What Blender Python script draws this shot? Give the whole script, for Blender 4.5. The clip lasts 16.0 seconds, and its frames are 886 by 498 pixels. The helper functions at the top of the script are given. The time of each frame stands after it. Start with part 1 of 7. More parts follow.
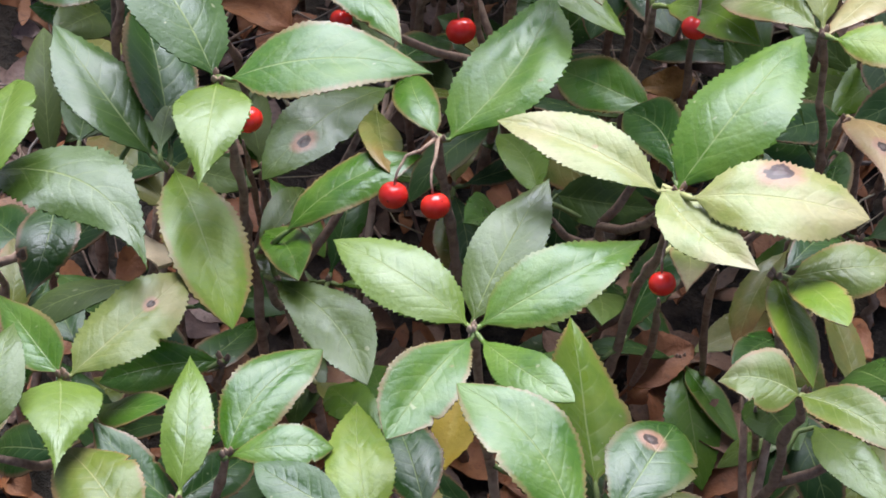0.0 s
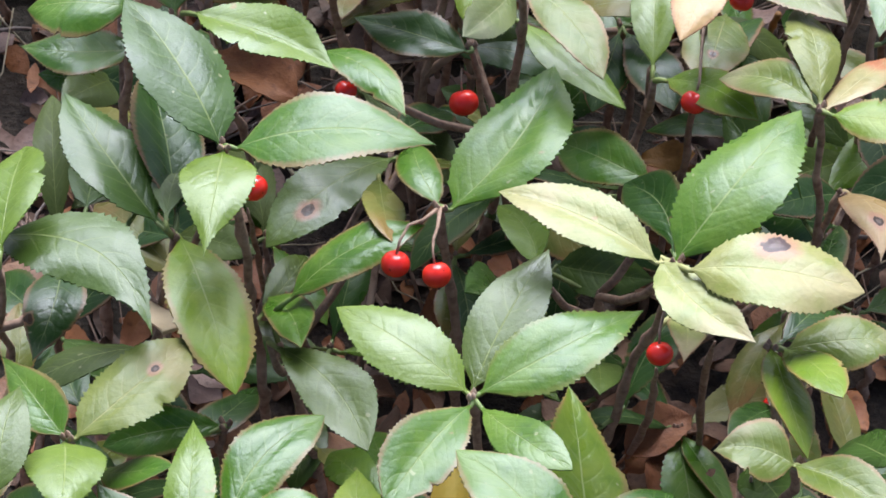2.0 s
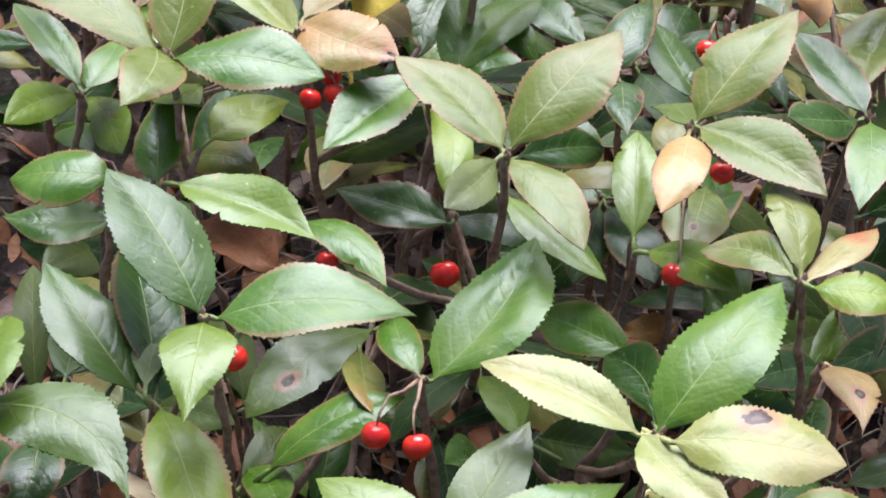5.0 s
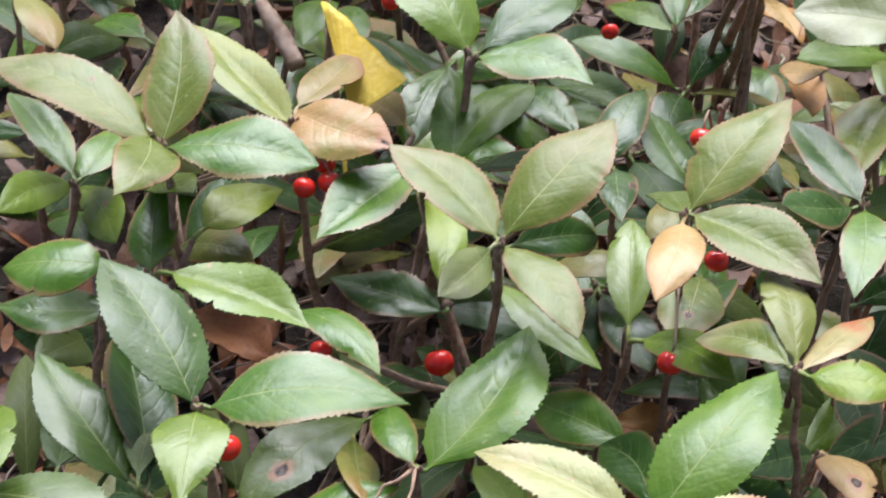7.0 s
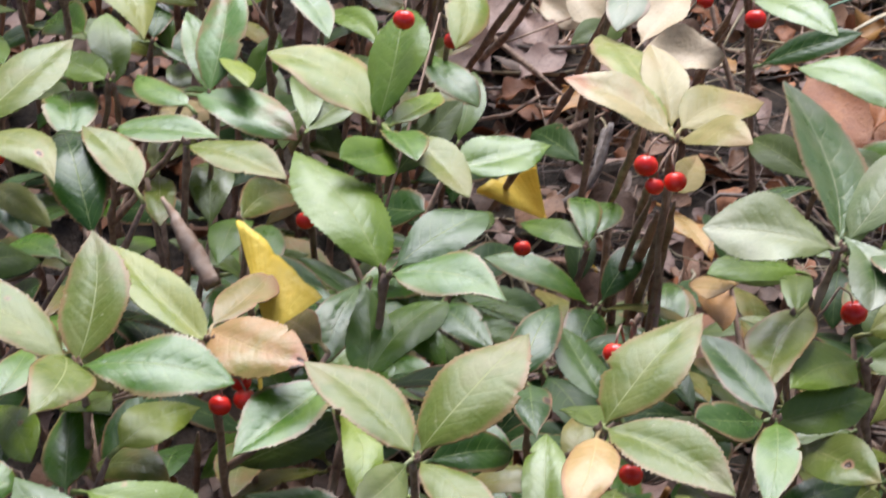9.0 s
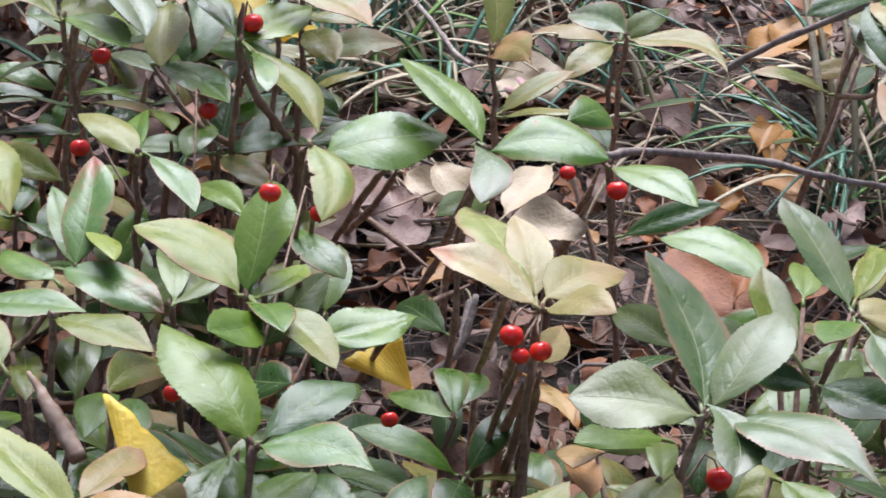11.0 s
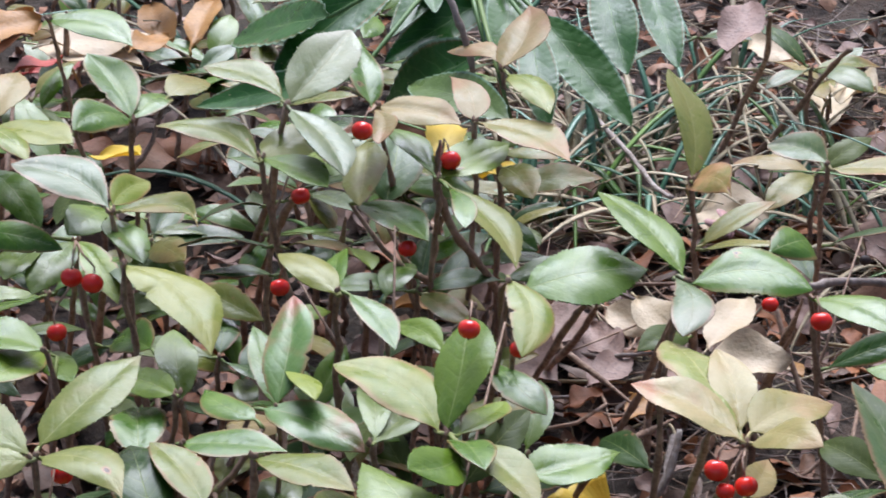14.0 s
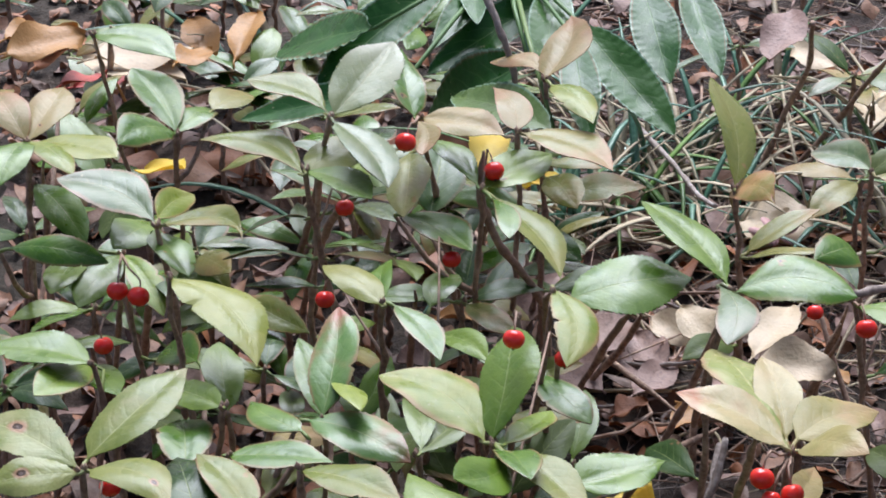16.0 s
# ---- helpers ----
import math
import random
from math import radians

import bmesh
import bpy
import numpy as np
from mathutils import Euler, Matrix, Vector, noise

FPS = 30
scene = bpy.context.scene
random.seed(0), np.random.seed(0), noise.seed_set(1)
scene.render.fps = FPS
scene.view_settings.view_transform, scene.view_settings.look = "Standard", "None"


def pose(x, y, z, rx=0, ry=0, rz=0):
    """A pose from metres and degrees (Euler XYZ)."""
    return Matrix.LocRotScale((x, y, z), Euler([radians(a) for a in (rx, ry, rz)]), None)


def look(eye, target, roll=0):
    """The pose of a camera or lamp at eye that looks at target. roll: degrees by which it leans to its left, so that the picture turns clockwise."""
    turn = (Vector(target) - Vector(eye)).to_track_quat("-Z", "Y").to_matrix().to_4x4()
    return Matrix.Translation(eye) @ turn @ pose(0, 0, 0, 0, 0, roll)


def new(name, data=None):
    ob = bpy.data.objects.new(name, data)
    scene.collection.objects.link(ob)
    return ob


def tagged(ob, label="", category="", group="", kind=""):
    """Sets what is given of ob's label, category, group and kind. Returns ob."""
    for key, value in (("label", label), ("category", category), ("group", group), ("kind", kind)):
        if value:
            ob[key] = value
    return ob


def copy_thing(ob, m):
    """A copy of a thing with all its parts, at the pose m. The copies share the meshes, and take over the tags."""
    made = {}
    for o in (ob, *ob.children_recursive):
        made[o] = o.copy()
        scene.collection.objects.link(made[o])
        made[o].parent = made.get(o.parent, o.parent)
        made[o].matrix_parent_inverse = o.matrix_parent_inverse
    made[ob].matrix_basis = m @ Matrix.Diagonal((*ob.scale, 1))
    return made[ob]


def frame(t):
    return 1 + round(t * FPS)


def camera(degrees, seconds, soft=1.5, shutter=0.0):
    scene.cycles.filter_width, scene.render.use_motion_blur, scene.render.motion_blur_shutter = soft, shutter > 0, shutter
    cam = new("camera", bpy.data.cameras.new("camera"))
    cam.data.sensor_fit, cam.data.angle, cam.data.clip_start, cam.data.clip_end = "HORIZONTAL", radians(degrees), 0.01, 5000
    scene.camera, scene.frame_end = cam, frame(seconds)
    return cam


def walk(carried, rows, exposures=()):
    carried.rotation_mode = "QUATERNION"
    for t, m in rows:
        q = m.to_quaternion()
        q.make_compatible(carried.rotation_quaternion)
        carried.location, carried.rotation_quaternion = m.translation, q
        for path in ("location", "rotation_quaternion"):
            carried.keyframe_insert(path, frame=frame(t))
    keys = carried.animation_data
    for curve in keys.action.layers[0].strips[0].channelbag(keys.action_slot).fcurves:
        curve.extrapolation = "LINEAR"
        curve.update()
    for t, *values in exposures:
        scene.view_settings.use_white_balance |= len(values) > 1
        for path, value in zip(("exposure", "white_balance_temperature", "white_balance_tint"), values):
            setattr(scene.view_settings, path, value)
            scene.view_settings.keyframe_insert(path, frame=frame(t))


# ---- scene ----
SOFT = 1.7
EXPOSURES = [(0.0, 0.97, 6050, 16), (4.0, 1.11, 6150, 17), (8.5, 0.92, 6450, 18), (12.0, 0.83, 6080, 21), (16.0, 0.80, 6130, 19)]
cam = camera(20.5, 16.0, soft=SOFT, shutter=0.5)
ROWS = [
    (0.0, pose(-0.0, -0.36, 0.57, 40.0, -0.0, 0.0)),
    (0.5, pose(-0.0, -0.3611, 0.5713, 40.342, -0.235, 0.037)),
    (1.0, pose(-0.0, -0.365, 0.5758, 40.887, -0.321, 0.253)),
    (1.5, pose(-0.0, -0.3652, 0.5759, 41.322, -0.412, 0.214)),
    (2.0, pose(0.0, -0.3654, 0.5761, 41.621, -0.366, 0.469)),
    (2.5, pose(-0.0, -0.3661, 0.5768, 41.872, -0.633, 0.471)),
    (3.0, pose(-0.0001, -0.3649, 0.5753, 42.556, -0.933, 0.423)),
    (3.5, pose(-0.0, -0.3642, 0.5744, 43.682, -0.797, 0.35)),
    (3.7, pose(-0.0, -0.365, 0.5752, 43.845, -0.735, 0.38)),
    (5.8, pose(-0.0001, -0.3651, 0.5748, 46.728, -0.872, 0.222)),
    (6.0, pose(-0.0, -0.3653, 0.575, 46.863, -0.706, 0.232)),
    (6.5, pose(-0.0, -0.3651, 0.5747, 47.173, -0.693, 0.357)),
    (7.0, pose(-0.0, -0.3641, 0.5737, 47.771, -0.88, 0.161)),
    (7.5, pose(-0.0002, -0.3653, 0.5745, 49.445, -1.576, -0.973)),
    (8.0, pose(-0.0004, -0.3689, 0.5772, 50.887, -1.548, -1.035)),
    (8.5, pose(-0.0004, -0.3685, 0.5767, 51.721, -1.663, -1.25)),
    (9.0, pose(-0.0004, -0.368, 0.5761, 52.926, -1.803, -1.692)),
    (9.5, pose(-0.0005, -0.3663, 0.5745, 54.52, -2.22, -2.911)),
    (10.0, pose(-0.0007, -0.3678, 0.5753, 55.781, -2.502, -3.706)),
    (10.2, pose(-0.0009, -0.3688, 0.5758, 56.574, -2.737, -3.737)),
    (12.3, pose(-0.0018, -0.3731, 0.5784, 57.531, -3.282, -5.77)),
    (12.5, pose(-0.0017, -0.3725, 0.5779, 57.688, -3.264, -5.675)),
    (13.0, pose(-0.0014, -0.3713, 0.577, 58.112, -2.76, -5.228)),
    (13.5, pose(-0.0006, -0.368, 0.5747, 59.6, -1.267, -3.216)),
    (14.0, pose(-0.0001, -0.3673, 0.5742, 60.232, 0.043, -1.018)),
    (14.5, pose(-0.0001, -0.3709, 0.5762, 60.379, 0.522, -1.053)),
    (15.0, pose(-0.0001, -0.3704, 0.576, 60.022, 0.591, -0.837)),
    (15.5, pose(-0.0, -0.3677, 0.5744, 60.077, 0.603, -0.582)),
    (16.0, pose(0.0, -0.3691, 0.5751, 60.494, 0.98, -0.355)),
]
walk(cam, ROWS, EXPOSURES)

# ---- world and light: bright overcast sky, brightest ahead ----
world = bpy.data.worlds.new("overcast_sky")
scene.world = world
world.use_nodes = True
wn, wl = world.node_tree.nodes, world.node_tree.links
wn.clear()
SUN_EL, SUN_AZ = 50.0, 4.0          # degrees; azimuth from straight ahead, clockwise
sky = wn.new("ShaderNodeTexSky")
sky.sky_type = "NISHITA"
sky.sun_disc = False
sky.sun_elevation = radians(SUN_EL)
sky.sun_rotation = radians(SUN_AZ)
sky.air_density, sky.dust_density, sky.ozone_density = 1.0, 4.0, 1.0
bg = wn.new("ShaderNodeBackground")
bg.inputs["Strength"].default_value = 0.085
wout = wn.new("ShaderNodeOutputWorld")
wl.new(sky.outputs[0], bg.inputs[0])
wl.new(bg.outputs[0], wout.inputs[0])
sun = new("sun", bpy.data.lights.new("sun", "SUN"))
sun.data.energy = 3.45
sun.data.angle = radians(47)
sun.data.color = (0.86, 0.95, 1.0)
sun.matrix_world = look((math.sin(radians(SUN_AZ)) * math.cos(radians(SUN_EL)), math.cos(radians(SUN_AZ)) * math.cos(radians(SUN_EL)), math.sin(radians(SUN_EL))), (0, 0, 0))


# ---- materials ----
def material(name):
    m = bpy.data.materials.new(name)
    m.use_nodes = True
    n = m.node_tree.nodes
    n.clear()
    b = n.new("ShaderNodeBsdfPrincipled")
    o = n.new("ShaderNodeOutputMaterial")
    m.node_tree.links.new(b.outputs[0], o.inputs[0])
    return m, n, m.node_tree.links, b


def sock(links, node, i, v):
    if isinstance(v, (int, float, tuple)):
        node.inputs[i].default_value = v
    else:
        links.new(v, node.inputs[i])


def op(n, l, kind, a, b=0.0, c=0.0):
    q = n.new("ShaderNodeMath")
    q.operation = kind
    for i, v in enumerate((a, b, c)):
        sock(l, q, i, v)
    return q.outputs[0]


def ramp(n, l, v, lo, hi, a=0.0, b=1.0):
    q = n.new("ShaderNodeMapRange")
    q.interpolation_type = "SMOOTHSTEP"
    for i, x in enumerate((v, lo, hi, a, b)):
        sock(l, q, i, x)
    return q.outputs[0]


def mix(n, l, fac, a, b):
    q = n.new("ShaderNodeMix")
    q.data_type = "RGBA"
    sock(l, q, 0, fac)
    for i, v in ((6, a), (7, b)):
        sock(l, q, i, (*v, 1.0) if isinstance(v, tuple) and len(v) == 3 else v)
    return q.outputs[2]


def noise_tex(n, l, vec, scale, detail=3.0, rough=0.55):
    q = n.new("ShaderNodeTexNoise")
    q.inputs["Scale"].default_value = scale
    q.inputs["Detail"].default_value = detail
    q.inputs["Roughness"].default_value = rough
    l.new(vec, q.inputs["Vector"])
    return q.outputs["Fac"]


def shifted(n, l, scale=20.0):
    """Object coordinates, moved by a random amount for each object."""
    tc, oi, va = n.new("ShaderNodeTexCoord"), n.new("ShaderNodeObjectInfo"), n.new("ShaderNodeVectorMath")
    va.operation = "ADD"
    l.new(tc.outputs["Object"], va.inputs[0])
    l.new(op(n, l, "MULTIPLY", oi.outputs["Random"], scale), va.inputs[1])
    return va.outputs[0], oi.outputs["Random"]


def leaf_material(name, base, second, tip=None, tip_amount=0.0, spots=0.0, spot_colour=(0.05, 0.025, 0.015), rough=0.28, vein=(0.30, 0.36, 0.12), vein_amount=0.60, glow=0.14, level=0.43, rim=None, mark=None):
    m, n, l, b = material(name)
    vec, rnd = shifted(n, l)
    uv = n.new("ShaderNodeUVMap")
    sep = n.new("ShaderNodeSeparateXYZ")
    l.new(uv.outputs[0], sep.inputs[0])
    u = sep.outputs[0]
    v = op(n, l, "ABSOLUTE", op(n, l, "SUBTRACT", op(n, l, "MULTIPLY", sep.outputs[1], 2.0), 1.0))
    big = noise_tex(n, l, vec, 70.0, 2.0)
    fine = noise_tex(n, l, vec, 900.0, 3.0)
    col = mix(n, l, ramp(n, l, op(n, l, "ADD", big, op(n, l, "MULTIPLY", op(n, l, "SUBTRACT", rnd, 0.5), 0.35)), 0.32, 0.68), base, second)
    mott = noise_tex(n, l, vec, 190.0, 3.0, 0.6)
    col = mix(n, l, ramp(n, l, mott, 0.38, 0.66, 0.0, 0.24), col, (second[0] * 1.25, second[1] * 1.12, second[2] * 1.3))
    col = mix(n, l, ramp(n, l, mott, 0.30, 0.46, 0.30, 0.0), col, (base[0] * 0.62, base[1] * 0.70, base[2] * 0.7))
    if tip:
        where = op(n, l, "ADD", op(n, l, "MULTIPLY", u, 0.9), op(n, l, "MULTIPLY", op(n, l, "SUBTRACT", big, 0.5), 1.4))
        col = mix(n, l, ramp(n, l, where, 0.45, 1.05, 0.0, tip_amount), col, tip)
    # midrib and side veins
    rib = ramp(n, l, op(n, l, "ADD", v, op(n, l, "MULTIPLY", u, 0.02)), 0.018, 0.042, 1.0, 0.0)
    saw = op(n, l, "FRACT", op(n, l, "ADD", op(n, l, "MULTIPLY", op(n, l, "SUBTRACT", u, op(n, l, "MULTIPLY", op(n, l, "ADD", v, op(n, l, "MULTIPLY", v, v)), 0.13)), 8.0), op(n, l, "MULTIPLY", big, 0.9)))
    gap = op(n, l, "ABSOLUTE", op(n, l, "SUBTRACT", saw, 0.5))
    side = ramp(n, l, gap, 0.01, 0.09, 0.40, 0.0)
    quilt = op(n, l, "MULTIPLY", ramp(n, l, gap, 0.0, 0.30), op(n, l, "SUBTRACT", 1.0, v))
    veins = op(n, l, "MAXIMUM", rib, op(n, l, "MULTIPLY", side, op(n, l, "SUBTRACT", 1.0, v)))
    col = mix(n, l, op(n, l, "MULTIPLY", veins, vein_amount), col, vein)
    # older leaves yellow a little and redden along the margin
    col = mix(n, l, ramp(n, l, rnd, 0.55, 1.0, 0.0, 0.22), col, (0.30, 0.28, 0.07))
    edge = op(n, l, "MULTIPLY", ramp(n, l, op(n, l, "ADD", v, op(n, l, "MULTIPLY", big, 0.25)), 0.96, 1.10), ramp(n, l, rnd, 0.40, 0.55, 0.5, 0.0))
    col = mix(n, l, edge, col, (0.36, 0.15, 0.09))
    if rim:
        col = mix(n, l, ramp(n, l, v, 0.90, 0.97), col, rim)
    # small pale flecks and brown blemishes
    fleck = noise_tex(n, l, vec, 420.0, 1.0)
    col = mix(n, l, ramp(n, l, fleck, 0.74, 0.80, 0.0, 0.5), col, (0.42, 0.40, 0.22))
    blot = noise_tex(n, l, vec, 75.0, 3.0, 0.5)
    lim = 0.77 - 0.22 * spots
    ring = ramp(n, l, blot, lim - 0.03, lim)
    col = mix(n, l, op(n, l, "MULTIPLY", ring, min(1.0, 0.35 + spots)), col, (0.42, 0.17, 0.10))
    col = mix(n, l, ramp(n, l, blot, lim + 0.004, lim + 0.014), col, spot_colour)
    if mark:                                 # one burnt patch at a place of its own on the blade
        du = op(n, l, "DIVIDE", op(n, l, "SUBTRACT", u, mark[0]), mark[2])
        dv = op(n, l, "DIVIDE", op(n, l, "SUBTRACT", sep.outputs[1], mark[1]), mark[3])
        far = op(n, l, "SQRT", op(n, l, "ADD", op(n, l, "MULTIPLY", du, du), op(n, l, "MULTIPLY", dv, dv)))
        far = op(n, l, "ADD", far, op(n, l, "MULTIPLY", op(n, l, "SUBTRACT", noise_tex(n, l, vec, 300.0, 3.0), 0.5), 1.3))
        col = mix(n, l, ramp(n, l, far, 1.1, 2.2, 0.75, 0.0), col, (0.46, 0.22, 0.15))
        col = mix(n, l, ramp(n, l, far, 0.85, 1.0, 1.0, 0.0), col, spot_colour)
        col = mix(n, l, ramp(n, l, far, 0.25, 0.55, 0.5, 0.0), col, (0.25, 0.18, 0.16))
    col = mix(n, l, op(n, l, "MULTIPLY", ramp(n, l, fine, 0.35, 0.75), 0.14), col, (base[0] * 0.45, base[1] * 0.5, base[2] * 0.5))
    l.new(col, b.inputs["Base Color"])
    l.new(op(n, l, "ADD", ramp(n, l, big, 0.3, 0.7, rough - 0.05, rough + 0.13), op(n, l, "MULTIPLY", rib, 0.15)), b.inputs["Roughness"])
    b.inputs["Specular IOR Level"].default_value = level
    b.inputs["Sheen Weight"].default_value = 0.0
    # thin blade: some light comes through
    b.inputs["Subsurface Weight"].default_value = 0.0
    h = op(n, l, "SUBTRACT", op(n, l, "MULTIPLY", fine, 0.22), op(n, l, "MULTIPLY", veins, 0.12))
    h = op(n, l, "ADD", h, op(n, l, "MULTIPLY", quilt, 0.09))
    h = op(n, l, "ADD", h, op(n, l, "MULTIPLY", noise_tex(n, l, vec, 240.0, 3.0), 0.27))
    bump = n.new("ShaderNodeBump")
    bump.inputs["Strength"].default_value = 0.7
    bump.inputs["Distance"].default_value = 0.0006
    l.new(h, bump.inputs["Height"])
    l.new(bump.outputs[0], b.inputs["Normal"])
    tr = n.new("ShaderNodeBsdfTranslucent")
    l.new(col, tr.inputs["Color"])
    ms = n.new("ShaderNodeMixShader")
    ms.inputs[0].default_value = glow
    out = [q for q in n if q.bl_idname == "ShaderNodeOutputMaterial"][0]
    l.new(b.outputs[0], ms.inputs[1])
    l.new(tr.outputs[0], ms.inputs[2])
    l.new(ms.outputs[0], out.inputs[0])
    return m


TONES = {
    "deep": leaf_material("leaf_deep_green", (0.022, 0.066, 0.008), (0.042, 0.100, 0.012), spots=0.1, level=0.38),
    # duller, darker copy of deep: the shade on low leaves is in its colour
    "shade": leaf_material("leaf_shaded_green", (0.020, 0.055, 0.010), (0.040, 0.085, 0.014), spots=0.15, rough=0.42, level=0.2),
    "mid": leaf_material("leaf_green", (0.054, 0.138, 0.008), (0.105, 0.195, 0.013), spots=0.13),
    "deepspot": leaf_material("leaf_deep_green_spotted", (0.024, 0.068, 0.007), (0.046, 0.105, 0.011), mark=(0.70, 0.62, 0.05, 0.11)),
    "tanspot": leaf_material("leaf_tan_spotted", (0.405, 0.275, 0.109), (0.468, 0.335, 0.160), (0.52, 0.31, 0.15), 0.6, 0.1, vein=(0.6, 0.45, 0.2), mark=(0.55, 0.5, 0.07, 0.15), level=0.32),
    "lime": leaf_material("leaf_lime_green", (0.139, 0.226, 0.019), (0.204, 0.271, 0.027), vein=(0.38, 0.42, 0.16), level=0.32),
    "yelgreen": leaf_material("leaf_yellow_green", (0.147, 0.201, 0.022), (0.217, 0.240, 0.038), (0.336, 0.327, 0.112), 0.6, vein=(0.45, 0.45, 0.2), level=0.26),
    "yel": leaf_material("leaf_yellow", (0.235, 0.275, 0.065), (0.32, 0.325, 0.11), (0.48, 0.37, 0.22), 0.85, 0.12, (0.35, 0.10, 0.08), vein=(0.55, 0.5, 0.2), level=0.34),
    "yelspot": leaf_material("leaf_yellow_blotched", (0.246, 0.273, 0.056), (0.348, 0.333, 0.124), (0.440, 0.327, 0.178), 0.5, 0.1, (0.07, 0.035, 0.035), vein=(0.5, 0.48, 0.2), mark=(0.47, 0.83, 0.085, 0.13), level=0.32),
    "pale": leaf_material("leaf_pale_green", (0.117, 0.158, 0.024), (0.175, 0.198, 0.042), (0.302, 0.271, 0.158), 0.85, 0.0, vein=(0.42, 0.44, 0.2), level=0.26),
    "palespot": leaf_material("leaf_pale_spotted", (0.171, 0.209, 0.053), (0.240, 0.256, 0.086), (0.319, 0.292, 0.154), 0.5, 0.1, vein=(0.42, 0.44, 0.2), mark=(0.62, 0.42, 0.05, 0.08), level=0.26),
    "grey": leaf_material("leaf_grey_green", (0.077, 0.134, 0.040), (0.130, 0.171, 0.058), (0.26, 0.25, 0.19), 0.6, rough=0.30, vein=(0.36, 0.36, 0.2), level=0.44),
    "olive": leaf_material("leaf_olive", (0.132, 0.171, 0.026), (0.194, 0.209, 0.046), (0.252, 0.215, 0.084), 0.5, 0.1, vein=(0.4, 0.38, 0.16), level=0.26),
    "oliv2": leaf_material("leaf_olive_spotted", (0.101, 0.147, 0.024), (0.163, 0.194, 0.043), (0.336, 0.232, 0.112), 0.6, 0.15, vein=(0.4, 0.38, 0.16), mark=(0.64, 0.5, 0.035, 0.06), level=0.26),
    "blush": leaf_material("leaf_blush", (0.235, 0.191, 0.071), (0.314, 0.235, 0.104), (0.370, 0.189, 0.118), 0.7, 0.1, vein=(0.5, 0.38, 0.22), level=0.20),
    "blushgreen": leaf_material("leaf_blush_green", (0.209, 0.204, 0.060), (0.314, 0.261, 0.099), (0.422, 0.241, 0.141), 0.8, 0.05, vein=(0.45, 0.36, 0.2), level=0.20),
    "blushtip": leaf_material("leaf_cream_red_tip", (0.333, 0.288, 0.118), (0.428, 0.341, 0.168), (0.396, 0.060, 0.022), 1.0, 0.05, vein=(0.55, 0.48, 0.25), level=0.32),
    "cream": leaf_material("leaf_cream", (0.285, 0.244, 0.081), (0.356, 0.296, 0.118), (0.405, 0.249, 0.118), 0.5, 0.05, vein=(0.6, 0.52, 0.28), level=0.32),
    "tan": leaf_material("leaf_tan", (0.450, 0.292, 0.109), (0.522, 0.361, 0.160), (0.56, 0.33, 0.15), 0.6, 0.15, vein=(0.6, 0.45, 0.2), level=0.32),
    "orange": leaf_material("leaf_orange_bronze", (0.23, 0.20, 0.05), (0.40, 0.22, 0.09), (0.38, 0.11, 0.04), 0.8, 0.45, vein=(0.5, 0.34, 0.13), level=0.3, mark=(0.93, 0.6, 0.06, 0.12)),
    "bronze": leaf_material("leaf_bronze_green", (0.117, 0.147, 0.024), (0.201, 0.186, 0.043), (0.302, 0.146, 0.056), 0.7, 0.1, vein=(0.36, 0.36, 0.15), level=0.26),
    "red": leaf_material("leaf_green_red_blotch", (0.088, 0.187, 0.035), (0.132, 0.231, 0.053), (0.38, 0.06, 0.05), 0.9, 0.0, vein=(0.32, 0.36, 0.15)),
}
TONE_WORDS = {"deepspot": "dark green brown-spotted", "tanspot": "tan brown-spotted", "deep": "dark green", "shade": "dull green", "mid": "green", "lime": "lime green", "yelgreen": "yellow-green", "yel": "yellow", "yelspot": "yellow brown-blotched", "pale": "pale green", "palespot": "pale green brown-spotted", "grey": "grey-green", "olive": "olive", "oliv2": "olive brown-spotted", "blush": "pinkish cream", "blushgreen": "green turning pink", "blushtip": "cream red-tipped", "cream": "cream yellow", "tan": "tan orange", "orange": "orange-bronze", "bronze": "bronze-green", "red": "green red-blotched"}


def bark_material(name, a, c, scale=400.0):
    m, n, l, b = material(name)
    vec, rnd = shifted(n, l)
    f1, f2 = noise_tex(n, l, vec, scale, 4.0), noise_tex(n, l, vec, 90.0, 2.0)
    col = mix(n, l, ramp(n, l, f1, 0.3, 0.7), a, c)
    col = mix(n, l, ramp(n, l, f2, 0.52, 0.75, 0.0, 0.6), col, (c[0] * 1.5, c[1] * 1.6, c[2] * 1.7))
    col = mix(n, l, op(n, l, "MULTIPLY", rnd, 0.35), col, (0.10, 0.05, 0.03))
    l.new(col, b.inputs["Base Color"])
    b.inputs["Roughness"].default_value = 0.72
    bump = n.new("ShaderNodeBump")
    bump.inputs["Strength"].default_value, bump.inputs["Distance"].default_value = 0.8, 0.0006
    l.new(f1, bump.inputs["Height"])
    l.new(bump.outputs[0], b.inputs["Normal"])
    return m


STEM = bark_material("stem_bark", (0.20, 0.115, 0.075), (0.42, 0.28, 0.19))
YOUNG = bark_material("young_stem", (0.16, 0.11, 0.045), (0.24, 0.18, 0.08))
TWIG = bark_material("grey_twig", (0.19, 0.145, 0.115), (0.36, 0.30, 0.26))
CANE = bark_material("dead_cane", (0.34, 0.19, 0.11), (0.52, 0.38, 0.28), 260.0)


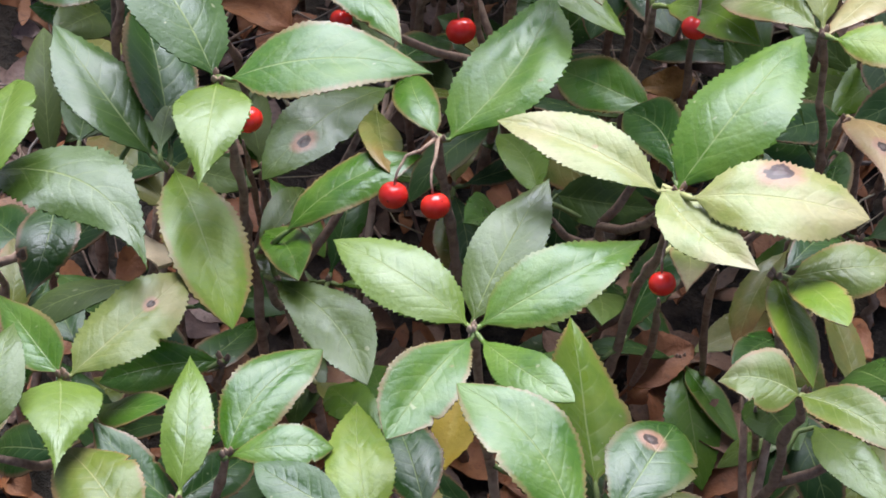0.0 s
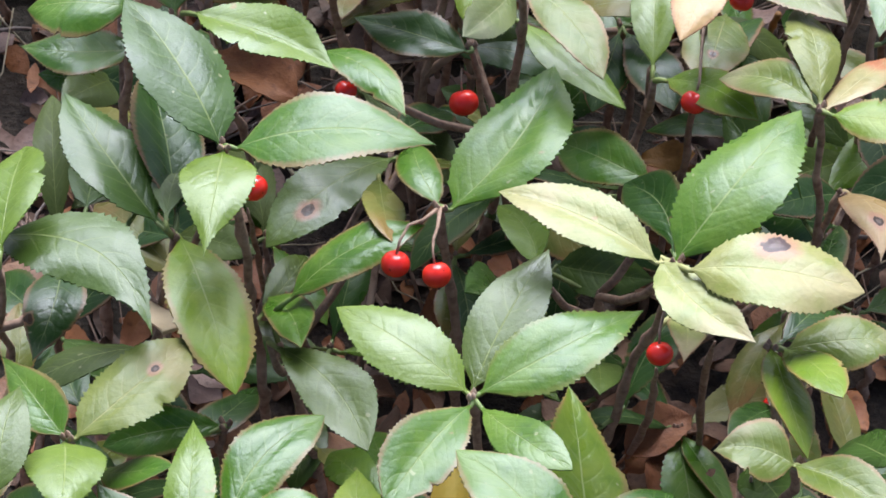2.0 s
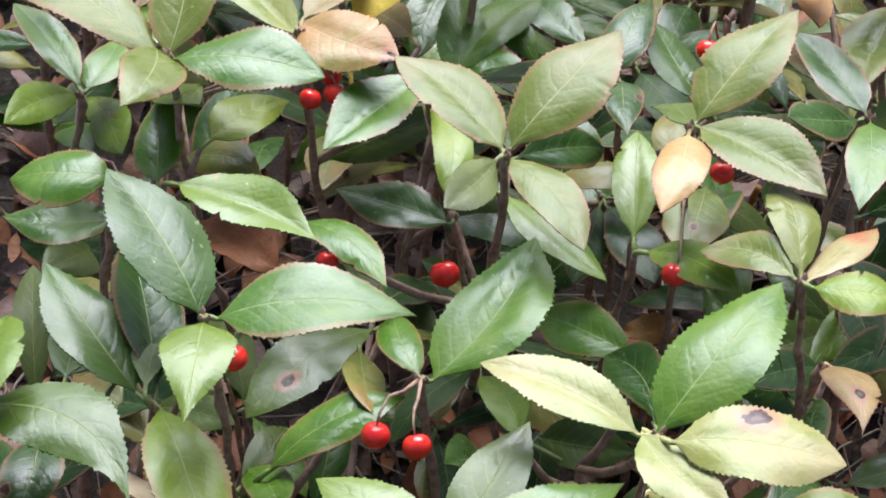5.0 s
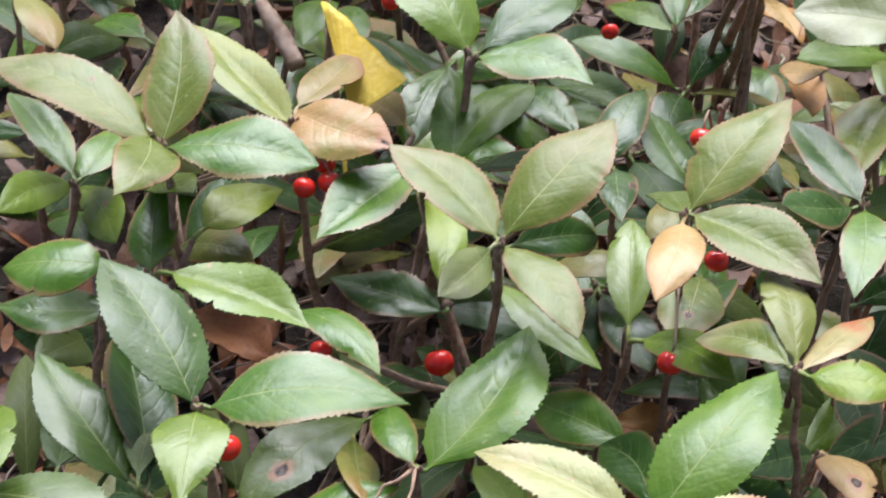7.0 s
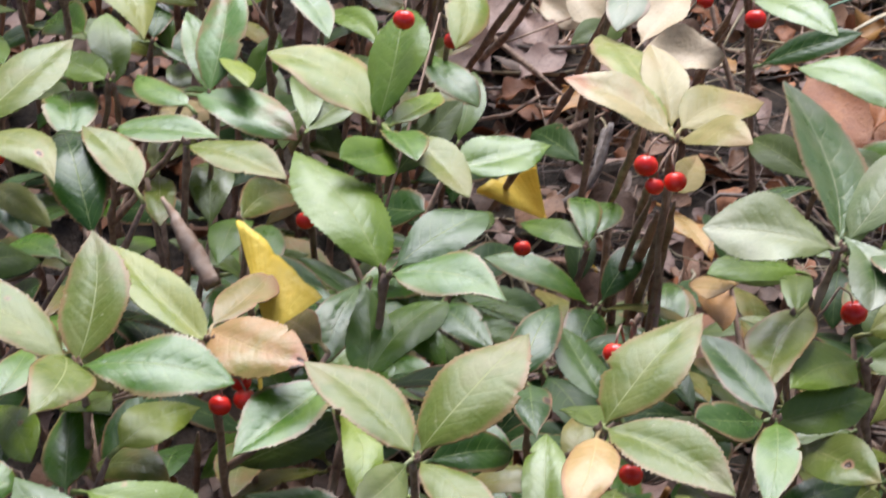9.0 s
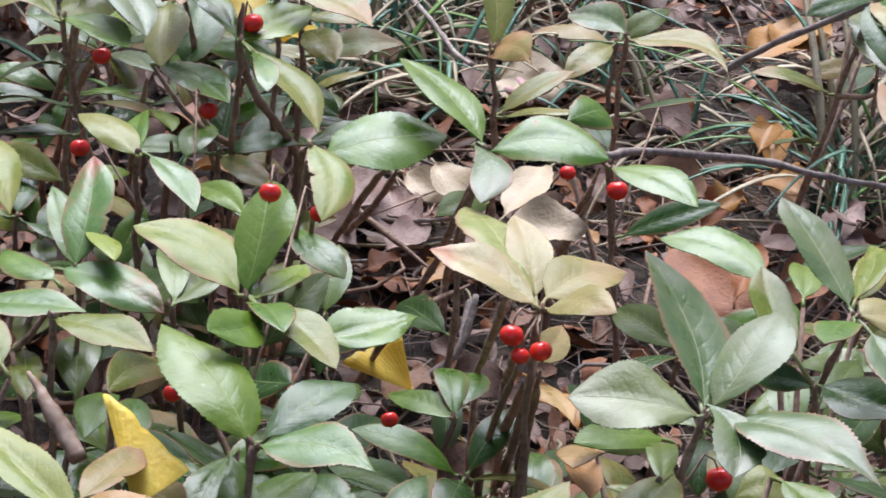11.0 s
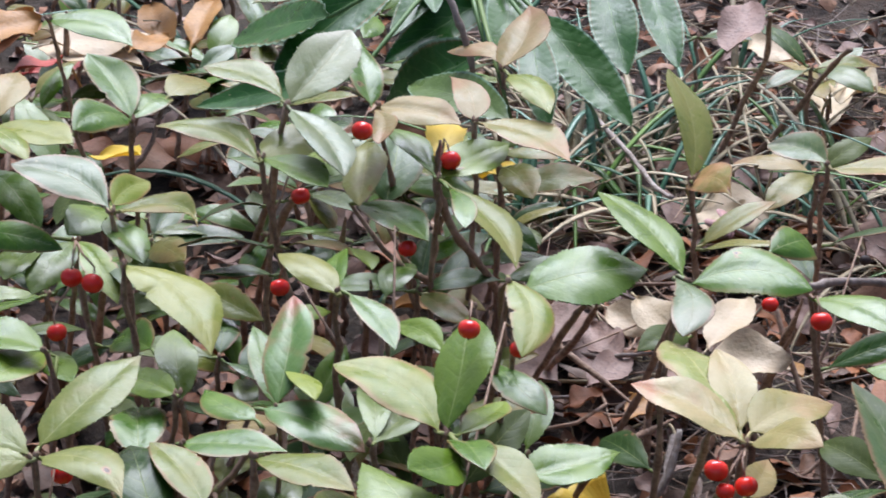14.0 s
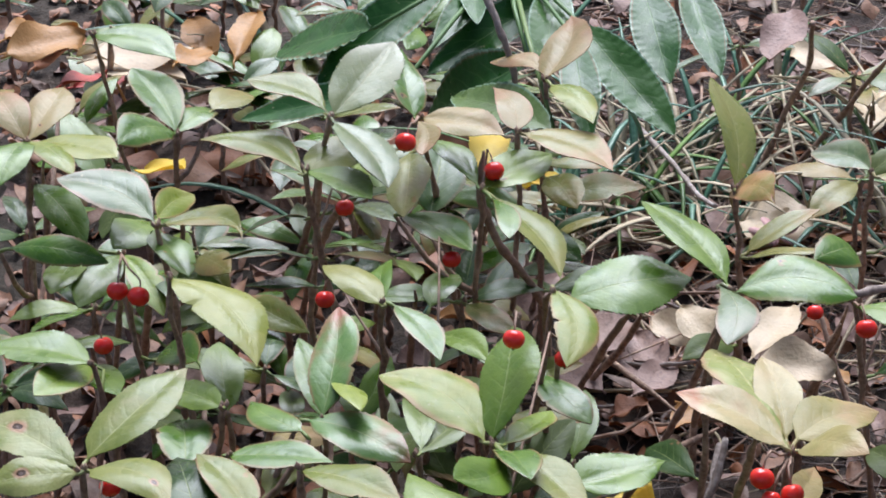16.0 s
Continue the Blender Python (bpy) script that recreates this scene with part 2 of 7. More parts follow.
def berry_material():
    m, n, l, b = material("berry_red")
    vec, rnd = shifted(n, l)
    f = noise_tex(n, l, vec, 250.0, 2.0)
    col = mix(n, l, ramp(n, l, f, 0.35, 0.7), (0.78, 0.024, 0.012), (0.86, 0.045, 0.022))
    col = mix(n, l, op(n, l, "MULTIPLY", rnd, 0.4), col, (0.62, 0.012, 0.010))
    col = mix(n, l, ramp(n, l, noise_tex(n, l, vec, 700.0, 1.0), 0.74, 0.79, 0.0, 0.8), col, (0.10, 0.012, 0.008))
    l.new(col, b.inputs["Base Color"])
    b.inputs["Roughness"].default_value = 0.16
    b.inputs["Subsurface Weight"].default_value = 0.15
    b.inputs["Subsurface Radius"].default_value = (0.002, 0.0004, 0.0002)
    b.inputs["Subsurface Scale"].default_value = 0.6
    return m


BERRY = berry_material()
DARKTIP, _n, _l, _b = material("berry_calyx")
_b.inputs["Base Color"].default_value = (0.03, 0.014, 0.01, 1)
_b.inputs["Roughness"].default_value = 0.6


def dry_material(name, a, c, d, rough=0.62, dark=0.55, glow=0.0):
    m, n, l, b = material(name)
    vec, rnd = shifted(n, l)
    f1, f2 = noise_tex(n, l, vec, 60.0, 3.0), noise_tex(n, l, vec, 500.0, 3.0)
    col = mix(n, l, ramp(n, l, f1, 0.35, 0.65), a, c)
    col = mix(n, l, op(n, l, "MULTIPLY", rnd, 0.7), col, d)
    col = mix(n, l, ramp(n, l, f2, 0.5, 0.75, 0.0, dark), col, (a[0] * 0.35, a[1] * 0.35, a[2] * 0.35))
    l.new(col, b.inputs["Base Color"])
    b.inputs["Roughness"].default_value = rough
    bump = n.new("ShaderNodeBump")
    bump.inputs["Strength"].default_value, bump.inputs["Distance"].default_value = 0.7, 0.0006
    l.new(op(n, l, "ADD", f2, f1), bump.inputs["Height"])
    l.new(bump.outputs[0], b.inputs["Normal"])
    if glow:
        tr, ms = n.new("ShaderNodeBsdfTranslucent"), n.new("ShaderNodeMixShader")
        l.new(col, tr.inputs["Color"])
        ms.inputs[0].default_value = glow
        l.new(b.outputs[0], ms.inputs[1])
        l.new(tr.outputs[0], ms.inputs[2])
        l.new(ms.outputs[0], [q for q in n if q.bl_idname == "ShaderNodeOutputMaterial"][0].inputs[0])
    return m


DRY = [dry_material("dry_leaf_brown", (0.19, 0.080, 0.036), (0.28, 0.138, 0.070), (0.31, 0.18, 0.11)),
       dry_material("dry_leaf_grey_pink", (0.25, 0.148, 0.112), (0.37, 0.245, 0.195), (0.20, 0.11, 0.080)),
       dry_material("dry_leaf_rust", (0.30, 0.095, 0.026), (0.40, 0.15, 0.046), (0.20, 0.075, 0.032)),
       dry_material("dry_leaf_dark", (0.09, 0.046, 0.026), (0.15, 0.082, 0.050), (0.17, 0.10, 0.066))]
ORANGE_DRY = dry_material("dry_leaf_orange", (0.42, 0.20, 0.04), (0.50, 0.26, 0.07), (0.46, 0.22, 0.06), 0.5, 0.35, 0.25)
CREAM_DRY = dry_material("dry_leaf_cream", (0.60, 0.48, 0.28), (0.68, 0.56, 0.37), (0.64, 0.50, 0.34), 0.5, 0.2, 0.25)
YELLOW_DRY = dry_material("fan_leaf_yellow", (0.95, 0.70, 0.08), (0.97, 0.77, 0.14), (0.95, 0.73, 0.11), 0.5, 0.03, 0.4)
RED_DRY = dry_material("dry_leaf_red", (0.36, 0.03, 0.02), (0.44, 0.06, 0.03), (0.40, 0.05, 0.03))
PINK_DRY = dry_material("maple_leaf_pink", (0.40, 0.20, 0.19), (0.48, 0.29, 0.27), (0.44, 0.23, 0.22))
GRASS = [dry_material("grass_blue_green", (0.07, 0.18, 0.11), (0.13, 0.26, 0.18), (0.08, 0.20, 0.10), 0.35),
         dry_material("grass_green", (0.10, 0.22, 0.035), (0.18, 0.32, 0.06), (0.07, 0.15, 0.04), 0.4),
         dry_material("grass_straw", (0.42, 0.34, 0.20), (0.55, 0.47, 0.32), (0.30, 0.23, 0.13), 0.6)]


def soil_material():
    m, n, l, b = material("soil")
    tc = n.new("ShaderNodeTexCoord")
    v = tc.outputs["Object"]
    f1, f2, f3 = noise_tex(n, l, v, 30.0, 5.0), noise_tex(n, l, v, 260.0, 5.0, 0.7), noise_tex(n, l, v, 4.0, 2.0)
    col = mix(n, l, ramp(n, l, f2, 0.35, 0.7), (0.018, 0.011, 0.007), (0.070, 0.046, 0.032))
    col = mix(n, l, ramp(n, l, f1, 0.45, 0.7, 0.0, 0.6), col, (0.12, 0.075, 0.05))
    col = mix(n, l, ramp(n, l, f3, 0.4, 0.65, 0.0, 0.35), col, (0.09, 0.085, 0.05))
    l.new(col, b.inputs["Base Color"])
    b.inputs["Roughness"].default_value = 0.9
    bump = n.new("ShaderNodeBump")
    bump.inputs["Strength"].default_value, bump.inputs["Distance"].default_value = 1.0, 0.004
    l.new(op(n, l, "ADD", f1, f2), bump.inputs["Height"])
    l.new(bump.outputs[0], b.inputs["Normal"])
    return m


SOIL = soil_material()


# ---- builders ----
def mesh_object(name, verts, faces, mat, parent=None, uvs=None, label=""):
    me = bpy.data.meshes.new(name)
    me.from_pydata(verts, [], faces)
    me.polygons.foreach_set("use_smooth", [True] * len(me.polygons))
    if uvs is not None:
        layer = me.uv_layers.new(name="UVMap")
        idx = np.empty(len(me.loops), dtype=np.int32)
        me.loops.foreach_get("vertex_index", idx)
        layer.data.foreach_set("uv", np.asarray(uvs, dtype=np.float32)[idx].ravel())
    me.materials.append(mat)
    me.update()
    ob = new(name, me)
    if parent:
        ob.parent = parent
    if label:
        ob["label"] = label
    return ob


def blade(length, width, arch, fold, wave, teeth, rng, rows=44, cols=3, thick=0.00028, shape=0.95, peak=1.0, kind="saw", side=0.0, twist=0.0):
    """A leaf blade along +x with its face up (+z): closed, with toothed edges. Returns verts, faces and uvs."""
    V, U = [], []
    ph = [rng.uniform(0, 6.28) for _ in range(4)]
    wob = rng.uniform(0.02, 0.06)
    bites = [(rng.uniform(0.2, 0.95), rng.choice((-1, 1)), rng.uniform(0.08, 0.22), rng.uniform(0.010, 0.022)) for _ in range(rng.choice((0, 0, 0, 0, 1, 1)))] if kind == "saw" else []
    for side_z in (0.0, -thick):
        for i in range(rows + 1):
            u = i / rows
            if kind == "saw" and i % 2 and rows == 2 * teeth:
                u += 0.32 / rows             # the point of a tooth leans forward
            w = max(math.sin(math.pi * u ** peak), 0.0) ** shape
            w *= 0.5 * width
            if u < 0.10:
                w = max(w * (u / 0.10) ** 0.6, 0.018 * width + 0.0003)
            for j in range(-cols, cols + 1):
                v = j / cols
                x, y = u * length, v * w
                if abs(j) == cols and 0.08 < u < 0.985:
                    if kind == "saw":
                        k = i % 2 * 1.1 if rows == 2 * teeth else u * teeth % 1.0
                        y += math.copysign(0.046 * width * (k - 0.25) * (0.5 + 0.9 * rng.random()) * min(1.0, 6 * (1 - u)), v)
                    else:
                        y += math.copysign(0.022 * width * math.sin(6.283 * u * teeth), v)
                for bu, bs, bd, bw in bites:
                    if v * bs > 0:
                        y *= 1 - bd * abs(v) * math.exp(-((u - bu) / bw) ** 2)
                y += wob * width * math.sin(3.1 * u + ph[0]) * u * 0.5 + side * length * 4 * u * (1 - u)
                z = arch * length * (4 * u * (1 - u)) - 0.10 * arch * length * u ** 3
                z += fold * (abs(v) ** 1.15 - 0.45) * w
                z += wave * width * abs(v) ** 2 * math.sin(9.0 * u + ph[1] + (1.6 if v > 0 else 0))
                if kind != "saw":
                    z += 0.014 * width * abs(v) ** 9 * math.sin(6.283 * u * teeth + 1.0)
                z += (0.004 * width * math.sin(6.283 * (9 * (u - 0.20 * abs(v))) + 3.14) + 0.028 * width * noise.noise(Vector((x * 85 + ph[2] * 9, y * 110, ph[3] * 7)))) * min(1, 5 * u) * min(1, 5 * (1 - u))
                z += twist * u * v * w
                V.append((x, y, z + side_z))
                U.append((u, 0.5 + 0.5 * v))
    F, n, o = [], 2 * cols + 1, (rows + 1) * (2 * cols + 1)
    for i in range(rows):
        for j in range(2 * cols):
            a = i * n + j
            F.append((a, a + n, a + n + 1, a + 1))
            F.append((a + o, a + o + 1, a + n + o + 1, a + n + o))
    # the rim has vertices of its own, so that the face stays flat up to its edge
    ring = [i * n for i in range(rows + 1)] + [i * n + 2 * cols for i in range(rows, -1, -1)]
    k, m = len(V), len(ring)
    V += [V[i] for i in ring] + [V[i + o] for i in ring]
    U += [U[i] for i in ring] + [U[i] for i in ring]
    for i in range(m):
        q = (i + 1) % m
        F.append((k + i, k + m + i, k + m + q, k + q))
    return V, F, U


def spread_blade(P0, P1, left, right, rng, rows=60, cols=4, thick=0.00028):
    """A toothed leaf blade from P0 to P1 whose margins pass through left and right at its widest. Returns its pose, verts, faces and uvs."""
    a = P1 - P0
    L = a.length
    a.normalize()
    sd = left - right
    sd = (sd - a * sd.dot(a)).normalized()
    n = a.cross(sd)
    c = (left + right) * 0.5 - P0
    half = 0.5 * abs((left - right).dot(sd))
    peak = min(0.66, max(0.30, c.dot(a) / L))
    cy, cz = c.dot(sd), c.dot(n)
    full = max(rng.uniform(1.75, 2.05), 0.92 / min(peak, 1 - peak))
    e0, e1 = full * peak, full * (1 - peak)
    top = peak ** e0 * (1 - peak) ** e1
    fold, droop = rng.uniform(0.20, 0.48), rng.uniform(0.18, 0.42)
    wave, twist = rng.uniform(0.02, 0.055), rng.uniform(-0.16, 0.16)
    ph = [rng.uniform(0, 6.28) for _ in range(4)]
    bow = peak * (1 - peak)
    tooth = rng.uniform(0.040, 0.060)
    bites = [(rng.uniform(0.3, 0.9), rng.choice((-1, 1)), rng.uniform(0.10, 0.26), rng.uniform(0.010, 0.024)) for _ in range(rng.choice((0, 0, 0, 1, 1)))]
    V, U, F = [], [], []
    for dz in (0.0, -thick):
        for i in range(rows + 1):
            u = i / rows
            if i % 2:
                u += 0.30 / rows             # the point of a tooth leans forward
            w = half * max(u, 0.0) ** e0 * max(1 - u, 0.0) ** e1 / top
            if u < 0.09:
                w = max(w * (u / 0.09) ** 0.5, 0.0005)
            w *= 1 + 0.02 * math.sin(11 * u + ph[2])
            bend_z = cz * u * (1 - u) / bow
            for j in range(-cols, cols + 1):
                v = j / cols
                y = v * w
                if abs(j) == cols and 0.10 < u < 0.99:
                    y += math.copysign(2 * half * tooth * ((i % 2) * 1.1 - 0.3) * (0.4 + 1.0 * rng.random()) * min(1.0, 5 * (1 - u)), v)
                for bu, bs, bd, bw in bites:
                    if v * bs > 0:
                        y *= 1 - bd * abs(v) * math.exp(-((u - bu) / bw) ** 2)
                z = bend_z + w * (fold * (abs(v) ** 1.1 - 1) - droop * (v * v - 1))
                z += wave * 2 * half * v * v * math.sin(8.0 * u + ph[1] + (1.6 if v > 0 else 0)) * min(1, 4 * u) * min(1, 4 * (1 - u))
                z += 0.003 * half * math.sin(6.283 * (8 * (u - 0.17 * abs(v) * (1 + abs(v)))) + ph[3]) * (1 - abs(v)) * min(1, 6 * abs(v)) * min(1, 5 * u) * min(1, 5 * (1 - u))
                z += 0.030 * half * noise.noise(Vector((u * L * 60 + ph[2] * 9, y * 80, ph[3] * 7))) * min(1, 5 * u)
                z += twist * (u - peak) * v * w
                V.append((u * L, y + cy * u * (1 - u) / bow, z + dz))
                U.append((u, 0.5 + 0.5 * v))
    k, o = 2 * cols + 1, (rows + 1) * (2 * cols + 1)
    for i in range(rows):
        for j in range(2 * cols):
            q = i * k + j
            F.append((q, q + k, q + k + 1, q + 1))
            F.append((q + o, q + o + 1, q + k + o + 1, q + k + o))
    ring = [i * k for i in range(rows + 1)] + [i * k + 2 * cols for i in range(rows, -1, -1)]
    b, m = len(V), len(ring)
    V += [V[i] for i in ring] + [V[i + o] for i in ring]
    U += [U[i] for i in ring] + [U[i] for i in ring]
    for i in range(m):
        q = (i + 1) % m
        F.append((b + i, b + m + i, b + m + q, b + q))
    pose_m = Matrix((a, sd, n)).transposed().to_4x4()
    pose_m.translation = P0
    return pose_m, V, F, U


def tube(points, radii, sides=7, rng=None, rough=0.0):
    """A closed tube through points."""
    V, F = [], []
    P = [Vector(p) for p in points]
    for i, p in enumerate(P):
        d = (P[min(i + 1, len(P) - 1)] - P[max(i - 1, 0)]).normalized()
        a = d.orthogonal().normalized() if i == 0 else (a - d * a.dot(d)).normalized()
        b = d.cross(a)
        for k in range(sides):
            r = radii[i] * (1 + (rng.uniform(-rough, rough) if rng else 0))
            t = 6.28319 * k / sides
            V.append(tuple(p + (a * math.cos(t) + b * math.sin(t)) * r))
    for i in range(len(P) - 1):
        for k in range(sides):
            q = (k + 1) % sides
            F.append((i * sides + k, i * sides + q, (i + 1) * sides + q, (i + 1) * sides + k))
    F.append(tuple(range(sides - 1, -1, -1)))
    F.append(tuple((len(P) - 1) * sides + k for k in range(sides)))
    return V, F


def bend(a, b, n, sag, rng, wiggle=0.0):
    """Points from a to b with a bow of sag and a little wiggle."""
    a, b = Vector(a), Vector(b)
    side = Vector((rng.uniform(-1, 1), rng.uniform(-1, 1), 0))
    out = []
    for i in range(n + 1):
        t = i / n
        p = a.lerp(b, t) + side * sag * 4 * t * (1 - t)
        if 0 < i < n:
            p += Vector((rng.uniform(-1, 1), rng.uniform(-1, 1), rng.uniform(-0.4, 0.4))) * wiggle
        out.append(p)
    return out


count = 0


def joined(bits):
    """Several verts-and-faces pairs as one."""
    V, F = [], []
    for v, f in bits:
        k = len(V)
        V += v
        F += [tuple(i + k for i in q) for q in f]
    return V, F


def shoot(x, y, z, fx, fy, wood=None):
    """A woody shoot: the Empty at its foot and its stem. Leaves and berries are added to it."""
    global count
    count += 1
    rng = random.Random(count)
    s = tagged(new("berry_shrub"), "", "shrub", "low evergreen shrubs")
    s.location = (fx, fy, 0)
    top = Vector((x - fx, y - fy, z))
    pts = bend((0, 0, -0.01), top, 12, rng.uniform(0.002, 0.009), rng, 0.0011)
    r0, r1 = rng.uniform(0.0012, 0.0017), rng.uniform(0.0008, 0.0011)
    fine, rad, knot = [], [], rng.randint(0, 3)
    for i in range(36):
        k, t = divmod(i, 3)
        fine.append(pts[k].lerp(pts[k + 1], t / 3))
        w = (r0 + (r1 - r0) * i / 36) * rng.uniform(0.93, 1.05)
        if (i + knot) % 5 == 0:              # leaf scars
            w *= rng.uniform(1.25, 1.5)
            fine[-1] = fine[-1] + Vector((rng.uniform(-1, 1), rng.uniform(-1, 1), 0)) * r0 * 0.35
        rad.append(w)
    fine.append(top)
    rad.append(r1)
    bits = [tube(fine, rad, 8, rng, 0.12)]
    # bud scales at the tip
    for k in range(3):
        q = top + Vector((rng.uniform(-1, 1), rng.uniform(-1, 1), 0.6)) * 0.0016
        bits.append(tube([top - Vector((0, 0, 0.001)), q, q + Vector((0, 0, 0.0012))], [0.0008, 0.0008, 0.0002], 5))
    V, F = joined(bits)
    mesh_object("stem", V, F, wood or STEM, s)
    s["_n"] = 0
    STEMS[s.name] = (pts, [], rng)
    return s


STEMS = {}


def leaf(s, base, tip, width, roll, tone, side=None, rows=60):
    """A blade from base to tip (world places), with its width and its roll about its length."""
    rng = STEMS[s.name][2]
    P0, P1 = Vector(base), Vector(tip)
    a = P1 - P0
    L = a.length
    a.normalize()
    n = (Vector((0, 0, 1)) - a * a.z).normalized()
    sd = n.cross(a)
    c, si = math.cos(radians(roll)), math.sin(radians(roll))
    n, sd = n * c + sd * si, sd * c - n * si
    mid = P0.lerp(P1, rng.uniform(0.44, 0.58)) + n * L * rng.uniform(0.05, 0.13) + sd * L * (rng.uniform(-0.03, 0.03) if side is None else side * 0.8)
    return shaped_leaf(s, base, tip, mid + sd * width * 0.46, mid - sd * width * 0.46, tone, rows)


def shaped_leaf(s, base, tip, left, right, tone, rows=60):
    """A blade from base to tip, its margins through left and right, with its stalk back to the stem."""
    pts, kinds, rng = STEMS[s.name]
    kinds.append(tone)
    m, V, F, U = spread_blade(Vector(base), Vector(tip), Vector(left), Vector(right), rng, rows, 4 if rows > 50 else 3)
    m.translation -= s.location
    a = m.col[0].to_3d()
    # stalk, in the blade's own space; a leaf far from the stem sits on a side twig
    loc = m.translation
    q = min(pts, key=lambda p: (p - loc).length + (0.02 if p.z > loc.z + 0.004 else 0))
    inv = m.inverted()
    if (q - loc).length > 0.016:
        low = min(pts, key=lambda p: abs(p.z - max(0.012, loc.z - 0.75 * (Vector((p.x, p.y)) - Vector((loc.x, loc.y))).length - 0.012)))
        q = loc - a * 0.004 - Vector((0, 0, 0.002))
        knee = low.lerp(q, 0.6) + Vector((0, 0, -0.006))
        tv = tube([low, low.lerp(knee, 0.5) + Vector((0, 0, -0.002)), knee, q], [0.0013, 0.0012, 0.0011, 0.0008], 7, rng, 0.08)
        mesh_object("twig", tv[0], tv[1], STEM, s)
    e = inv @ q
    mid = Vector((min(-0.001, e.x * 0.4), e.y * 0.35, e.z * 0.4))
    st = tube([Vector((0.002, 0, -0.0004)), Vector((0, 0, -0.0004)), mid, e], [0.0004, 0.0006, 0.0007, 0.0008], 6)
    k = len(V)
    V += st[0]
    F += [tuple(i + k for i in f) for f in st[1]]
    U += [(0.03, 0.5)] * len(st[0])
    ob = mesh_object("leaf", V, F, TONES[tone], s, U)
    ob.matrix_basis = m
    ob["label"] = TONE_WORDS[tone] + " leaf"
    return ob


def berry(s, place, r, skin=None):
    """A ripe berry on a thin stalk."""
    pts, kinds, rng = STEMS[s.name]
    kinds.append("berry")
    V, F = [], []
    n, mseg = 14, 18
    for i in range(n + 1):
        t = math.pi * i / n
        for k in range(mseg):
            p = 6.28319 * k / mseg
            rr = r * math.sin(t) * (1 + 0.015 * math.sin(3 * p + r * 9000))
            zz = 0.90 * r * math.cos(t) - 0.16 * r * math.exp(-(t / 0.35) ** 2) + 0.05 * r * math.exp(-((math.pi - t) / 0.25) ** 2)
            V.append((rr * math.cos(p), rr * math.sin(p), zz))
    for i in range(n):
        for k in range(mseg):
            q = (k + 1) % mseg
            F.append((i * mseg + k, (i + 1) * mseg + k, (i + 1) * mseg + q, i * mseg + q))
    b = mesh_object("berry", V, F, skin or BERRY, s, label="shrivelled dark berry" if skin else "")
    loc = Vector(place) - s.location
    b.matrix_basis = Matrix.Translation(loc) @ Euler((rng.uniform(-0.75, -0.35), rng.uniform(-0.3, 0.3), 0)).to_matrix().to_4x4()
    inv = b.matrix_basis.inverted()
    q = min(pts, key=lambda p: (p - loc).length + (0.05 if p.z > loc.z + 0.010 else 0))
    e = inv @ q
    top = Vector((0, 0, 0.74 * r))
    out = Vector((e.x, e.y, 0))
    hook = top + Vector((0, 0, 0.0055)) + out * 0.22
    sv = tube([top, top + Vector((0, 0, 0.003)) + out * 0.04, hook, hook.lerp(e, 0.45) - Vector((0, 0, 0.001)), e], [0.0003, 0.00034, 0.0004, 0.00045, 0.0006], 6)
    st = mesh_object("stalk", sv[0], sv[1], STEM, b, label="thin brown stalk")
    cv = tube([(0, 0, -0.86 * r), (0, 0, -0.93 * r), (0, 0, -1.02 * r)], [0.16 * r, 0.11 * r, 0.02 * r], 6)
    mesh_object("calyx", cv[0], cv[1], DARKTIP, b)
    return b


def name_shrubs():
    """A label for each shrub from what it bears."""
    for key, (pts, kinds, rng) in list(STEMS.items()):
        if bpy.data.objects[key]["_n"] == 0:
            lower_leaves(bpy.data.objects[key], rng.choice((1, 2, 2, 3)))
        s = bpy.data.objects[key]
        tones = [TONE_WORDS[k].split(" brown")[0].split(" red")[0] for k in kinds if k != "berry"]
        first = max(set(tones), key=tones.count) if tones else "green"
        others = [t for t in dict.fromkeys(tones) if t != first][:1]
        text = "shoot with " + first + (" and " + others[0] if others else "") + " toothed leaves"
        n = kinds.count("berry")
        text = text.replace(" toothed", "") if n else text
        text += " and red berries" if n > 1 else " and a red berry" if n else ""
        s["label"] = text
        del s["_n"]


def lower_leaves(s, n):
    """A few leaves on the lower part of a shoot, mostly with shade in their colour."""
    pts, kinds, rng = STEMS[s.name]
    for i in range(n):
        p = pts[rng.randint(5, 9)] + s.location
        t, L = rng.uniform(0, 6.283), rng.uniform(0.026, 0.040)
        d = Vector((math.cos(t), math.sin(t), rng.uniform(-0.35, 0.35)))
        base = p + d * 0.004
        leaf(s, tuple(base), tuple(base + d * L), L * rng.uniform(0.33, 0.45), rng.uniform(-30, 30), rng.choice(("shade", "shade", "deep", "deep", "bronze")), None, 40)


# ---- ground ----
def height(x, y):
    return 0.006 * noise.noise(Vector((x * 9, y * 9, 0))) + 0.003 * noise.noise(Vector((x * 40, y * 40, 5)))


def build_ground():
    xs = [-60, -20, -6, -2.5] + [-1.2 + 0.03 * i for i in range(81)] + [2.5, 6, 20, 60]
    ys = [-60, -20, -6, -2] + [-0.8 + 0.03 * i for i in range(91)] + [4, 10, 25, 80]
    V = [(x, y, height(x, y) if abs(x) < 2 and -1.5 < y < 3 else 0) for y in ys for x in xs]
    n = len(xs)
    F = [(j * n + i, j * n + i + 1, (j + 1) * n + i + 1, (j + 1) * n + i) for j in range(len(ys) - 1) for i in range(n - 1)]
    g = mesh_object("ground", V, F, SOIL)
    return tagged(g, "dark soil strewn with brown fallen leaves", "ground", "", "structure")


ground = build_ground()


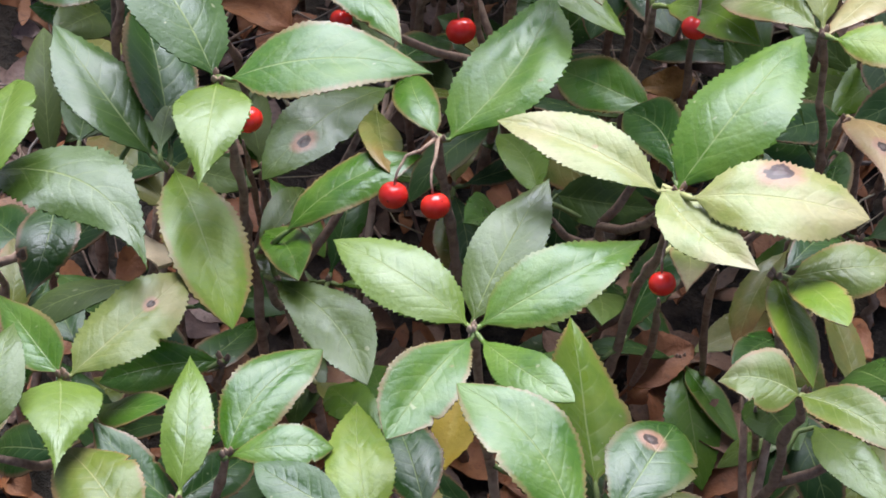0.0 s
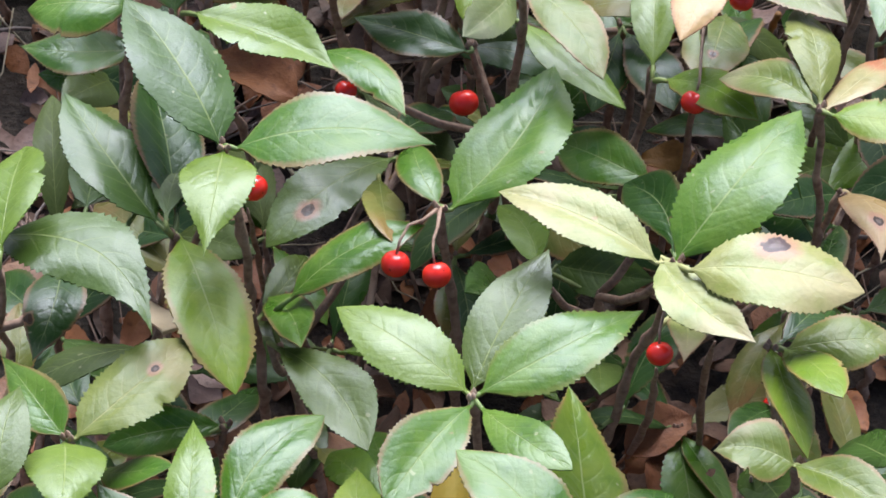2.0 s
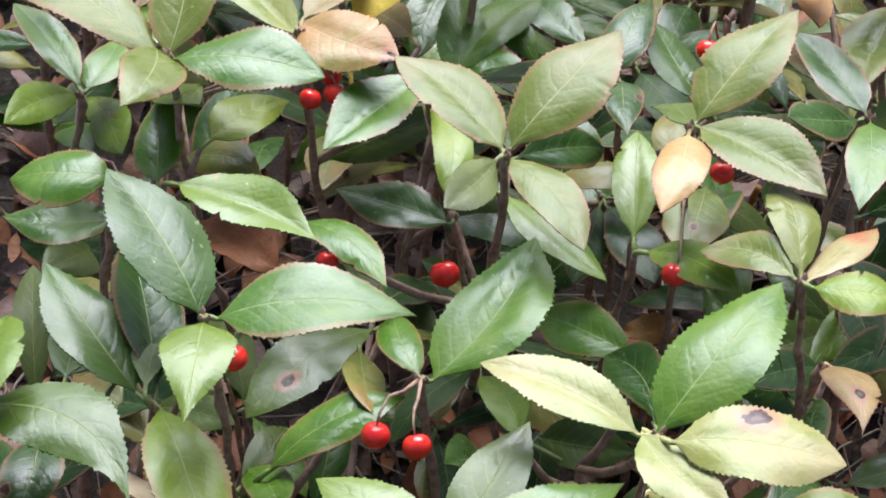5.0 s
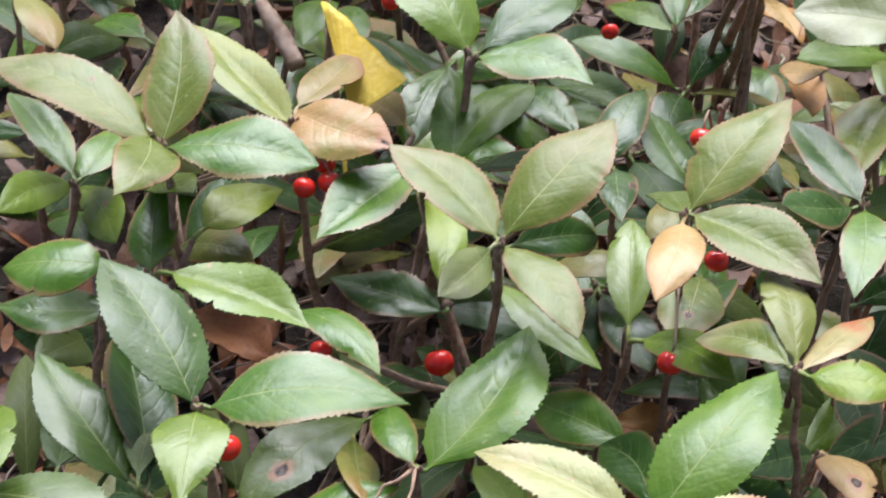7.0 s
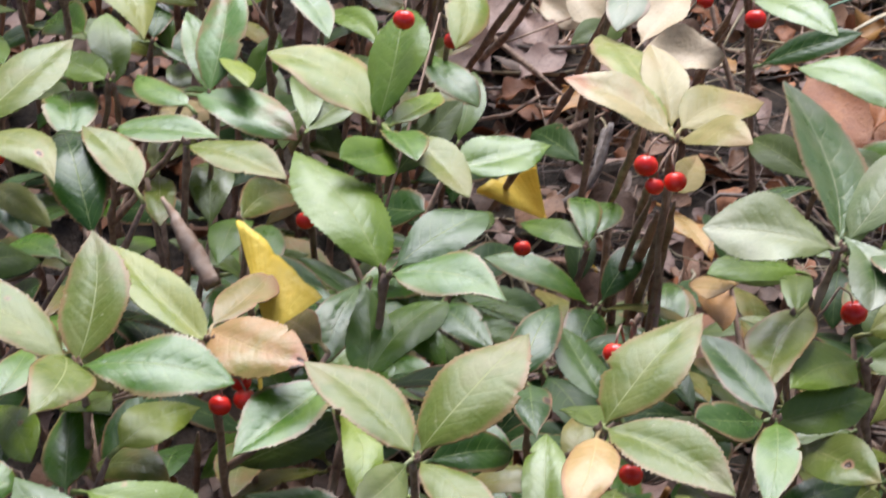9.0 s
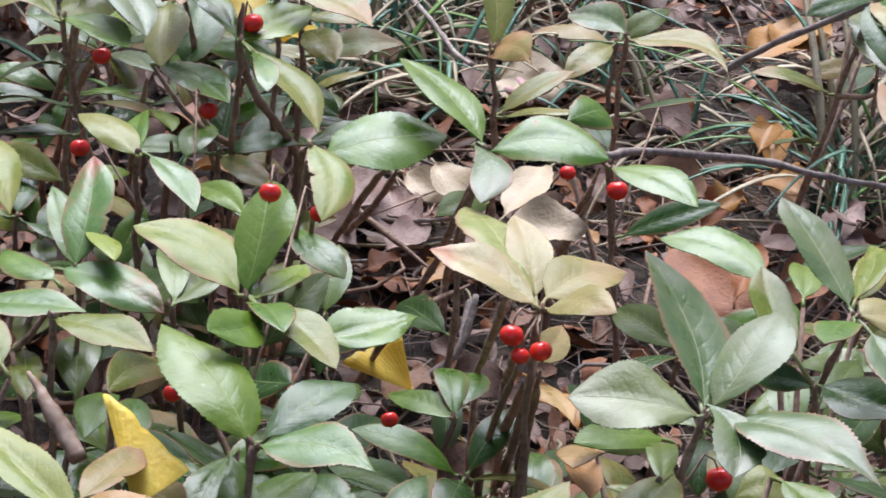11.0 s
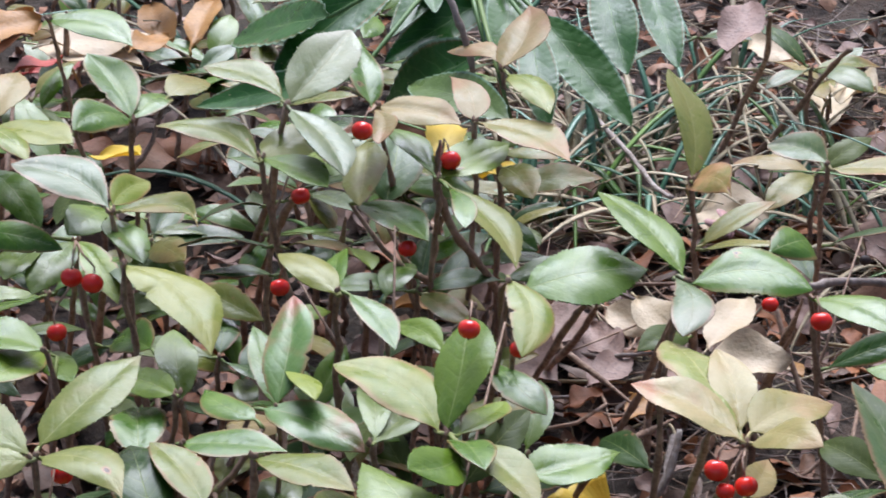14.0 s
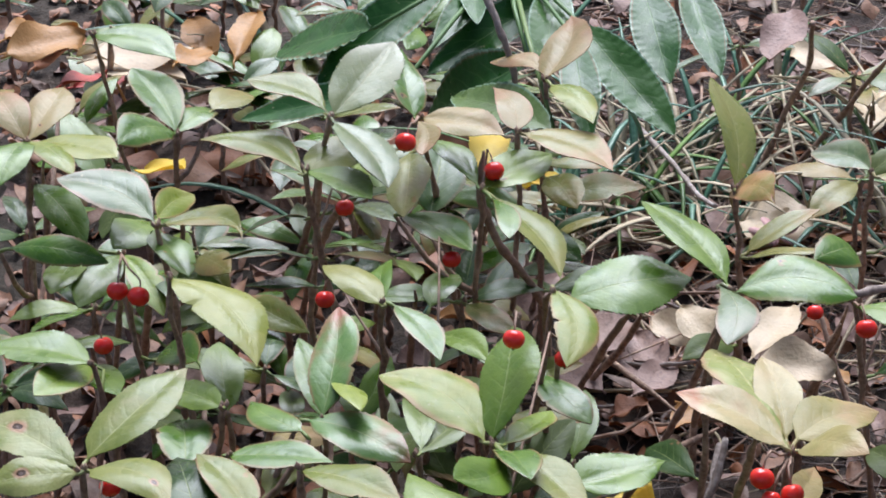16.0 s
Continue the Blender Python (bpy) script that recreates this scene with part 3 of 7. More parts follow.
def filler(n, seed, place, tones, lo, hi):
    """Low shaded shoots between the tall ones."""
    rng = random.Random(seed)
    for i in range(n):
        x, y = place(rng)
        z = rng.uniform(lo, hi)
        s = shoot(x, y, z, x + rng.uniform(-0.01, 0.01), y + rng.uniform(-0.01, 0.01))
        s["_n"] = 1
        t0 = rng.uniform(0, 6.28)
        for k in range(rng.choice((3, 4, 4, 5))):
            t, L = t0 + k * 1.5 + rng.uniform(-0.4, 0.4), rng.uniform(0.026, 0.038)
            d = Vector((math.cos(t), math.sin(t), rng.uniform(-0.3, 0.35)))
            b = Vector((x, y, z)) + d * 0.003
            leaf(s, tuple(b), tuple(b + d * L), L * rng.uniform(0.34, 0.46), rng.uniform(-25, 25), rng.choice(tones), None, 40)

# ---- shrubs, from the nearest to the farthest ----
s = shoot(0.0066, -0.0309, 0.150, 0.013, -0.009)
shaped_leaf(s, (0.0054, -0.0291, 0.1500), (-0.0246, -0.0056, 0.1510), (-0.0123, -0.0263, 0.1533), (-0.0045, -0.0112, 0.1533), 'mid')
shaped_leaf(s, (0.0065, -0.0236, 0.1440), (0.0245, 0.0162, 0.1470), (0.0072, -0.0016, 0.1470), (0.0212, -0.0097, 0.1483), 'deep')
shaped_leaf(s, (0.0081, -0.0293, 0.1500), (0.0455, -0.0048, 0.1500), (0.0214, -0.0122, 0.1543), (0.0277, -0.0292, 0.1544), 'mid')
shaped_leaf(s, (0.0063, -0.0327, 0.1500), (-0.0119, -0.0627, 0.1540), (0.0015, -0.0548, 0.1553), (-0.0100, -0.0440, 0.1563), 'mid')
shaped_leaf(s, (0.0085, -0.0334, 0.1500), (0.0274, -0.0575, 0.1600), (0.0208, -0.0433, 0.1577), (0.0143, -0.0526, 0.1578), 'mid')
s = shoot(0.0294, -0.0848, 0.158, 0.046, -0.038)
shaped_leaf(s, (0.0264, -0.0906, 0.1620), (0.0028, -0.0570, 0.1660), (0.0106, -0.0771, 0.1670), (0.0252, -0.0662, 0.1655), 'mid')
shaped_leaf(s, (0.0338, -0.0840, 0.1550), (0.0490, -0.0560, 0.1500), (0.0353, -0.0632, 0.1554), (0.0517, -0.0713, 0.1537), 'deepspot')
shaped_leaf(s, (0.0347, -0.0433, 0.1100), (0.0301, 0.0020, 0.1140), (0.0240, -0.0273, 0.1184), (0.0428, -0.0240, 0.1096), 'lime')
leaf(s, (0.0359, -0.0435, 0.1000), (0.0296, -0.0182, 0.0820), 0.0122, -4, 'mid')
s = shoot(-0.0151, -0.0644, 0.130, -0.003, -0.037)
shaped_leaf(s, (-0.0156, -0.0681, 0.1300), (-0.0194, -0.0309, 0.1240), (-0.0254, -0.0531, 0.1307), (-0.0110, -0.0525, 0.1309), 'lime')
leaf(s, (-0.0041, -0.0510, 0.1100), (-0.0125, -0.0199, 0.1040), 0.0155, 4, 'deep')
leaf(s, (-0.0138, -0.0228, 0.1000), (-0.0279, 0.0012, 0.0870), 0.0116, 12, 'mid')
leaf(s, (-0.0128, -0.0114, 0.0900), (-0.0185, 0.0164, 0.0760), 0.0120, 0, 'mid')
shaped_leaf(s, (-0.0188, -0.0833, 0.1550), (-0.0389, -0.0694, 0.1550), (-0.0336, -0.0809, 0.1565), (-0.0259, -0.0721, 0.1565), 'deep')
s = shoot(-0.0475, -0.0501, 0.130, -0.071, -0.036)
shaped_leaf(s, (-0.0475, -0.0501, 0.1300), (-0.0272, -0.0204, 0.1300), (-0.0454, -0.0274, 0.1320), (-0.0346, -0.0392, 0.1321), 'mid')
shaped_leaf(s, (-0.0469, -0.0501, 0.1300), (-0.0240, -0.0485, 0.1310), (-0.0334, -0.0433, 0.1324), (-0.0342, -0.0547, 0.1324), 'mid')
s = shoot(-0.0562, -0.0690, 0.140, -0.034, -0.050)
shaped_leaf(s, (-0.0557, -0.0661, 0.1400), (-0.0562, -0.0282, 0.1380), (-0.0603, -0.0513, 0.1418), (-0.0495, -0.0513, 0.1428), 'mid')
leaf(s, (-0.0601, -0.0487, 0.1100), (-0.0448, -0.0283, 0.1010), 0.0124, -16, 'deep')
shaped_leaf(s, (-0.0558, -0.0671, 0.1350), (-0.0757, -0.0477, 0.1400), (-0.0687, -0.0647, 0.1400), (-0.0631, -0.0548, 0.1385), 'deep')
shaped_leaf(s, (-0.0640, -0.0808, 0.1450), (-0.0816, -0.0543, 0.1390), (-0.0809, -0.0708, 0.1448), (-0.0634, -0.0650, 0.1457), 'olive')
s = shoot(-0.0833, -0.0359, 0.140, -0.063, -0.033)
shaped_leaf(s, (-0.0818, -0.0353, 0.1400), (-0.0576, -0.0057, 0.1400), (-0.0750, -0.0153, 0.1422), (-0.0639, -0.0292, 0.1422), 'oliv2')
shaped_leaf(s, (-0.0843, -0.0350, 0.1400), (-0.1028, -0.0067, 0.1340), (-0.0939, -0.0318, 0.1403), (-0.0875, -0.0215, 0.1424), 'mid')
shaped_leaf(s, (-0.0840, -0.0366, 0.1400), (-0.0806, -0.0701, 0.1510), (-0.0737, -0.0448, 0.1443), (-0.0911, -0.0448, 0.1453), 'mid')
shaped_leaf(s, (-0.0956, -0.0586, 0.1500), (-0.0936, -0.0284, 0.1500), (-0.1014, -0.0473, 0.1527), (-0.0892, -0.0450, 0.1527), 'deep')
shaped_leaf(s, (-0.0790, -0.0284, 0.1200), (-0.0598, -0.0412, 0.1380), (-0.0692, -0.0337, 0.1308), (-0.0690, -0.0456, 0.1350), 'mid')
leaf(s, (-0.0892, -0.0276, 0.1000), (-0.1093, -0.0142, 0.0810), 0.0147, 28, 'deep')
leaf(s, (-0.0908, 0.0119, 0.0900), (-0.1023, 0.0395, 0.0770), 0.0125, 4, 'deep')
s = shoot(-0.0536, 0.0028, 0.095, -0.055, 0.010)
leaf(s, (-0.0536, 0.0028, 0.0950), (-0.0829, -0.0052, 0.0970), 0.0134, 24, 'mid')
shaped_leaf(s, (-0.0623, -0.0007, 0.0950), (-0.0479, 0.0257, 0.0820), (-0.0568, 0.0161, 0.0892), (-0.0504, 0.0050, 0.0921), 'deep')
s = shoot(-0.0525, 0.0361, 0.160, -0.050, 0.053)
shaped_leaf(s, (-0.0529, 0.0361, 0.1600), (-0.0791, 0.0784, 0.1680), (-0.0709, 0.0466, 0.1690), (-0.0563, 0.0648, 0.1642), 'deep')
shaped_leaf(s, (-0.0493, 0.0355, 0.1600), (-0.0022, 0.0352, 0.1620), (-0.0302, 0.0484, 0.1653), (-0.0307, 0.0255, 0.1654), 'mid')
shaped_leaf(s, (-0.0524, 0.0343, 0.1600), (-0.0541, -0.0026, 0.1640), (-0.0439, 0.0220, 0.1639), (-0.0611, 0.0225, 0.1640), 'mid')
s = shoot(-0.0648, 0.0250, 0.140, -0.089, 0.031)
shaped_leaf(s, (-0.0690, 0.0298, 0.1400), (-0.0952, 0.0676, 0.1460), (-0.0870, 0.0378, 0.1467), (-0.0756, 0.0536, 0.1442), 'deep')
shaped_leaf(s, (-0.0645, 0.0322, 0.1400), (-0.0748, 0.0751, 0.1470), (-0.0754, 0.0508, 0.1500), (-0.0605, 0.0586, 0.1411), 'deep')
shaped_leaf(s, (-0.0634, 0.0253, 0.1400), (-0.0472, -0.0200, 0.1370), (-0.0450, 0.0026, 0.1401), (-0.0639, 0.0013, 0.1436), 'lime')
leaf(s, (-0.0664, 0.0258, 0.1450), (-0.0643, 0.0564, 0.1320), 0.0126, 4, 'deep')
leaf(s, (-0.0701, 0.0563, 0.1050), (-0.0885, 0.0756, 0.0850), 0.0157, 24, 'deep')
leaf(s, (-0.0723, 0.0697, 0.0900), (-0.0488, 0.0536, 0.1020), 0.0121, -20, 'deep')
shaped_leaf(s, (-0.0758, 0.0367, 0.1350), (-0.0645, 0.0552, 0.1350), (-0.0740, 0.0496, 0.1366), (-0.0671, 0.0384, 0.1356), 'mid')
s = shoot(-0.1056, 0.0146, 0.150, -0.117, 0.042)
shaped_leaf(s, (-0.1045, 0.0158, 0.1500), (-0.0654, -0.0148, 0.1510), (-0.0827, 0.0227, 0.1531), (-0.0888, 0.0001, 0.1533), 'deep')
shaped_leaf(s, (-0.1008, 0.0023, 0.1600), (-0.0996, 0.0384, 0.1570), (-0.1080, 0.0228, 0.1583), (-0.0931, 0.0230, 0.1637), 'mid')
shaped_leaf(s, (-0.0927, 0.0234, 0.1300), (-0.0955, -0.0078, 0.1330), (-0.0849, 0.0094, 0.1340), (-0.0992, 0.0116, 0.1339), 'deep')
leaf(s, (-0.1095, 0.0977, 0.0600), (-0.1153, 0.1439, 0.0690), 0.0120, 4, 'shade')
leaf(s, (-0.0966, 0.0802, 0.0900), (-0.0954, 0.1115, 0.0790), 0.0145, 0, 'deep')
s = shoot(-0.0411, 0.0236, 0.100, -0.028, 0.028)
shaped_leaf(s, (-0.0438, 0.0320, 0.1100), (-0.0340, 0.0045, 0.1240), (-0.0329, 0.0229, 0.1192), (-0.0427, 0.0179, 0.1178), 'mid')
shaped_leaf(s, (-0.0405, 0.0119, 0.1150), (-0.0174, -0.0228, 0.1200), (-0.0191, 0.0003, 0.1202), (-0.0314, -0.0100, 0.1204), 'deep')
s = shoot(-0.0405, 0.0483, 0.090, -0.026, 0.052)
shaped_leaf(s, (-0.0133, 0.0759, 0.1150), (-0.0447, 0.0425, 0.1170), (-0.0269, 0.0507, 0.1207), (-0.0362, 0.0662, 0.1204), 'deepspot')
shaped_leaf(s, (-0.0376, 0.0235, 0.1200), (-0.0049, 0.0387, 0.1300), (-0.0258, 0.0397, 0.1260), (-0.0199, 0.0251, 0.1287), 'mid')
shaped_leaf(s, (-0.0169, 0.0643, 0.1200), (-0.0130, 0.0325, 0.1310), (-0.0103, 0.0463, 0.1260), (-0.0201, 0.0458, 0.1295), 'bronze')
leaf(s, (-0.0132, 0.1193, 0.0800), (0.0010, 0.1446, 0.0630), 0.0143, -8, 'deep')
s = shoot(-0.0011, 0.0358, 0.140, 0.005, 0.040)
shaped_leaf(s, (0.0015, 0.0351, 0.1400), (0.0273, 0.0812, 0.1440), (0.0056, 0.0556, 0.1441), (0.0285, 0.0484, 0.1487), 'mid')
shaped_leaf(s, (-0.0015, 0.0362, 0.1400), (-0.0079, 0.0655, 0.1310), (-0.0119, 0.0502, 0.1373), (-0.0017, 0.0520, 0.1374), 'mid')
berry(s, (-0.0115, 0.0137, 0.1440), 0.0035)
berry(s, (-0.0018, 0.0104, 0.1440), 0.0035)
s = shoot(0.0524, 0.0003, 0.160, 0.027, 0.026)
shaped_leaf(s, (0.0481, 0.0010, 0.1600), (0.0124, 0.0232, 0.1590), (0.0287, 0.0053, 0.1637), (0.0343, 0.0200, 0.1635), 'yel')
shaped_leaf(s, (0.0522, 0.0013, 0.1600), (0.0838, 0.0433, 0.1670), (0.0604, 0.0277, 0.1663), (0.0736, 0.0080, 0.1693), 'mid')
shaped_leaf(s, (0.0547, -0.0054, 0.1650), (0.0929, -0.0125, 0.1660), (0.0755, 0.0020, 0.1683), (0.0730, -0.0197, 0.1684), 'yelspot')
shaped_leaf(s, (0.0489, 0.0015, 0.1600), (0.0677, -0.0272, 0.1660), (0.0595, -0.0082, 0.1645), (0.0498, -0.0173, 0.1637), 'yel')
shaped_leaf(s, (0.0572, 0.0111, 0.1300), (0.0542, -0.0169, 0.1460), (0.0614, 0.0006, 0.1374), (0.0524, 0.0020, 0.1372), 'yel')
berry(s, (0.0485, -0.0175, 0.1500), 0.0031)
s = shoot(-0.0538, 0.0418, 0.150, -0.068, 0.048)
berry(s, (-0.0475, 0.0488, 0.1320), 0.0036)
s = shoot(0.0737, -0.0153, 0.150, 0.098, 0.011)
shaped_leaf(s, (0.0765, -0.0159, 0.1500), (0.0849, -0.0430, 0.1670), (0.0853, -0.0253, 0.1590), (0.0770, -0.0347, 0.1629), 'lime')
shaped_leaf(s, (0.0737, -0.0156, 0.1500), (0.0786, -0.0487, 0.1530), (0.0805, -0.0290, 0.1508), (0.0709, -0.0320, 0.1556), 'lime')
# pale tone stands in for the bright sheen on this leaf
shaped_leaf(s, (0.0771, -0.0159, 0.1500), (0.1038, -0.0127, 0.1500), (0.0904, -0.0074, 0.1516), (0.0888, -0.0225, 0.1516), 'pale')
leaf(s, (0.0758, -0.0143, 0.1500), (0.0919, 0.0095, 0.1350), 0.0092, -12, 'deep')
shaped_leaf(s, (0.0899, 0.0129, 0.1300), (0.0981, 0.0447, 0.1250), (0.0900, 0.0321, 0.1252), (0.0974, 0.0274, 0.1316), 'deep')
berry(s, (0.0809, 0.0076, 0.1000), 0.0021)
s = shoot(0.0766, -0.0483, 0.150, 0.066, -0.019)
# the white sheen of the next two leaves is put in as pale colour
shaped_leaf(s, (0.0751, -0.0520, 0.1550), (0.0581, -0.0484, 0.1550), (0.0682, -0.0563, 0.1565), (0.0686, -0.0412, 0.1578), 'pale')
shaped_leaf(s, (0.0751, -0.0520, 0.1550), (0.0952, -0.0715, 0.1600), (0.0869, -0.0527, 0.1594), (0.0825, -0.0655, 0.1605), 'pale')
leaf(s, (0.0825, 0.0059, 0.1000), (0.0668, -0.0164, 0.1190), 0.0093, 8, 'deep')
leaf(s, (0.0751, -0.0038, 0.0900), (0.0828, -0.0301, 0.1040), 0.0145, -8, 'deep')
shaped_leaf(s, (0.0857, -0.0275, 0.1100), (0.0990, -0.0549, 0.1180), (0.0955, -0.0369, 0.1164), (0.0873, -0.0467, 0.1178), 'mid')
leaf(s, (0.1042, -0.0334, 0.1300), (0.0970, -0.0097, 0.1080), 0.0154, 12, 'deep')
s = shoot(0.0406, 0.0548, 0.085, 0.043, 0.075)
leaf(s, (0.0299, 0.0656, 0.0850), (0.0555, 0.0572, 0.0890), 0.0147, -32, 'deep')
shaped_leaf(s, (0.0239, 0.0524, 0.1000), (0.0144, 0.0817, 0.0910), (0.0163, 0.0662, 0.0965), (0.0262, 0.0712, 0.0981), 'mid')
leaf(s, (0.0528, 0.0633, 0.1200), (0.0289, 0.0826, 0.1150), 0.0164, 20, 'mid')
shaped_leaf(s, (0.0557, 0.0303, 0.1300), (0.0453, 0.0599, 0.1230), (0.0464, 0.0474, 0.1253), (0.0563, 0.0540, 0.1329), 'deep')
leaf(s, (0.1040, 0.0761, 0.0900), (0.0811, 0.0756, 0.0950), 0.0127, 32, 'deep')
leaf(s, (0.0372, 0.0362, 0.0800), (0.0387, 0.0095, 0.1010), 0.0126, 16, 'deep')
leaf(s, (0.0173, 0.0591, 0.0800), (0.0051, 0.0378, 0.1060), 0.0155, 20, 'deep')
s = shoot(0.0187, 0.0939, 0.160, 0.004, 0.122)
shaped_leaf(s, (0.0188, 0.0961, 0.1600), (-0.0093, 0.1289, 0.1630), (0.0021, 0.1049, 0.1641), (0.0114, 0.1223, 0.1629), 'pale')
shaped_leaf(s, (0.0206, 0.0970, 0.1600), (0.0502, 0.1352, 0.1680), (0.0284, 0.1223, 0.1668), (0.0409, 0.1018, 0.1675), 'pale')
shaped_leaf(s, (0.0202, 0.0931, 0.1600), (0.0379, 0.0589, 0.1610), (0.0357, 0.0819, 0.1625), (0.0256, 0.0726, 0.1627), 'pale')
shaped_leaf(s, (0.0170, 0.0922, 0.1600), (0.0039, 0.0618, 0.1720), (0.0148, 0.0714, 0.1654), (0.0076, 0.0772, 0.1712), 'grey')
shaped_leaf(s, (-0.0007, 0.1405, 0.1350), (0.0041, 0.1063, 0.1360), (0.0117, 0.1218, 0.1371), (0.0013, 0.1205, 0.1381), 'lime')
leaf(s, (0.0216, 0.1288, 0.1300), (0.0196, 0.1614, 0.1210), 0.0098, -8, 'deep')
s = shoot(-0.0013, 0.1371, 0.150, 0.008, 0.166)
shaped_leaf(s, (-0.0023, 0.1366, 0.1500), (-0.0275, 0.1058, 0.1500), (-0.0087, 0.1147, 0.1518), (-0.0188, 0.1318, 0.1518), 'mid')
s = shoot(0.0064, 0.1019, 0.130, 0.026, 0.111)
shaped_leaf(s, (0.0057, 0.1004, 0.1300), (-0.0250, 0.1150, 0.1280), (-0.0083, 0.0962, 0.1317), (-0.0087, 0.1137, 0.1325), 'deep')
shaped_leaf(s, (-0.0325, 0.0896, 0.1400), (-0.0099, 0.0612, 0.1450), (-0.0186, 0.0850, 0.1442), (-0.0234, 0.0727, 0.1452), 'mid')
berry(s, (0.0047, 0.0915, 0.1200), 0.0040)
berry(s, (-0.0265, 0.0956, 0.1200), 0.0030)
s = shoot(0.0075, 0.1545, 0.135, -0.010, 0.156)
shaped_leaf(s, (0.0075, 0.1545, 0.1350), (0.0052, 0.1941, 0.1410), (0.0022, 0.1643, 0.1400), (0.0151, 0.1678, 0.1404), 'mid')
shaped_leaf(s, (0.0075, 0.1545, 0.1350), (0.0311, 0.1852, 0.1390), (0.0154, 0.1809, 0.1401), (0.0218, 0.1624, 0.1405), 'mid')
shaped_leaf(s, (0.0079, 0.2062, 0.1300), (-0.0046, 0.1678, 0.1290), (0.0040, 0.1790, 0.1311), (-0.0064, 0.1902, 0.1313), 'mid')
leaf(s, (0.0289, 0.1615, 0.1200), (0.0175, 0.1909, 0.1070), 0.0136, -4, 'deep')
s = shoot(0.0521, 0.1565, 0.130, 0.042, 0.175)
shaped_leaf(s, (0.0515, 0.1614, 0.1300), (0.0643, 0.1955, 0.1300), (0.0508, 0.1809, 0.1325), (0.0616, 0.1722, 0.1325), 'deep')
shaped_leaf(s, (0.0777, 0.1608, 0.1200), (0.0650, 0.1942, 0.1230), (0.0632, 0.1739, 0.1255), (0.0768, 0.1789, 0.1216), 'deep')
shaped_leaf(s, (0.0538, 0.1590, 0.1300), (0.0531, 0.1257, 0.1390), (0.0587, 0.1459, 0.1351), (0.0474, 0.1472, 0.1348), 'deep')
leaf(s, (0.0239, 0.1265, 0.1300), (0.0488, 0.1416, 0.1200), 0.0143, -28, 'deep')
shaped_leaf(s, (0.0199, 0.1119, 0.1300), (0.0462, 0.0796, 0.1300), (0.0352, 0.1002, 0.1311), (0.0289, 0.0878, 0.1334), 'mid')
s = shoot(0.0544, 0.1046, 0.120, 0.030, 0.125)
shaped_leaf(s, (0.0533, 0.0905, 0.1350), (0.0560, 0.1290, 0.1380), (0.0482, 0.1089, 0.1394), (0.0604, 0.1083, 0.1405), 'mid')
shaped_leaf(s, (0.0557, 0.0803, 0.1400), (0.0765, 0.0573, 0.1490), (0.0671, 0.0779, 0.1477), (0.0653, 0.0625, 0.1474), 'lime')
s = shoot(0.0671, 0.1061, 0.160, 0.059, 0.115)
shaped_leaf(s, (0.0685, 0.1079, 0.1600), (0.0976, 0.1443, 0.1680), (0.0757, 0.1326, 0.1664), (0.0859, 0.1124, 0.1686), 'pale')
shaped_leaf(s, (0.0688, 0.1061, 0.1600), (0.0986, 0.0772, 0.1630), (0.0875, 0.1033, 0.1657), (0.0788, 0.0850, 0.1646), 'pale')
shaped_leaf(s, (0.0661, 0.1030, 0.1600), (0.0567, 0.0683, 0.1650), (0.0697, 0.0846, 0.1655), (0.0567, 0.0882, 0.1643), 'tan')
leaf(s, (0.0703, 0.1288, 0.1400), (0.0678, 0.1588, 0.1220), 0.0146, 0, 'deep')
shaped_leaf(s, (0.0751, 0.1210, 0.1250), (0.0663, 0.0886, 0.1310), (0.0797, 0.1039, 0.1294), (0.0620, 0.1037, 0.1303), 'oliv2')
berry(s, (0.0772, 0.1104, 0.1400), 0.0033)
berry(s, (0.0618, 0.0684, 0.1440), 0.0033)
s = shoot(0.0850, 0.1800, 0.1360, 0.0880, 0.1960)
berry(s, (0.0790, 0.1727, 0.1300), 0.0037)
s = shoot(0.0894, 0.0498, 0.160, 0.105, 0.064)
shaped_leaf(s, (0.0885, 0.0513, 0.1600), (0.0674, 0.0686, 0.1520), (0.0770, 0.0566, 0.1580), (0.0795, 0.0702, 0.1583), 'pale')
shaped_leaf(s, (0.0900, 0.0523, 0.1600), (0.0876, 0.0873, 0.1590), (0.0837, 0.0714, 0.1623), (0.0959, 0.0719, 0.1601), 'pale')
shaped_leaf(s, (0.0911, 0.0504, 0.1600), (0.1122, 0.0767, 0.1530), (0.1002, 0.0686, 0.1557), (0.1032, 0.0557, 0.1613), 'blushtip')
shaped_leaf(s, (0.0923, 0.0486, 0.1600), (0.1146, 0.0442, 0.1600), (0.1046, 0.0515, 0.1617), (0.1028, 0.0375, 0.1617), 'lime')
s = shoot(0.1003, 0.0598, 0.120, 0.091, 0.074)
shaped_leaf(s, (0.1028, 0.0605, 0.1200), (0.1058, 0.0279, 0.1300), (0.1128, 0.0508, 0.1240), (0.0998, 0.0505, 0.1249), 'tanspot')
leaf(s, (0.1047, 0.0784, 0.1000), (0.0811, 0.0611, 0.1120), 0.0135, 24, 'deep')
s = shoot(0.1158, 0.1211, 0.150, 0.126, 0.123)
shaped_leaf(s, (0.1155, 0.1234, 0.1500), (0.0996, 0.1577, 0.1500), (0.1031, 0.1340, 0.1521), (0.1140, 0.1432, 0.1521), 'deep')
shaped_leaf(s, (0.1132, 0.1211, 0.1500), (0.0911, 0.1037, 0.1660), (0.0990, 0.0996, 0.1621), (0.1020, 0.1175, 0.1595), 'deep')
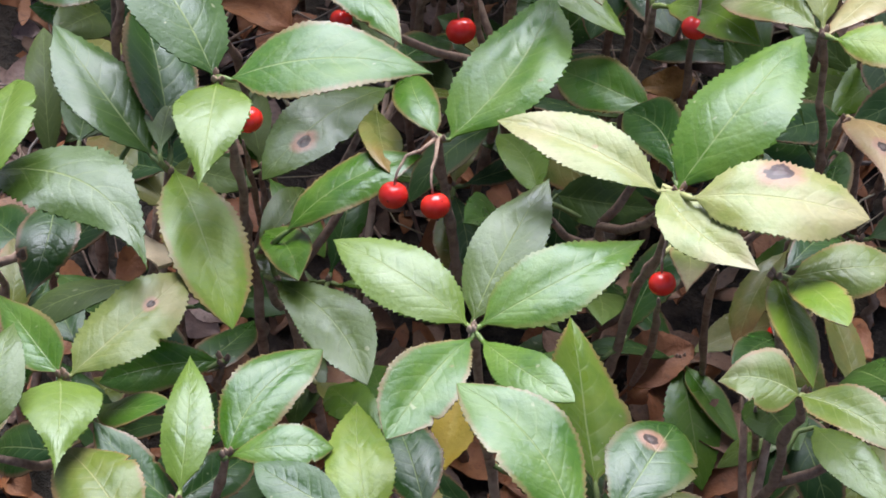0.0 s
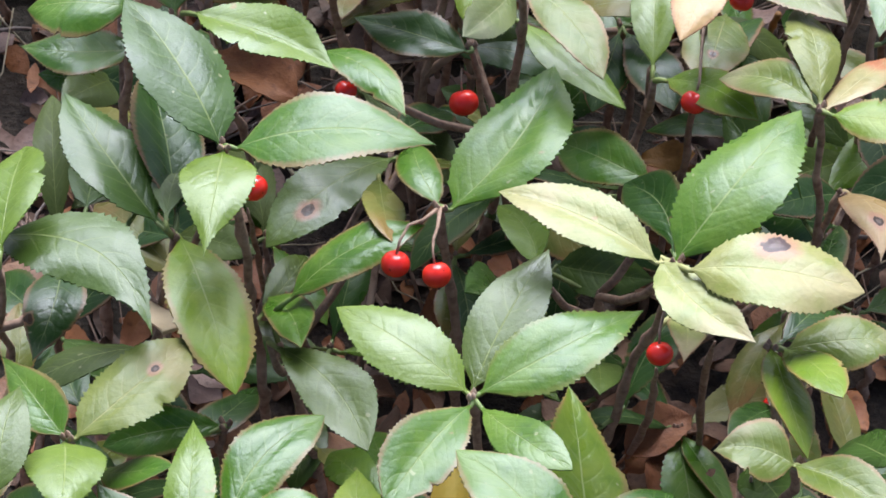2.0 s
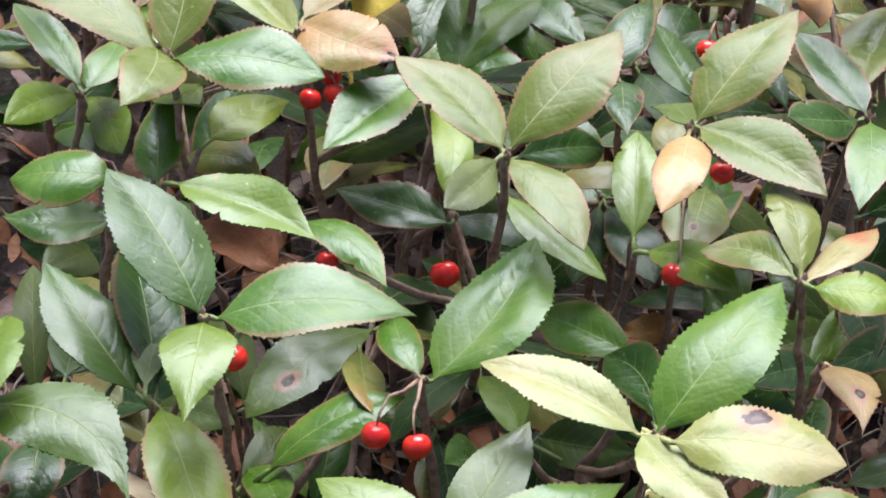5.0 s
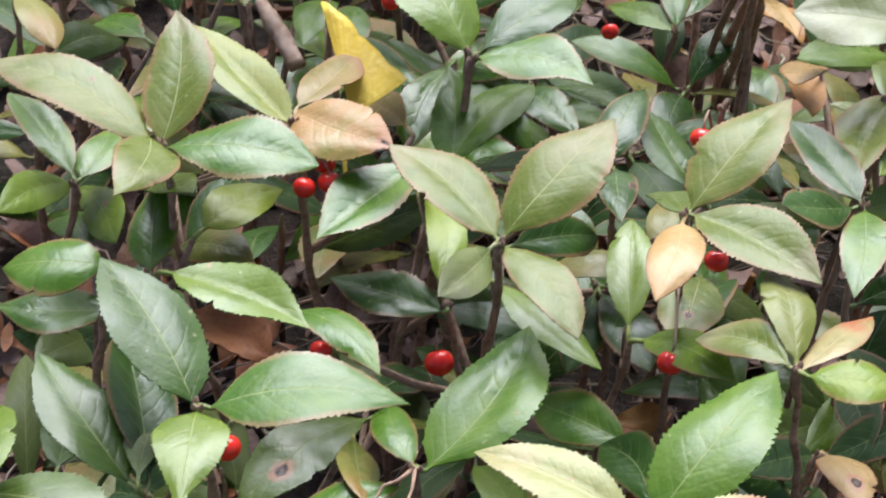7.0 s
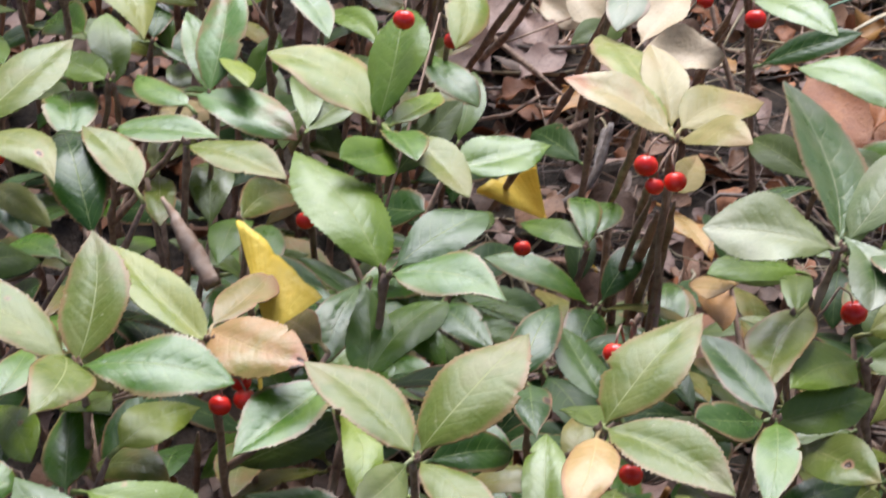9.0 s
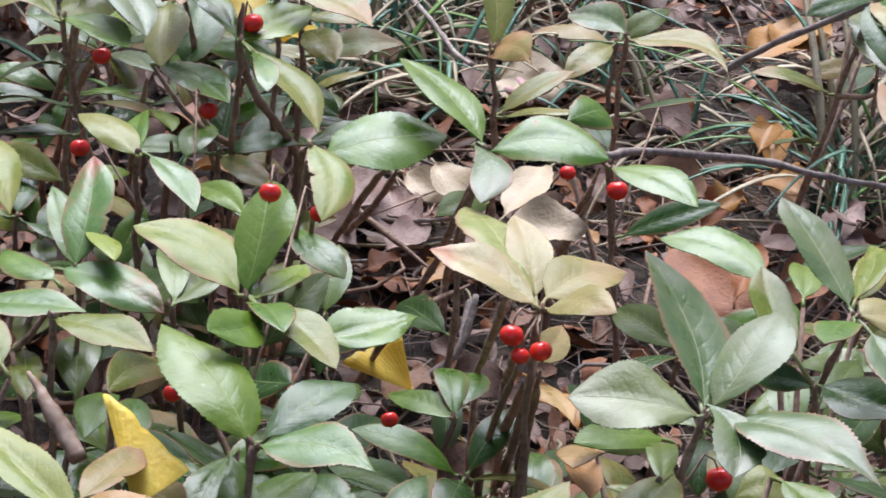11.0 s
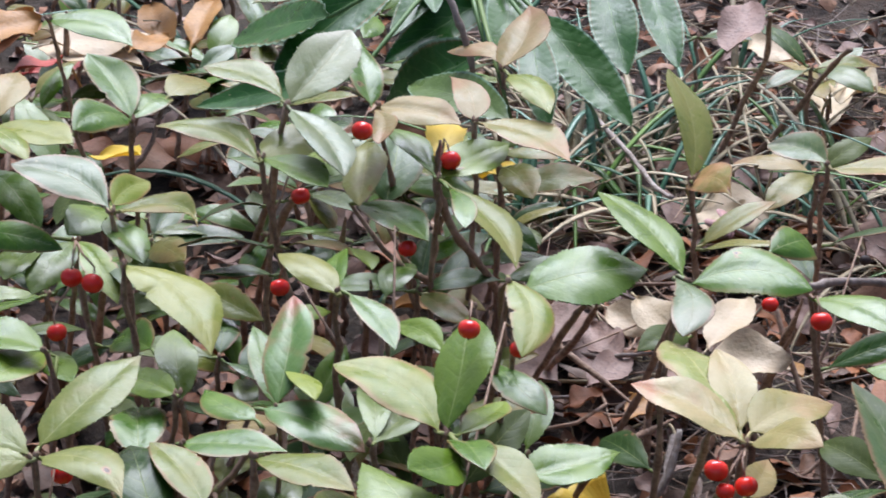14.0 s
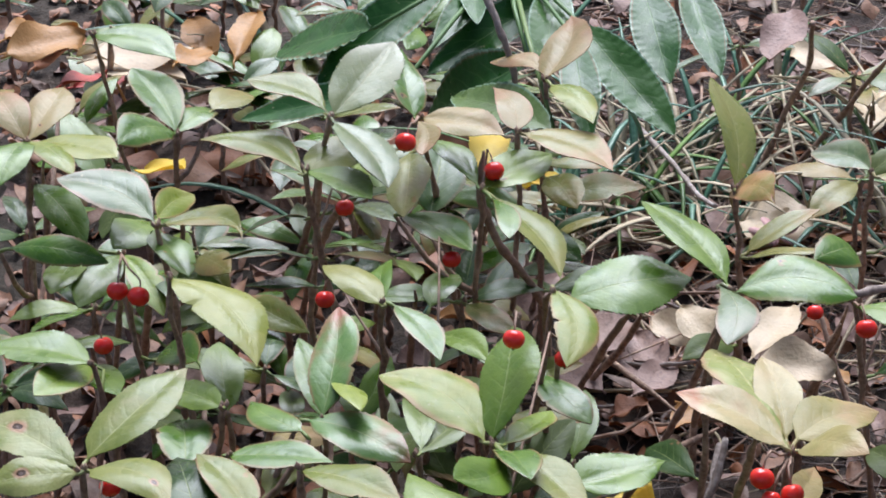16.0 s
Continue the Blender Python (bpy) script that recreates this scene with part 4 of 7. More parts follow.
shaped_leaf(s, (0.1160, 0.1202, 0.1500), (0.1084, 0.0831, 0.1530), (0.1194, 0.1023, 0.1547), (0.1076, 0.1042, 0.1537), 'mid')
s = shoot(-0.0691, 0.1303, 0.160, -0.045, 0.131)
shaped_leaf(s, (-0.0691, 0.1307, 0.1600), (-0.0682, 0.1754, 0.1710), (-0.0745, 0.1499, 0.1661), (-0.0565, 0.1488, 0.1692), 'pale')
shaped_leaf(s, (-0.0717, 0.1311, 0.1600), (-0.1184, 0.1620, 0.1630), (-0.0953, 0.1390, 0.1649), (-0.0919, 0.1596, 0.1653), 'pale')
shaped_leaf(s, (-0.0729, 0.1348, 0.1600), (-0.0774, 0.0966, 0.1720), (-0.0633, 0.1169, 0.1642), (-0.0790, 0.1201, 0.1683), 'pale')
shaped_leaf(s, (-0.0675, 0.1301, 0.1600), (-0.0272, 0.1210, 0.1620), (-0.0479, 0.1373, 0.1646), (-0.0450, 0.1149, 0.1632), 'mid')
leaf(s, (-0.0735, 0.1686, 0.1300), (-0.0846, 0.2000, 0.1210), 0.0117, 0, 'mid')
berry(s, (-0.0316, 0.1263, 0.1500), 0.0031)
berry(s, (-0.0250, 0.1287, 0.1500), 0.0032)
berry(s, (-0.0265, 0.1361, 0.1500), 0.0030)
s = shoot(-0.0352, 0.1477, 0.155, -0.023, 0.173)
shaped_leaf(s, (-0.0354, 0.1460, 0.1550), (-0.0643, 0.1832, 0.1600), (-0.0528, 0.1535, 0.1607), (-0.0462, 0.1704, 0.1603), 'yelgreen')
shaped_leaf(s, (-0.0354, 0.1518, 0.1550), (-0.0078, 0.1311, 0.1600), (-0.0232, 0.1531, 0.1596), (-0.0245, 0.1281, 0.1579), 'orange')
shaped_leaf(s, (-0.0347, 0.1537, 0.1550), (-0.0196, 0.1851, 0.1490), (-0.0321, 0.1727, 0.1528), (-0.0186, 0.1679, 0.1538), 'blush')
shaped_leaf(s, (-0.0049, 0.1642, 0.1400), (-0.0196, 0.1909, 0.1290), (-0.0132, 0.1694, 0.1354), (-0.0125, 0.1893, 0.1354), 'blush')
s = shoot(-0.0942, 0.1380, 0.140, -0.118, 0.162)
shaped_leaf(s, (-0.0951, 0.1412, 0.1400), (-0.1168, 0.1733, 0.1430), (-0.1093, 0.1541, 0.1442), (-0.1014, 0.1642, 0.1423), 'mid')
shaped_leaf(s, (-0.0950, 0.1380, 0.1400), (-0.1102, 0.1113, 0.1530), (-0.1017, 0.1178, 0.1484), (-0.1037, 0.1324, 0.1502), 'mid')
shaped_leaf(s, (-0.0931, 0.1403, 0.1400), (-0.0874, 0.1742, 0.1330), (-0.0944, 0.1559, 0.1386), (-0.0846, 0.1471, 0.1400), 'mid')
shaped_leaf(s, (-0.0981, 0.1597, 0.1200), (-0.0831, 0.1278, 0.1280), (-0.0829, 0.1430, 0.1310), (-0.0918, 0.1360, 0.1263), 'mid')
s = shoot(-0.1176, 0.1992, 0.160, -0.124, 0.217)
shaped_leaf(s, (-0.1185, 0.2005, 0.1600), (-0.1010, 0.1676, 0.1630), (-0.1016, 0.1822, 0.1624), (-0.1116, 0.1772, 0.1654), 'bronze')
shaped_leaf(s, (-0.1093, 0.2074, 0.1300), (-0.0910, 0.2310, 0.1170), (-0.1026, 0.2275, 0.1278), (-0.1007, 0.2098, 0.1272), 'deep')
leaf(s, (-0.0845, 0.2287, 0.1200), (-0.1037, 0.2540, 0.1070), 0.0137, 8, 'mid')
s = shoot(-0.0801, 0.0932, 0.150, -0.105, 0.095)
shaped_leaf(s, (-0.0802, 0.0945, 0.1500), (-0.1083, 0.0996, 0.1440), (-0.0928, 0.0848, 0.1494), (-0.0952, 0.1051, 0.1498), 'mid')
shaped_leaf(s, (-0.0845, 0.1211, 0.1100), (-0.1173, 0.1227, 0.1090), (-0.0967, 0.1085, 0.1124), (-0.1004, 0.1264, 0.1122), 'mid')
leaf(s, (-0.0913, 0.1341, 0.1200), (-0.1046, 0.1630, 0.1050), 0.0133, 4, 'deep')
leaf(s, (-0.0952, 0.1395, 0.0800), (-0.1064, 0.1130, 0.0970), 0.0162, 24, 'deep')
s = shoot(-0.0727, 0.1123, 0.130, -0.089, 0.141)
shaped_leaf(s, (-0.0725, 0.1141, 0.1300), (-0.0741, 0.1534, 0.1300), (-0.0797, 0.1275, 0.1304), (-0.0663, 0.1283, 0.1340), 'mid')
leaf(s, (-0.0753, 0.1490, 0.1300), (-0.0606, 0.1234, 0.1500), 0.0137, -4, 'mid')
shaped_leaf(s, (-0.0583, 0.1206, 0.1400), (-0.0379, 0.1437, 0.1340), (-0.0541, 0.1365, 0.1412), (-0.0465, 0.1240, 0.1396), 'lime')
shaped_leaf(s, (-0.0695, 0.1327, 0.1200), (-0.0440, 0.1160, 0.1300), (-0.0579, 0.1376, 0.1259), (-0.0574, 0.1209, 0.1265), 'bronze')
shaped_leaf(s, (-0.0643, 0.0926, 0.1500), (-0.0277, 0.0706, 0.1520), (-0.0463, 0.0942, 0.1532), (-0.0479, 0.0754, 0.1537), 'mid')
leaf(s, (-0.0496, 0.1498, 0.1000), (-0.0453, 0.1815, 0.0870), 0.0123, 12, 'deep')
s = shoot(-0.0745, 0.3084, 0.130, -0.090, 0.331)
shaped_leaf(s, (-0.0745, 0.3102, 0.1300), (-0.0797, 0.3468, 0.1350), (-0.0841, 0.3276, 0.1364), (-0.0707, 0.3299, 0.1341), 'mid')
shaped_leaf(s, (-0.0789, 0.3131, 0.1300), (-0.1026, 0.3373, 0.1220), (-0.0914, 0.3174, 0.1276), (-0.0913, 0.3336, 0.1281), 'mid')
s = shoot(-0.0735, 0.2120, 0.140, -0.052, 0.240)
leaf(s, (-0.0728, 0.2134, 0.1400), (-0.0856, 0.2582, 0.1480), 0.0207, 0, 'deep')
leaf(s, (-0.0860, 0.2791, 0.1300), (-0.0909, 0.3144, 0.1250), 0.0194, 0, 'mid')
shaped_leaf(s, (-0.0602, 0.2230, 0.1500), (-0.0788, 0.2527, 0.1530), (-0.0714, 0.2309, 0.1537), (-0.0634, 0.2451, 0.1531), 'olive')
s = shoot(-0.0698, 0.2555, 0.150, -0.078, 0.266)
shaped_leaf(s, (-0.0699, 0.2556, 0.1500), (-0.0361, 0.2448, 0.1540), (-0.0553, 0.2596, 0.1531), (-0.0561, 0.2439, 0.1536), 'mid')
shaped_leaf(s, (-0.0457, 0.2748, 0.1500), (-0.0132, 0.2499, 0.1500), (-0.0271, 0.2742, 0.1529), (-0.0311, 0.2540, 0.1513), 'red')
shaped_leaf(s, (-0.0471, 0.2685, 0.1500), (-0.0655, 0.2972, 0.1430), (-0.0605, 0.2727, 0.1480), (-0.0546, 0.2850, 0.1475), 'mid')
shaped_leaf(s, (-0.0578, 0.2776, 0.1400), (-0.0400, 0.3044, 0.1260), (-0.0507, 0.2953, 0.1338), (-0.0463, 0.2811, 0.1357), 'blush')
s = shoot(-0.0414, 0.2758, 0.150, -0.040, 0.299)
shaped_leaf(s, (-0.0414, 0.2758, 0.1500), (-0.0372, 0.3238, 0.1620), (-0.0454, 0.2994, 0.1575), (-0.0300, 0.2961, 0.1613), 'red')
leaf(s, (-0.0378, 0.2955, 0.1500), (-0.0284, 0.2625, 0.1610), 0.0101, 16, 'lime')
leaf(s, (-0.0443, 0.3211, 0.1200), (-0.0537, 0.3601, 0.1280), 0.0135, 0, 'mid')
s = shoot(-0.0458, 0.2329, 0.160, -0.065, 0.255)
shaped_leaf(s, (-0.0458, 0.2325, 0.1600), (-0.0155, 0.2112, 0.1630), (-0.0290, 0.2314, 0.1634), (-0.0317, 0.2146, 0.1640), 'olive')
leaf(s, (-0.0593, 0.2630, 0.1300), (-0.0476, 0.2949, 0.1200), 0.0141, 4, 'olive')
leaf(s, (-0.0583, 0.2740, 0.1200), (-0.0551, 0.2381, 0.1260), 0.0106, -4, 'olive')
leaf(s, (-0.0413, 0.2592, 0.1100), (-0.0415, 0.2958, 0.1100), 0.0155, 0, 'deep')
s = shoot(-0.0299, 0.2229, 0.140, -0.015, 0.249)
shaped_leaf(s, (-0.0299, 0.2224, 0.1400), (-0.0115, 0.2510, 0.1290), (-0.0240, 0.2474, 0.1387), (-0.0191, 0.2329, 0.1360), 'bronze')
leaf(s, (-0.0319, 0.2636, 0.1100), (-0.0374, 0.2287, 0.1180), 0.0137, -4, 'mid')
s = shoot(-0.1064, 0.2386, 0.140, -0.130, 0.267)
leaf(s, (-0.1064, 0.2386, 0.1400), (-0.0845, 0.2102, 0.1460), 0.0102, -20, 'olive')
leaf(s, (-0.1161, 0.2943, 0.1000), (-0.0978, 0.2604, 0.1000), 0.0109, -8, 'deep')
s = shoot(0.0128, 0.1710, 0.160, -0.008, 0.181)
shaped_leaf(s, (0.0122, 0.1718, 0.1600), (-0.0136, 0.2185, 0.1680), (-0.0070, 0.1817, 0.1679), (0.0082, 0.2033, 0.1654), 'mid')
shaped_leaf(s, (0.0148, 0.1728, 0.1600), (0.0423, 0.1971, 0.1620), (0.0265, 0.1941, 0.1644), (0.0353, 0.1790, 0.1643), 'deep')
shaped_leaf(s, (0.0143, 0.1706, 0.1600), (0.0457, 0.1530, 0.1640), (0.0299, 0.1772, 0.1638), (0.0272, 0.1577, 0.1631), 'mid')
leaf(s, (0.0468, 0.1966, 0.1100), (0.0300, 0.2267, 0.1050), 0.0143, 8, 'deep')
s = shoot(0.0115, 0.2373, 0.165, 0.017, 0.265)
shaped_leaf(s, (0.0092, 0.2382, 0.1650), (-0.0228, 0.2688, 0.1700), (-0.0066, 0.2463, 0.1697), (-0.0002, 0.2708, 0.1710), 'yelgreen')
shaped_leaf(s, (0.0112, 0.2388, 0.1650), (0.0187, 0.2815, 0.1790), (0.0089, 0.2632, 0.1722), (0.0250, 0.2533, 0.1806), 'mid')
shaped_leaf(s, (0.0146, 0.2367, 0.1650), (0.0301, 0.2669, 0.1570), (0.0223, 0.2616, 0.1596), (0.0266, 0.2454, 0.1636), 'lime')
shaped_leaf(s, (0.0145, 0.2340, 0.1650), (0.0370, 0.2029, 0.1630), (0.0317, 0.2262, 0.1660), (0.0253, 0.2106, 0.1669), 'olive')
shaped_leaf(s, (0.0160, 0.2304, 0.1650), (-0.0002, 0.2022, 0.1770), (0.0080, 0.1958, 0.1733), (0.0033, 0.2129, 0.1764), 'mid')
leaf(s, (0.0150, 0.2398, 0.1600), (0.0218, 0.2069, 0.1730), 0.0140, 8, 'mid')
shaped_leaf(s, (0.0367, 0.2656, 0.1300), (0.0680, 0.2790, 0.1290), (0.0480, 0.2789, 0.1330), (0.0514, 0.2580, 0.1315), 'mid')
shaped_leaf(s, (0.0274, 0.2688, 0.1100), (0.0087, 0.2951, 0.0960), (0.0165, 0.2658, 0.1037), (0.0196, 0.2862, 0.1063), 'deep')
leaf(s, (-0.0108, 0.2982, 0.1200), (0.0012, 0.3312, 0.1150), 0.0138, 4, 'deep')
berry(s, (-0.0106, 0.2361, 0.1300), 0.0031)
berry(s, (0.0588, 0.2623, 0.1000), 0.0029)
berry(s, (0.0374, 0.3240, 0.1400), 0.0034)
s = shoot(0.0218, 0.3250, 0.156, 0.014, 0.353)
berry(s, (0.0186, 0.2576, 0.1890), 0.0034)
s = shoot(0.1005, 0.2370, 0.160, 0.103, 0.246)
shaped_leaf(s, (0.0989, 0.2357, 0.1630), (0.0673, 0.2529, 0.1720), (0.0812, 0.2394, 0.1691), (0.0888, 0.2560, 0.1694), 'blushtip')
shaped_leaf(s, (0.1017, 0.2530, 0.1520), (0.0851, 0.3127, 0.1500), (0.0840, 0.2802, 0.1568), (0.0982, 0.3006, 0.1511), 'yel')
shaped_leaf(s, (0.1025, 0.2591, 0.1500), (0.0990, 0.2977, 0.1560), (0.0953, 0.2759, 0.1558), (0.1091, 0.2788, 0.1561), 'cream')
shaped_leaf(s, (0.1029, 0.2437, 0.1600), (0.1317, 0.2644, 0.1560), (0.1123, 0.2647, 0.1621), (0.1171, 0.2459, 0.1597), 'blushgreen')
leaf(s, (0.1036, 0.2383, 0.1600), (0.1187, 0.2112, 0.1770), 0.0150, -20, 'blushgreen')
berry(s, (0.0904, 0.2242, 0.1600), 0.0037)
berry(s, (0.0930, 0.2206, 0.1550), 0.0029)
berry(s, (0.0995, 0.2230, 0.1550), 0.0035)
shaped_leaf(s, (0.1106, 0.2940, 0.1000), (0.1245, 0.3306, 0.0900), (0.1141, 0.3121, 0.0987), (0.1226, 0.3066, 0.0945), 'blush')
shaped_leaf(s, (0.1117, 0.2968, 0.0900), (0.1192, 0.2618, 0.0980), (0.1191, 0.2942, 0.0904), (0.1121, 0.2726, 0.0980), 'tan')
s = shoot(0.0835, 0.2891, 0.080, 0.074, 0.294)
leaf(s, (0.0835, 0.2891, 0.0800), (0.0836, 0.3252, 0.0750), 0.0123, -8, 'mid')
leaf(s, (0.0819, 0.2938, 0.0800), (0.0966, 0.3248, 0.0730), 0.0142, 0, 'mid')
leaf(s, (0.0835, 0.2891, 0.0800), (0.0623, 0.3140, 0.0720), 0.0124, 8, 'mid')
s = shoot(0.1383, 0.1702, 0.170, 0.117, 0.175)
shaped_leaf(s, (0.1390, 0.1741, 0.1700), (0.1292, 0.2297, 0.1870), (0.1311, 0.1950, 0.1819), (0.1504, 0.2134, 0.1754), 'grey')
shaped_leaf(s, (0.1412, 0.1741, 0.1700), (0.1658, 0.2078, 0.1800), (0.1520, 0.2015, 0.1773), (0.1601, 0.1789, 0.1796), 'grey')
shaped_leaf(s, (0.1368, 0.1705, 0.1700), (0.1008, 0.1780, 0.1710), (0.1160, 0.1622, 0.1720), (0.1183, 0.1866, 0.1763), 'grey')
shaped_leaf(s, (0.1392, 0.1771, 0.1700), (0.1426, 0.1441, 0.1690), (0.1538, 0.1568, 0.1707), (0.1386, 0.1551, 0.1721), 'grey')
shaped_leaf(s, (0.1456, 0.1681, 0.1700), (0.1804, 0.1322, 0.1740), (0.1644, 0.1698, 0.1745), (0.1576, 0.1446, 0.1757), 'grey')
berry(s, (0.1481, 0.1799, 0.1400), 0.0040)
s = shoot(0.1281, 0.1655, 0.150, 0.138, 0.195)
leaf(s, (0.1281, 0.1655, 0.1500), (0.1350, 0.1979, 0.1390), 0.0098, 0, 'mid')
shaped_leaf(s, (0.1385, 0.2121, 0.1300), (0.1065, 0.1924, 0.1440), (0.1183, 0.1918, 0.1415), (0.1229, 0.2098, 0.1377), 'mid')
leaf(s, (0.1187, 0.2194, 0.1200), (0.1066, 0.1894, 0.1370), 0.0145, -8, 'tan')
shaped_leaf(s, (0.1320, 0.1695, 0.1500), (0.1158, 0.1336, 0.1500), (0.1296, 0.1507, 0.1540), (0.1134, 0.1572, 0.1509), 'olive')
leaf(s, (0.1338, 0.1879, 0.1300), (0.1157, 0.1588, 0.1390), 0.0116, 8, 'blushgreen')
s = shoot(0.1174, 0.1317, 0.140, 0.101, 0.133)
leaf(s, (0.1174, 0.1317, 0.1400), (0.1487, 0.1463, 0.1370), 0.0143, -32, 'mid')
leaf(s, (0.1275, 0.1338, 0.1300), (0.1431, 0.1065, 0.1410), 0.0172, -24, 'oliv2')
s = shoot(0.1474, 0.1579, 0.140, 0.172, 0.174)
shaped_leaf(s, (0.1450, 0.1578, 0.1400), (0.1218, 0.1342, 0.1500), (0.1364, 0.1394, 0.1453), (0.1321, 0.1585, 0.1483), 'mid')
shaped_leaf(s, (0.1485, 0.1648, 0.1350), (0.1760, 0.1580, 0.1350), (0.1622, 0.1698, 0.1376), (0.1571, 0.1556, 0.1363), 'mid')
shaped_leaf(s, (0.1540, 0.1827, 0.1300), (0.1709, 0.1809, 0.1300), (0.1647, 0.1937, 0.1342), (0.1623, 0.1783, 0.1301), 'olive')
shaped_leaf(s, (0.1662, 0.1792, 0.1400), (0.1818, 0.1524, 0.1400), (0.1791, 0.1707, 0.1415), (0.1684, 0.1627, 0.1415), 'mid')
s = shoot(0.1973, 0.2338, 0.160, 0.193, 0.241)
shaped_leaf(s, (0.1971, 0.2391, 0.1600), (0.1833, 0.2857, 0.1710), (0.1832, 0.2561, 0.1699), (0.1994, 0.2708, 0.1646), 'grey')
shaped_leaf(s, (0.1989, 0.2353, 0.1600), (0.2275, 0.2496, 0.1510), (0.2100, 0.2467, 0.1581), (0.2040, 0.2244, 0.1593), 'blushgreen')
shaped_leaf(s, (0.2007, 0.2258, 0.1600), (0.2152, 0.1875, 0.1570), (0.2112, 0.2149, 0.1608), (0.1994, 0.1937, 0.1613), 'grey')
leaf(s, (0.1967, 0.2313, 0.1600), (0.1792, 0.2017, 0.1730), 0.0138, -8, 'mid')
shaped_leaf(s, (0.2139, 0.2873, 0.1300), (0.2269, 0.3212, 0.1300), (0.2179, 0.3025, 0.1305), (0.2281, 0.3003, 0.1364), 'yelgreen')
s = shoot(0.1856, 0.2249, 0.140, 0.190, 0.250)
shaped_leaf(s, (0.1789, 0.2294, 0.1500), (0.1757, 0.2683, 0.1560), (0.1685, 0.2472, 0.1559), (0.1814, 0.2479, 0.1559), 'pale')
shaped_leaf(s, (0.1862, 0.2979, 0.1300), (0.1544, 0.3267, 0.1290), (0.1698, 0.3079, 0.1310), (0.1778, 0.3270, 0.1325), 'mid')
leaf(s, (0.2210, 0.3020, 0.1200), (0.2332, 0.3362, 0.1170), 0.0119, -4, 'yelgreen')
shaped_leaf(s, (0.1879, 0.2258, 0.1400), (0.2119, 0.2004, 0.1460), (0.1997, 0.2238, 0.1458), (0.1950, 0.2043, 0.1431), 'deep')
leaf(s, (0.1898, 0.2386, 0.1300), (0.1606, 0.2304, 0.1420), 0.0111, 32, 'deep')
leaf(s, (0.2012, 0.3029, 0.1200), (0.2087, 0.3376, 0.1110), 0.0127, -12, 'mid')
s = shoot(0.0946, 0.3414, 0.155, 0.092, 0.354)
shaped_leaf(s, (0.0935, 0.3452, 0.1550), (0.0672, 0.3856, 0.1660), (0.0776, 0.3592, 0.1637), (0.0881, 0.3781, 0.1607), 'mid')
shaped_leaf(s, (0.0953, 0.3400, 0.1550), (0.1356, 0.3338, 0.1560), (0.1194, 0.3532, 0.1611), (0.1151, 0.3298, 0.1570), 'mid')
shaped_leaf(s, (0.0900, 0.3452, 0.1550), (0.0891, 0.3052, 0.1560), (0.1010, 0.3209, 0.1572), (0.0871, 0.3204, 0.1573), 'grey')
s = shoot(0.0395, 0.3523, 0.145, 0.017, 0.380)
shaped_leaf(s, (0.0396, 0.3533, 0.1450), (0.0837, 0.3658, 0.1460), (0.0611, 0.3727, 0.1511), (0.0605, 0.3437, 0.1462), 'mid')
shaped_leaf(s, (0.0300, 0.3630, 0.1100), (0.0471, 0.3296, 0.1100), (0.0428, 0.3504, 0.1119), (0.0339, 0.3362, 0.1119), 'mid')
s = shoot(0.0351, 0.3507, 0.150, 0.012, 0.366)
shaped_leaf(s, (0.0345, 0.3535, 0.1500), (0.0374, 0.3110, 0.1450), (0.0492, 0.3324, 0.1472), (0.0343, 0.3316, 0.1498), 'yelgreen')
s = shoot(0.1456, 0.3910, 0.120, 0.163, 0.395)
shaped_leaf(s, (0.1464, 0.3881, 0.1200), (0.1741, 0.3576, 0.1220), (0.1656, 0.3854, 0.1231), (0.1584, 0.3654, 0.1236), 'mid')
berry(s, (0.1458, 0.3658, 0.1240), 0.0039)
berry(s, (0.1304, 0.3842, 0.1200), 0.0031)
berry(s, (0.1773, 0.4498, 0.1000), 0.0023, DARKTIP)
leaf(s, (0.1379, 0.4395, 0.1100), (0.1583, 0.4666, 0.0970), 0.0183, -32, 'mid')
s = shoot(0.1678, 0.4905, 0.120, 0.179, 0.519)
shaped_leaf(s, (0.1685, 0.4876, 0.1200), (0.2028, 0.4546, 0.1210), (0.1894, 0.4966, 0.1218), (0.1823, 0.4773, 0.1220), 'blushgreen')
shaped_leaf(s, (0.1679, 0.4905, 0.1200), (0.1480, 0.5205, 0.1140), (0.1564, 0.4980, 0.1188), (0.1597, 0.5218, 0.1217), 'grey')
s = shoot(0.1095, 0.4602, 0.130, 0.116, 0.484)
shaped_leaf(s, (0.1094, 0.4600, 0.1300), (0.1048, 0.5116, 0.1530), (0.1049, 0.4838, 0.1478), (0.1200, 0.4953, 0.1398), 'olive')
shaped_leaf(s, (0.1092, 0.4679, 0.1250), (0.1218, 0.4358, 0.1360), (0.1182, 0.4698, 0.1345), (0.1137, 0.4460, 0.1316), 'orange')
s = shoot(0.2583, 0.3767, 0.130, 0.239, 0.390)
shaped_leaf(s, (0.2621, 0.3767, 0.1300), (0.2525, 0.4200, 0.1390), (0.2483, 0.3925, 0.1383), (0.2655, 0.4000, 0.1357), 'blush')
leaf(s, (0.2656, 0.3659, 0.1300), (0.2449, 0.3367, 0.1350), 0.0134, 0, 'blushtip')
s = shoot(0.2650, 0.4845, 0.140, 0.247, 0.510)
leaf(s, (0.2650, 0.4845, 0.1400), (0.2803, 0.4491, 0.1400), 0.0205, -24, 'mid')
leaf(s, (0.2650, 0.4845, 0.1400), (0.2643, 0.4422, 0.1300), 0.0180, 0, 'deep')
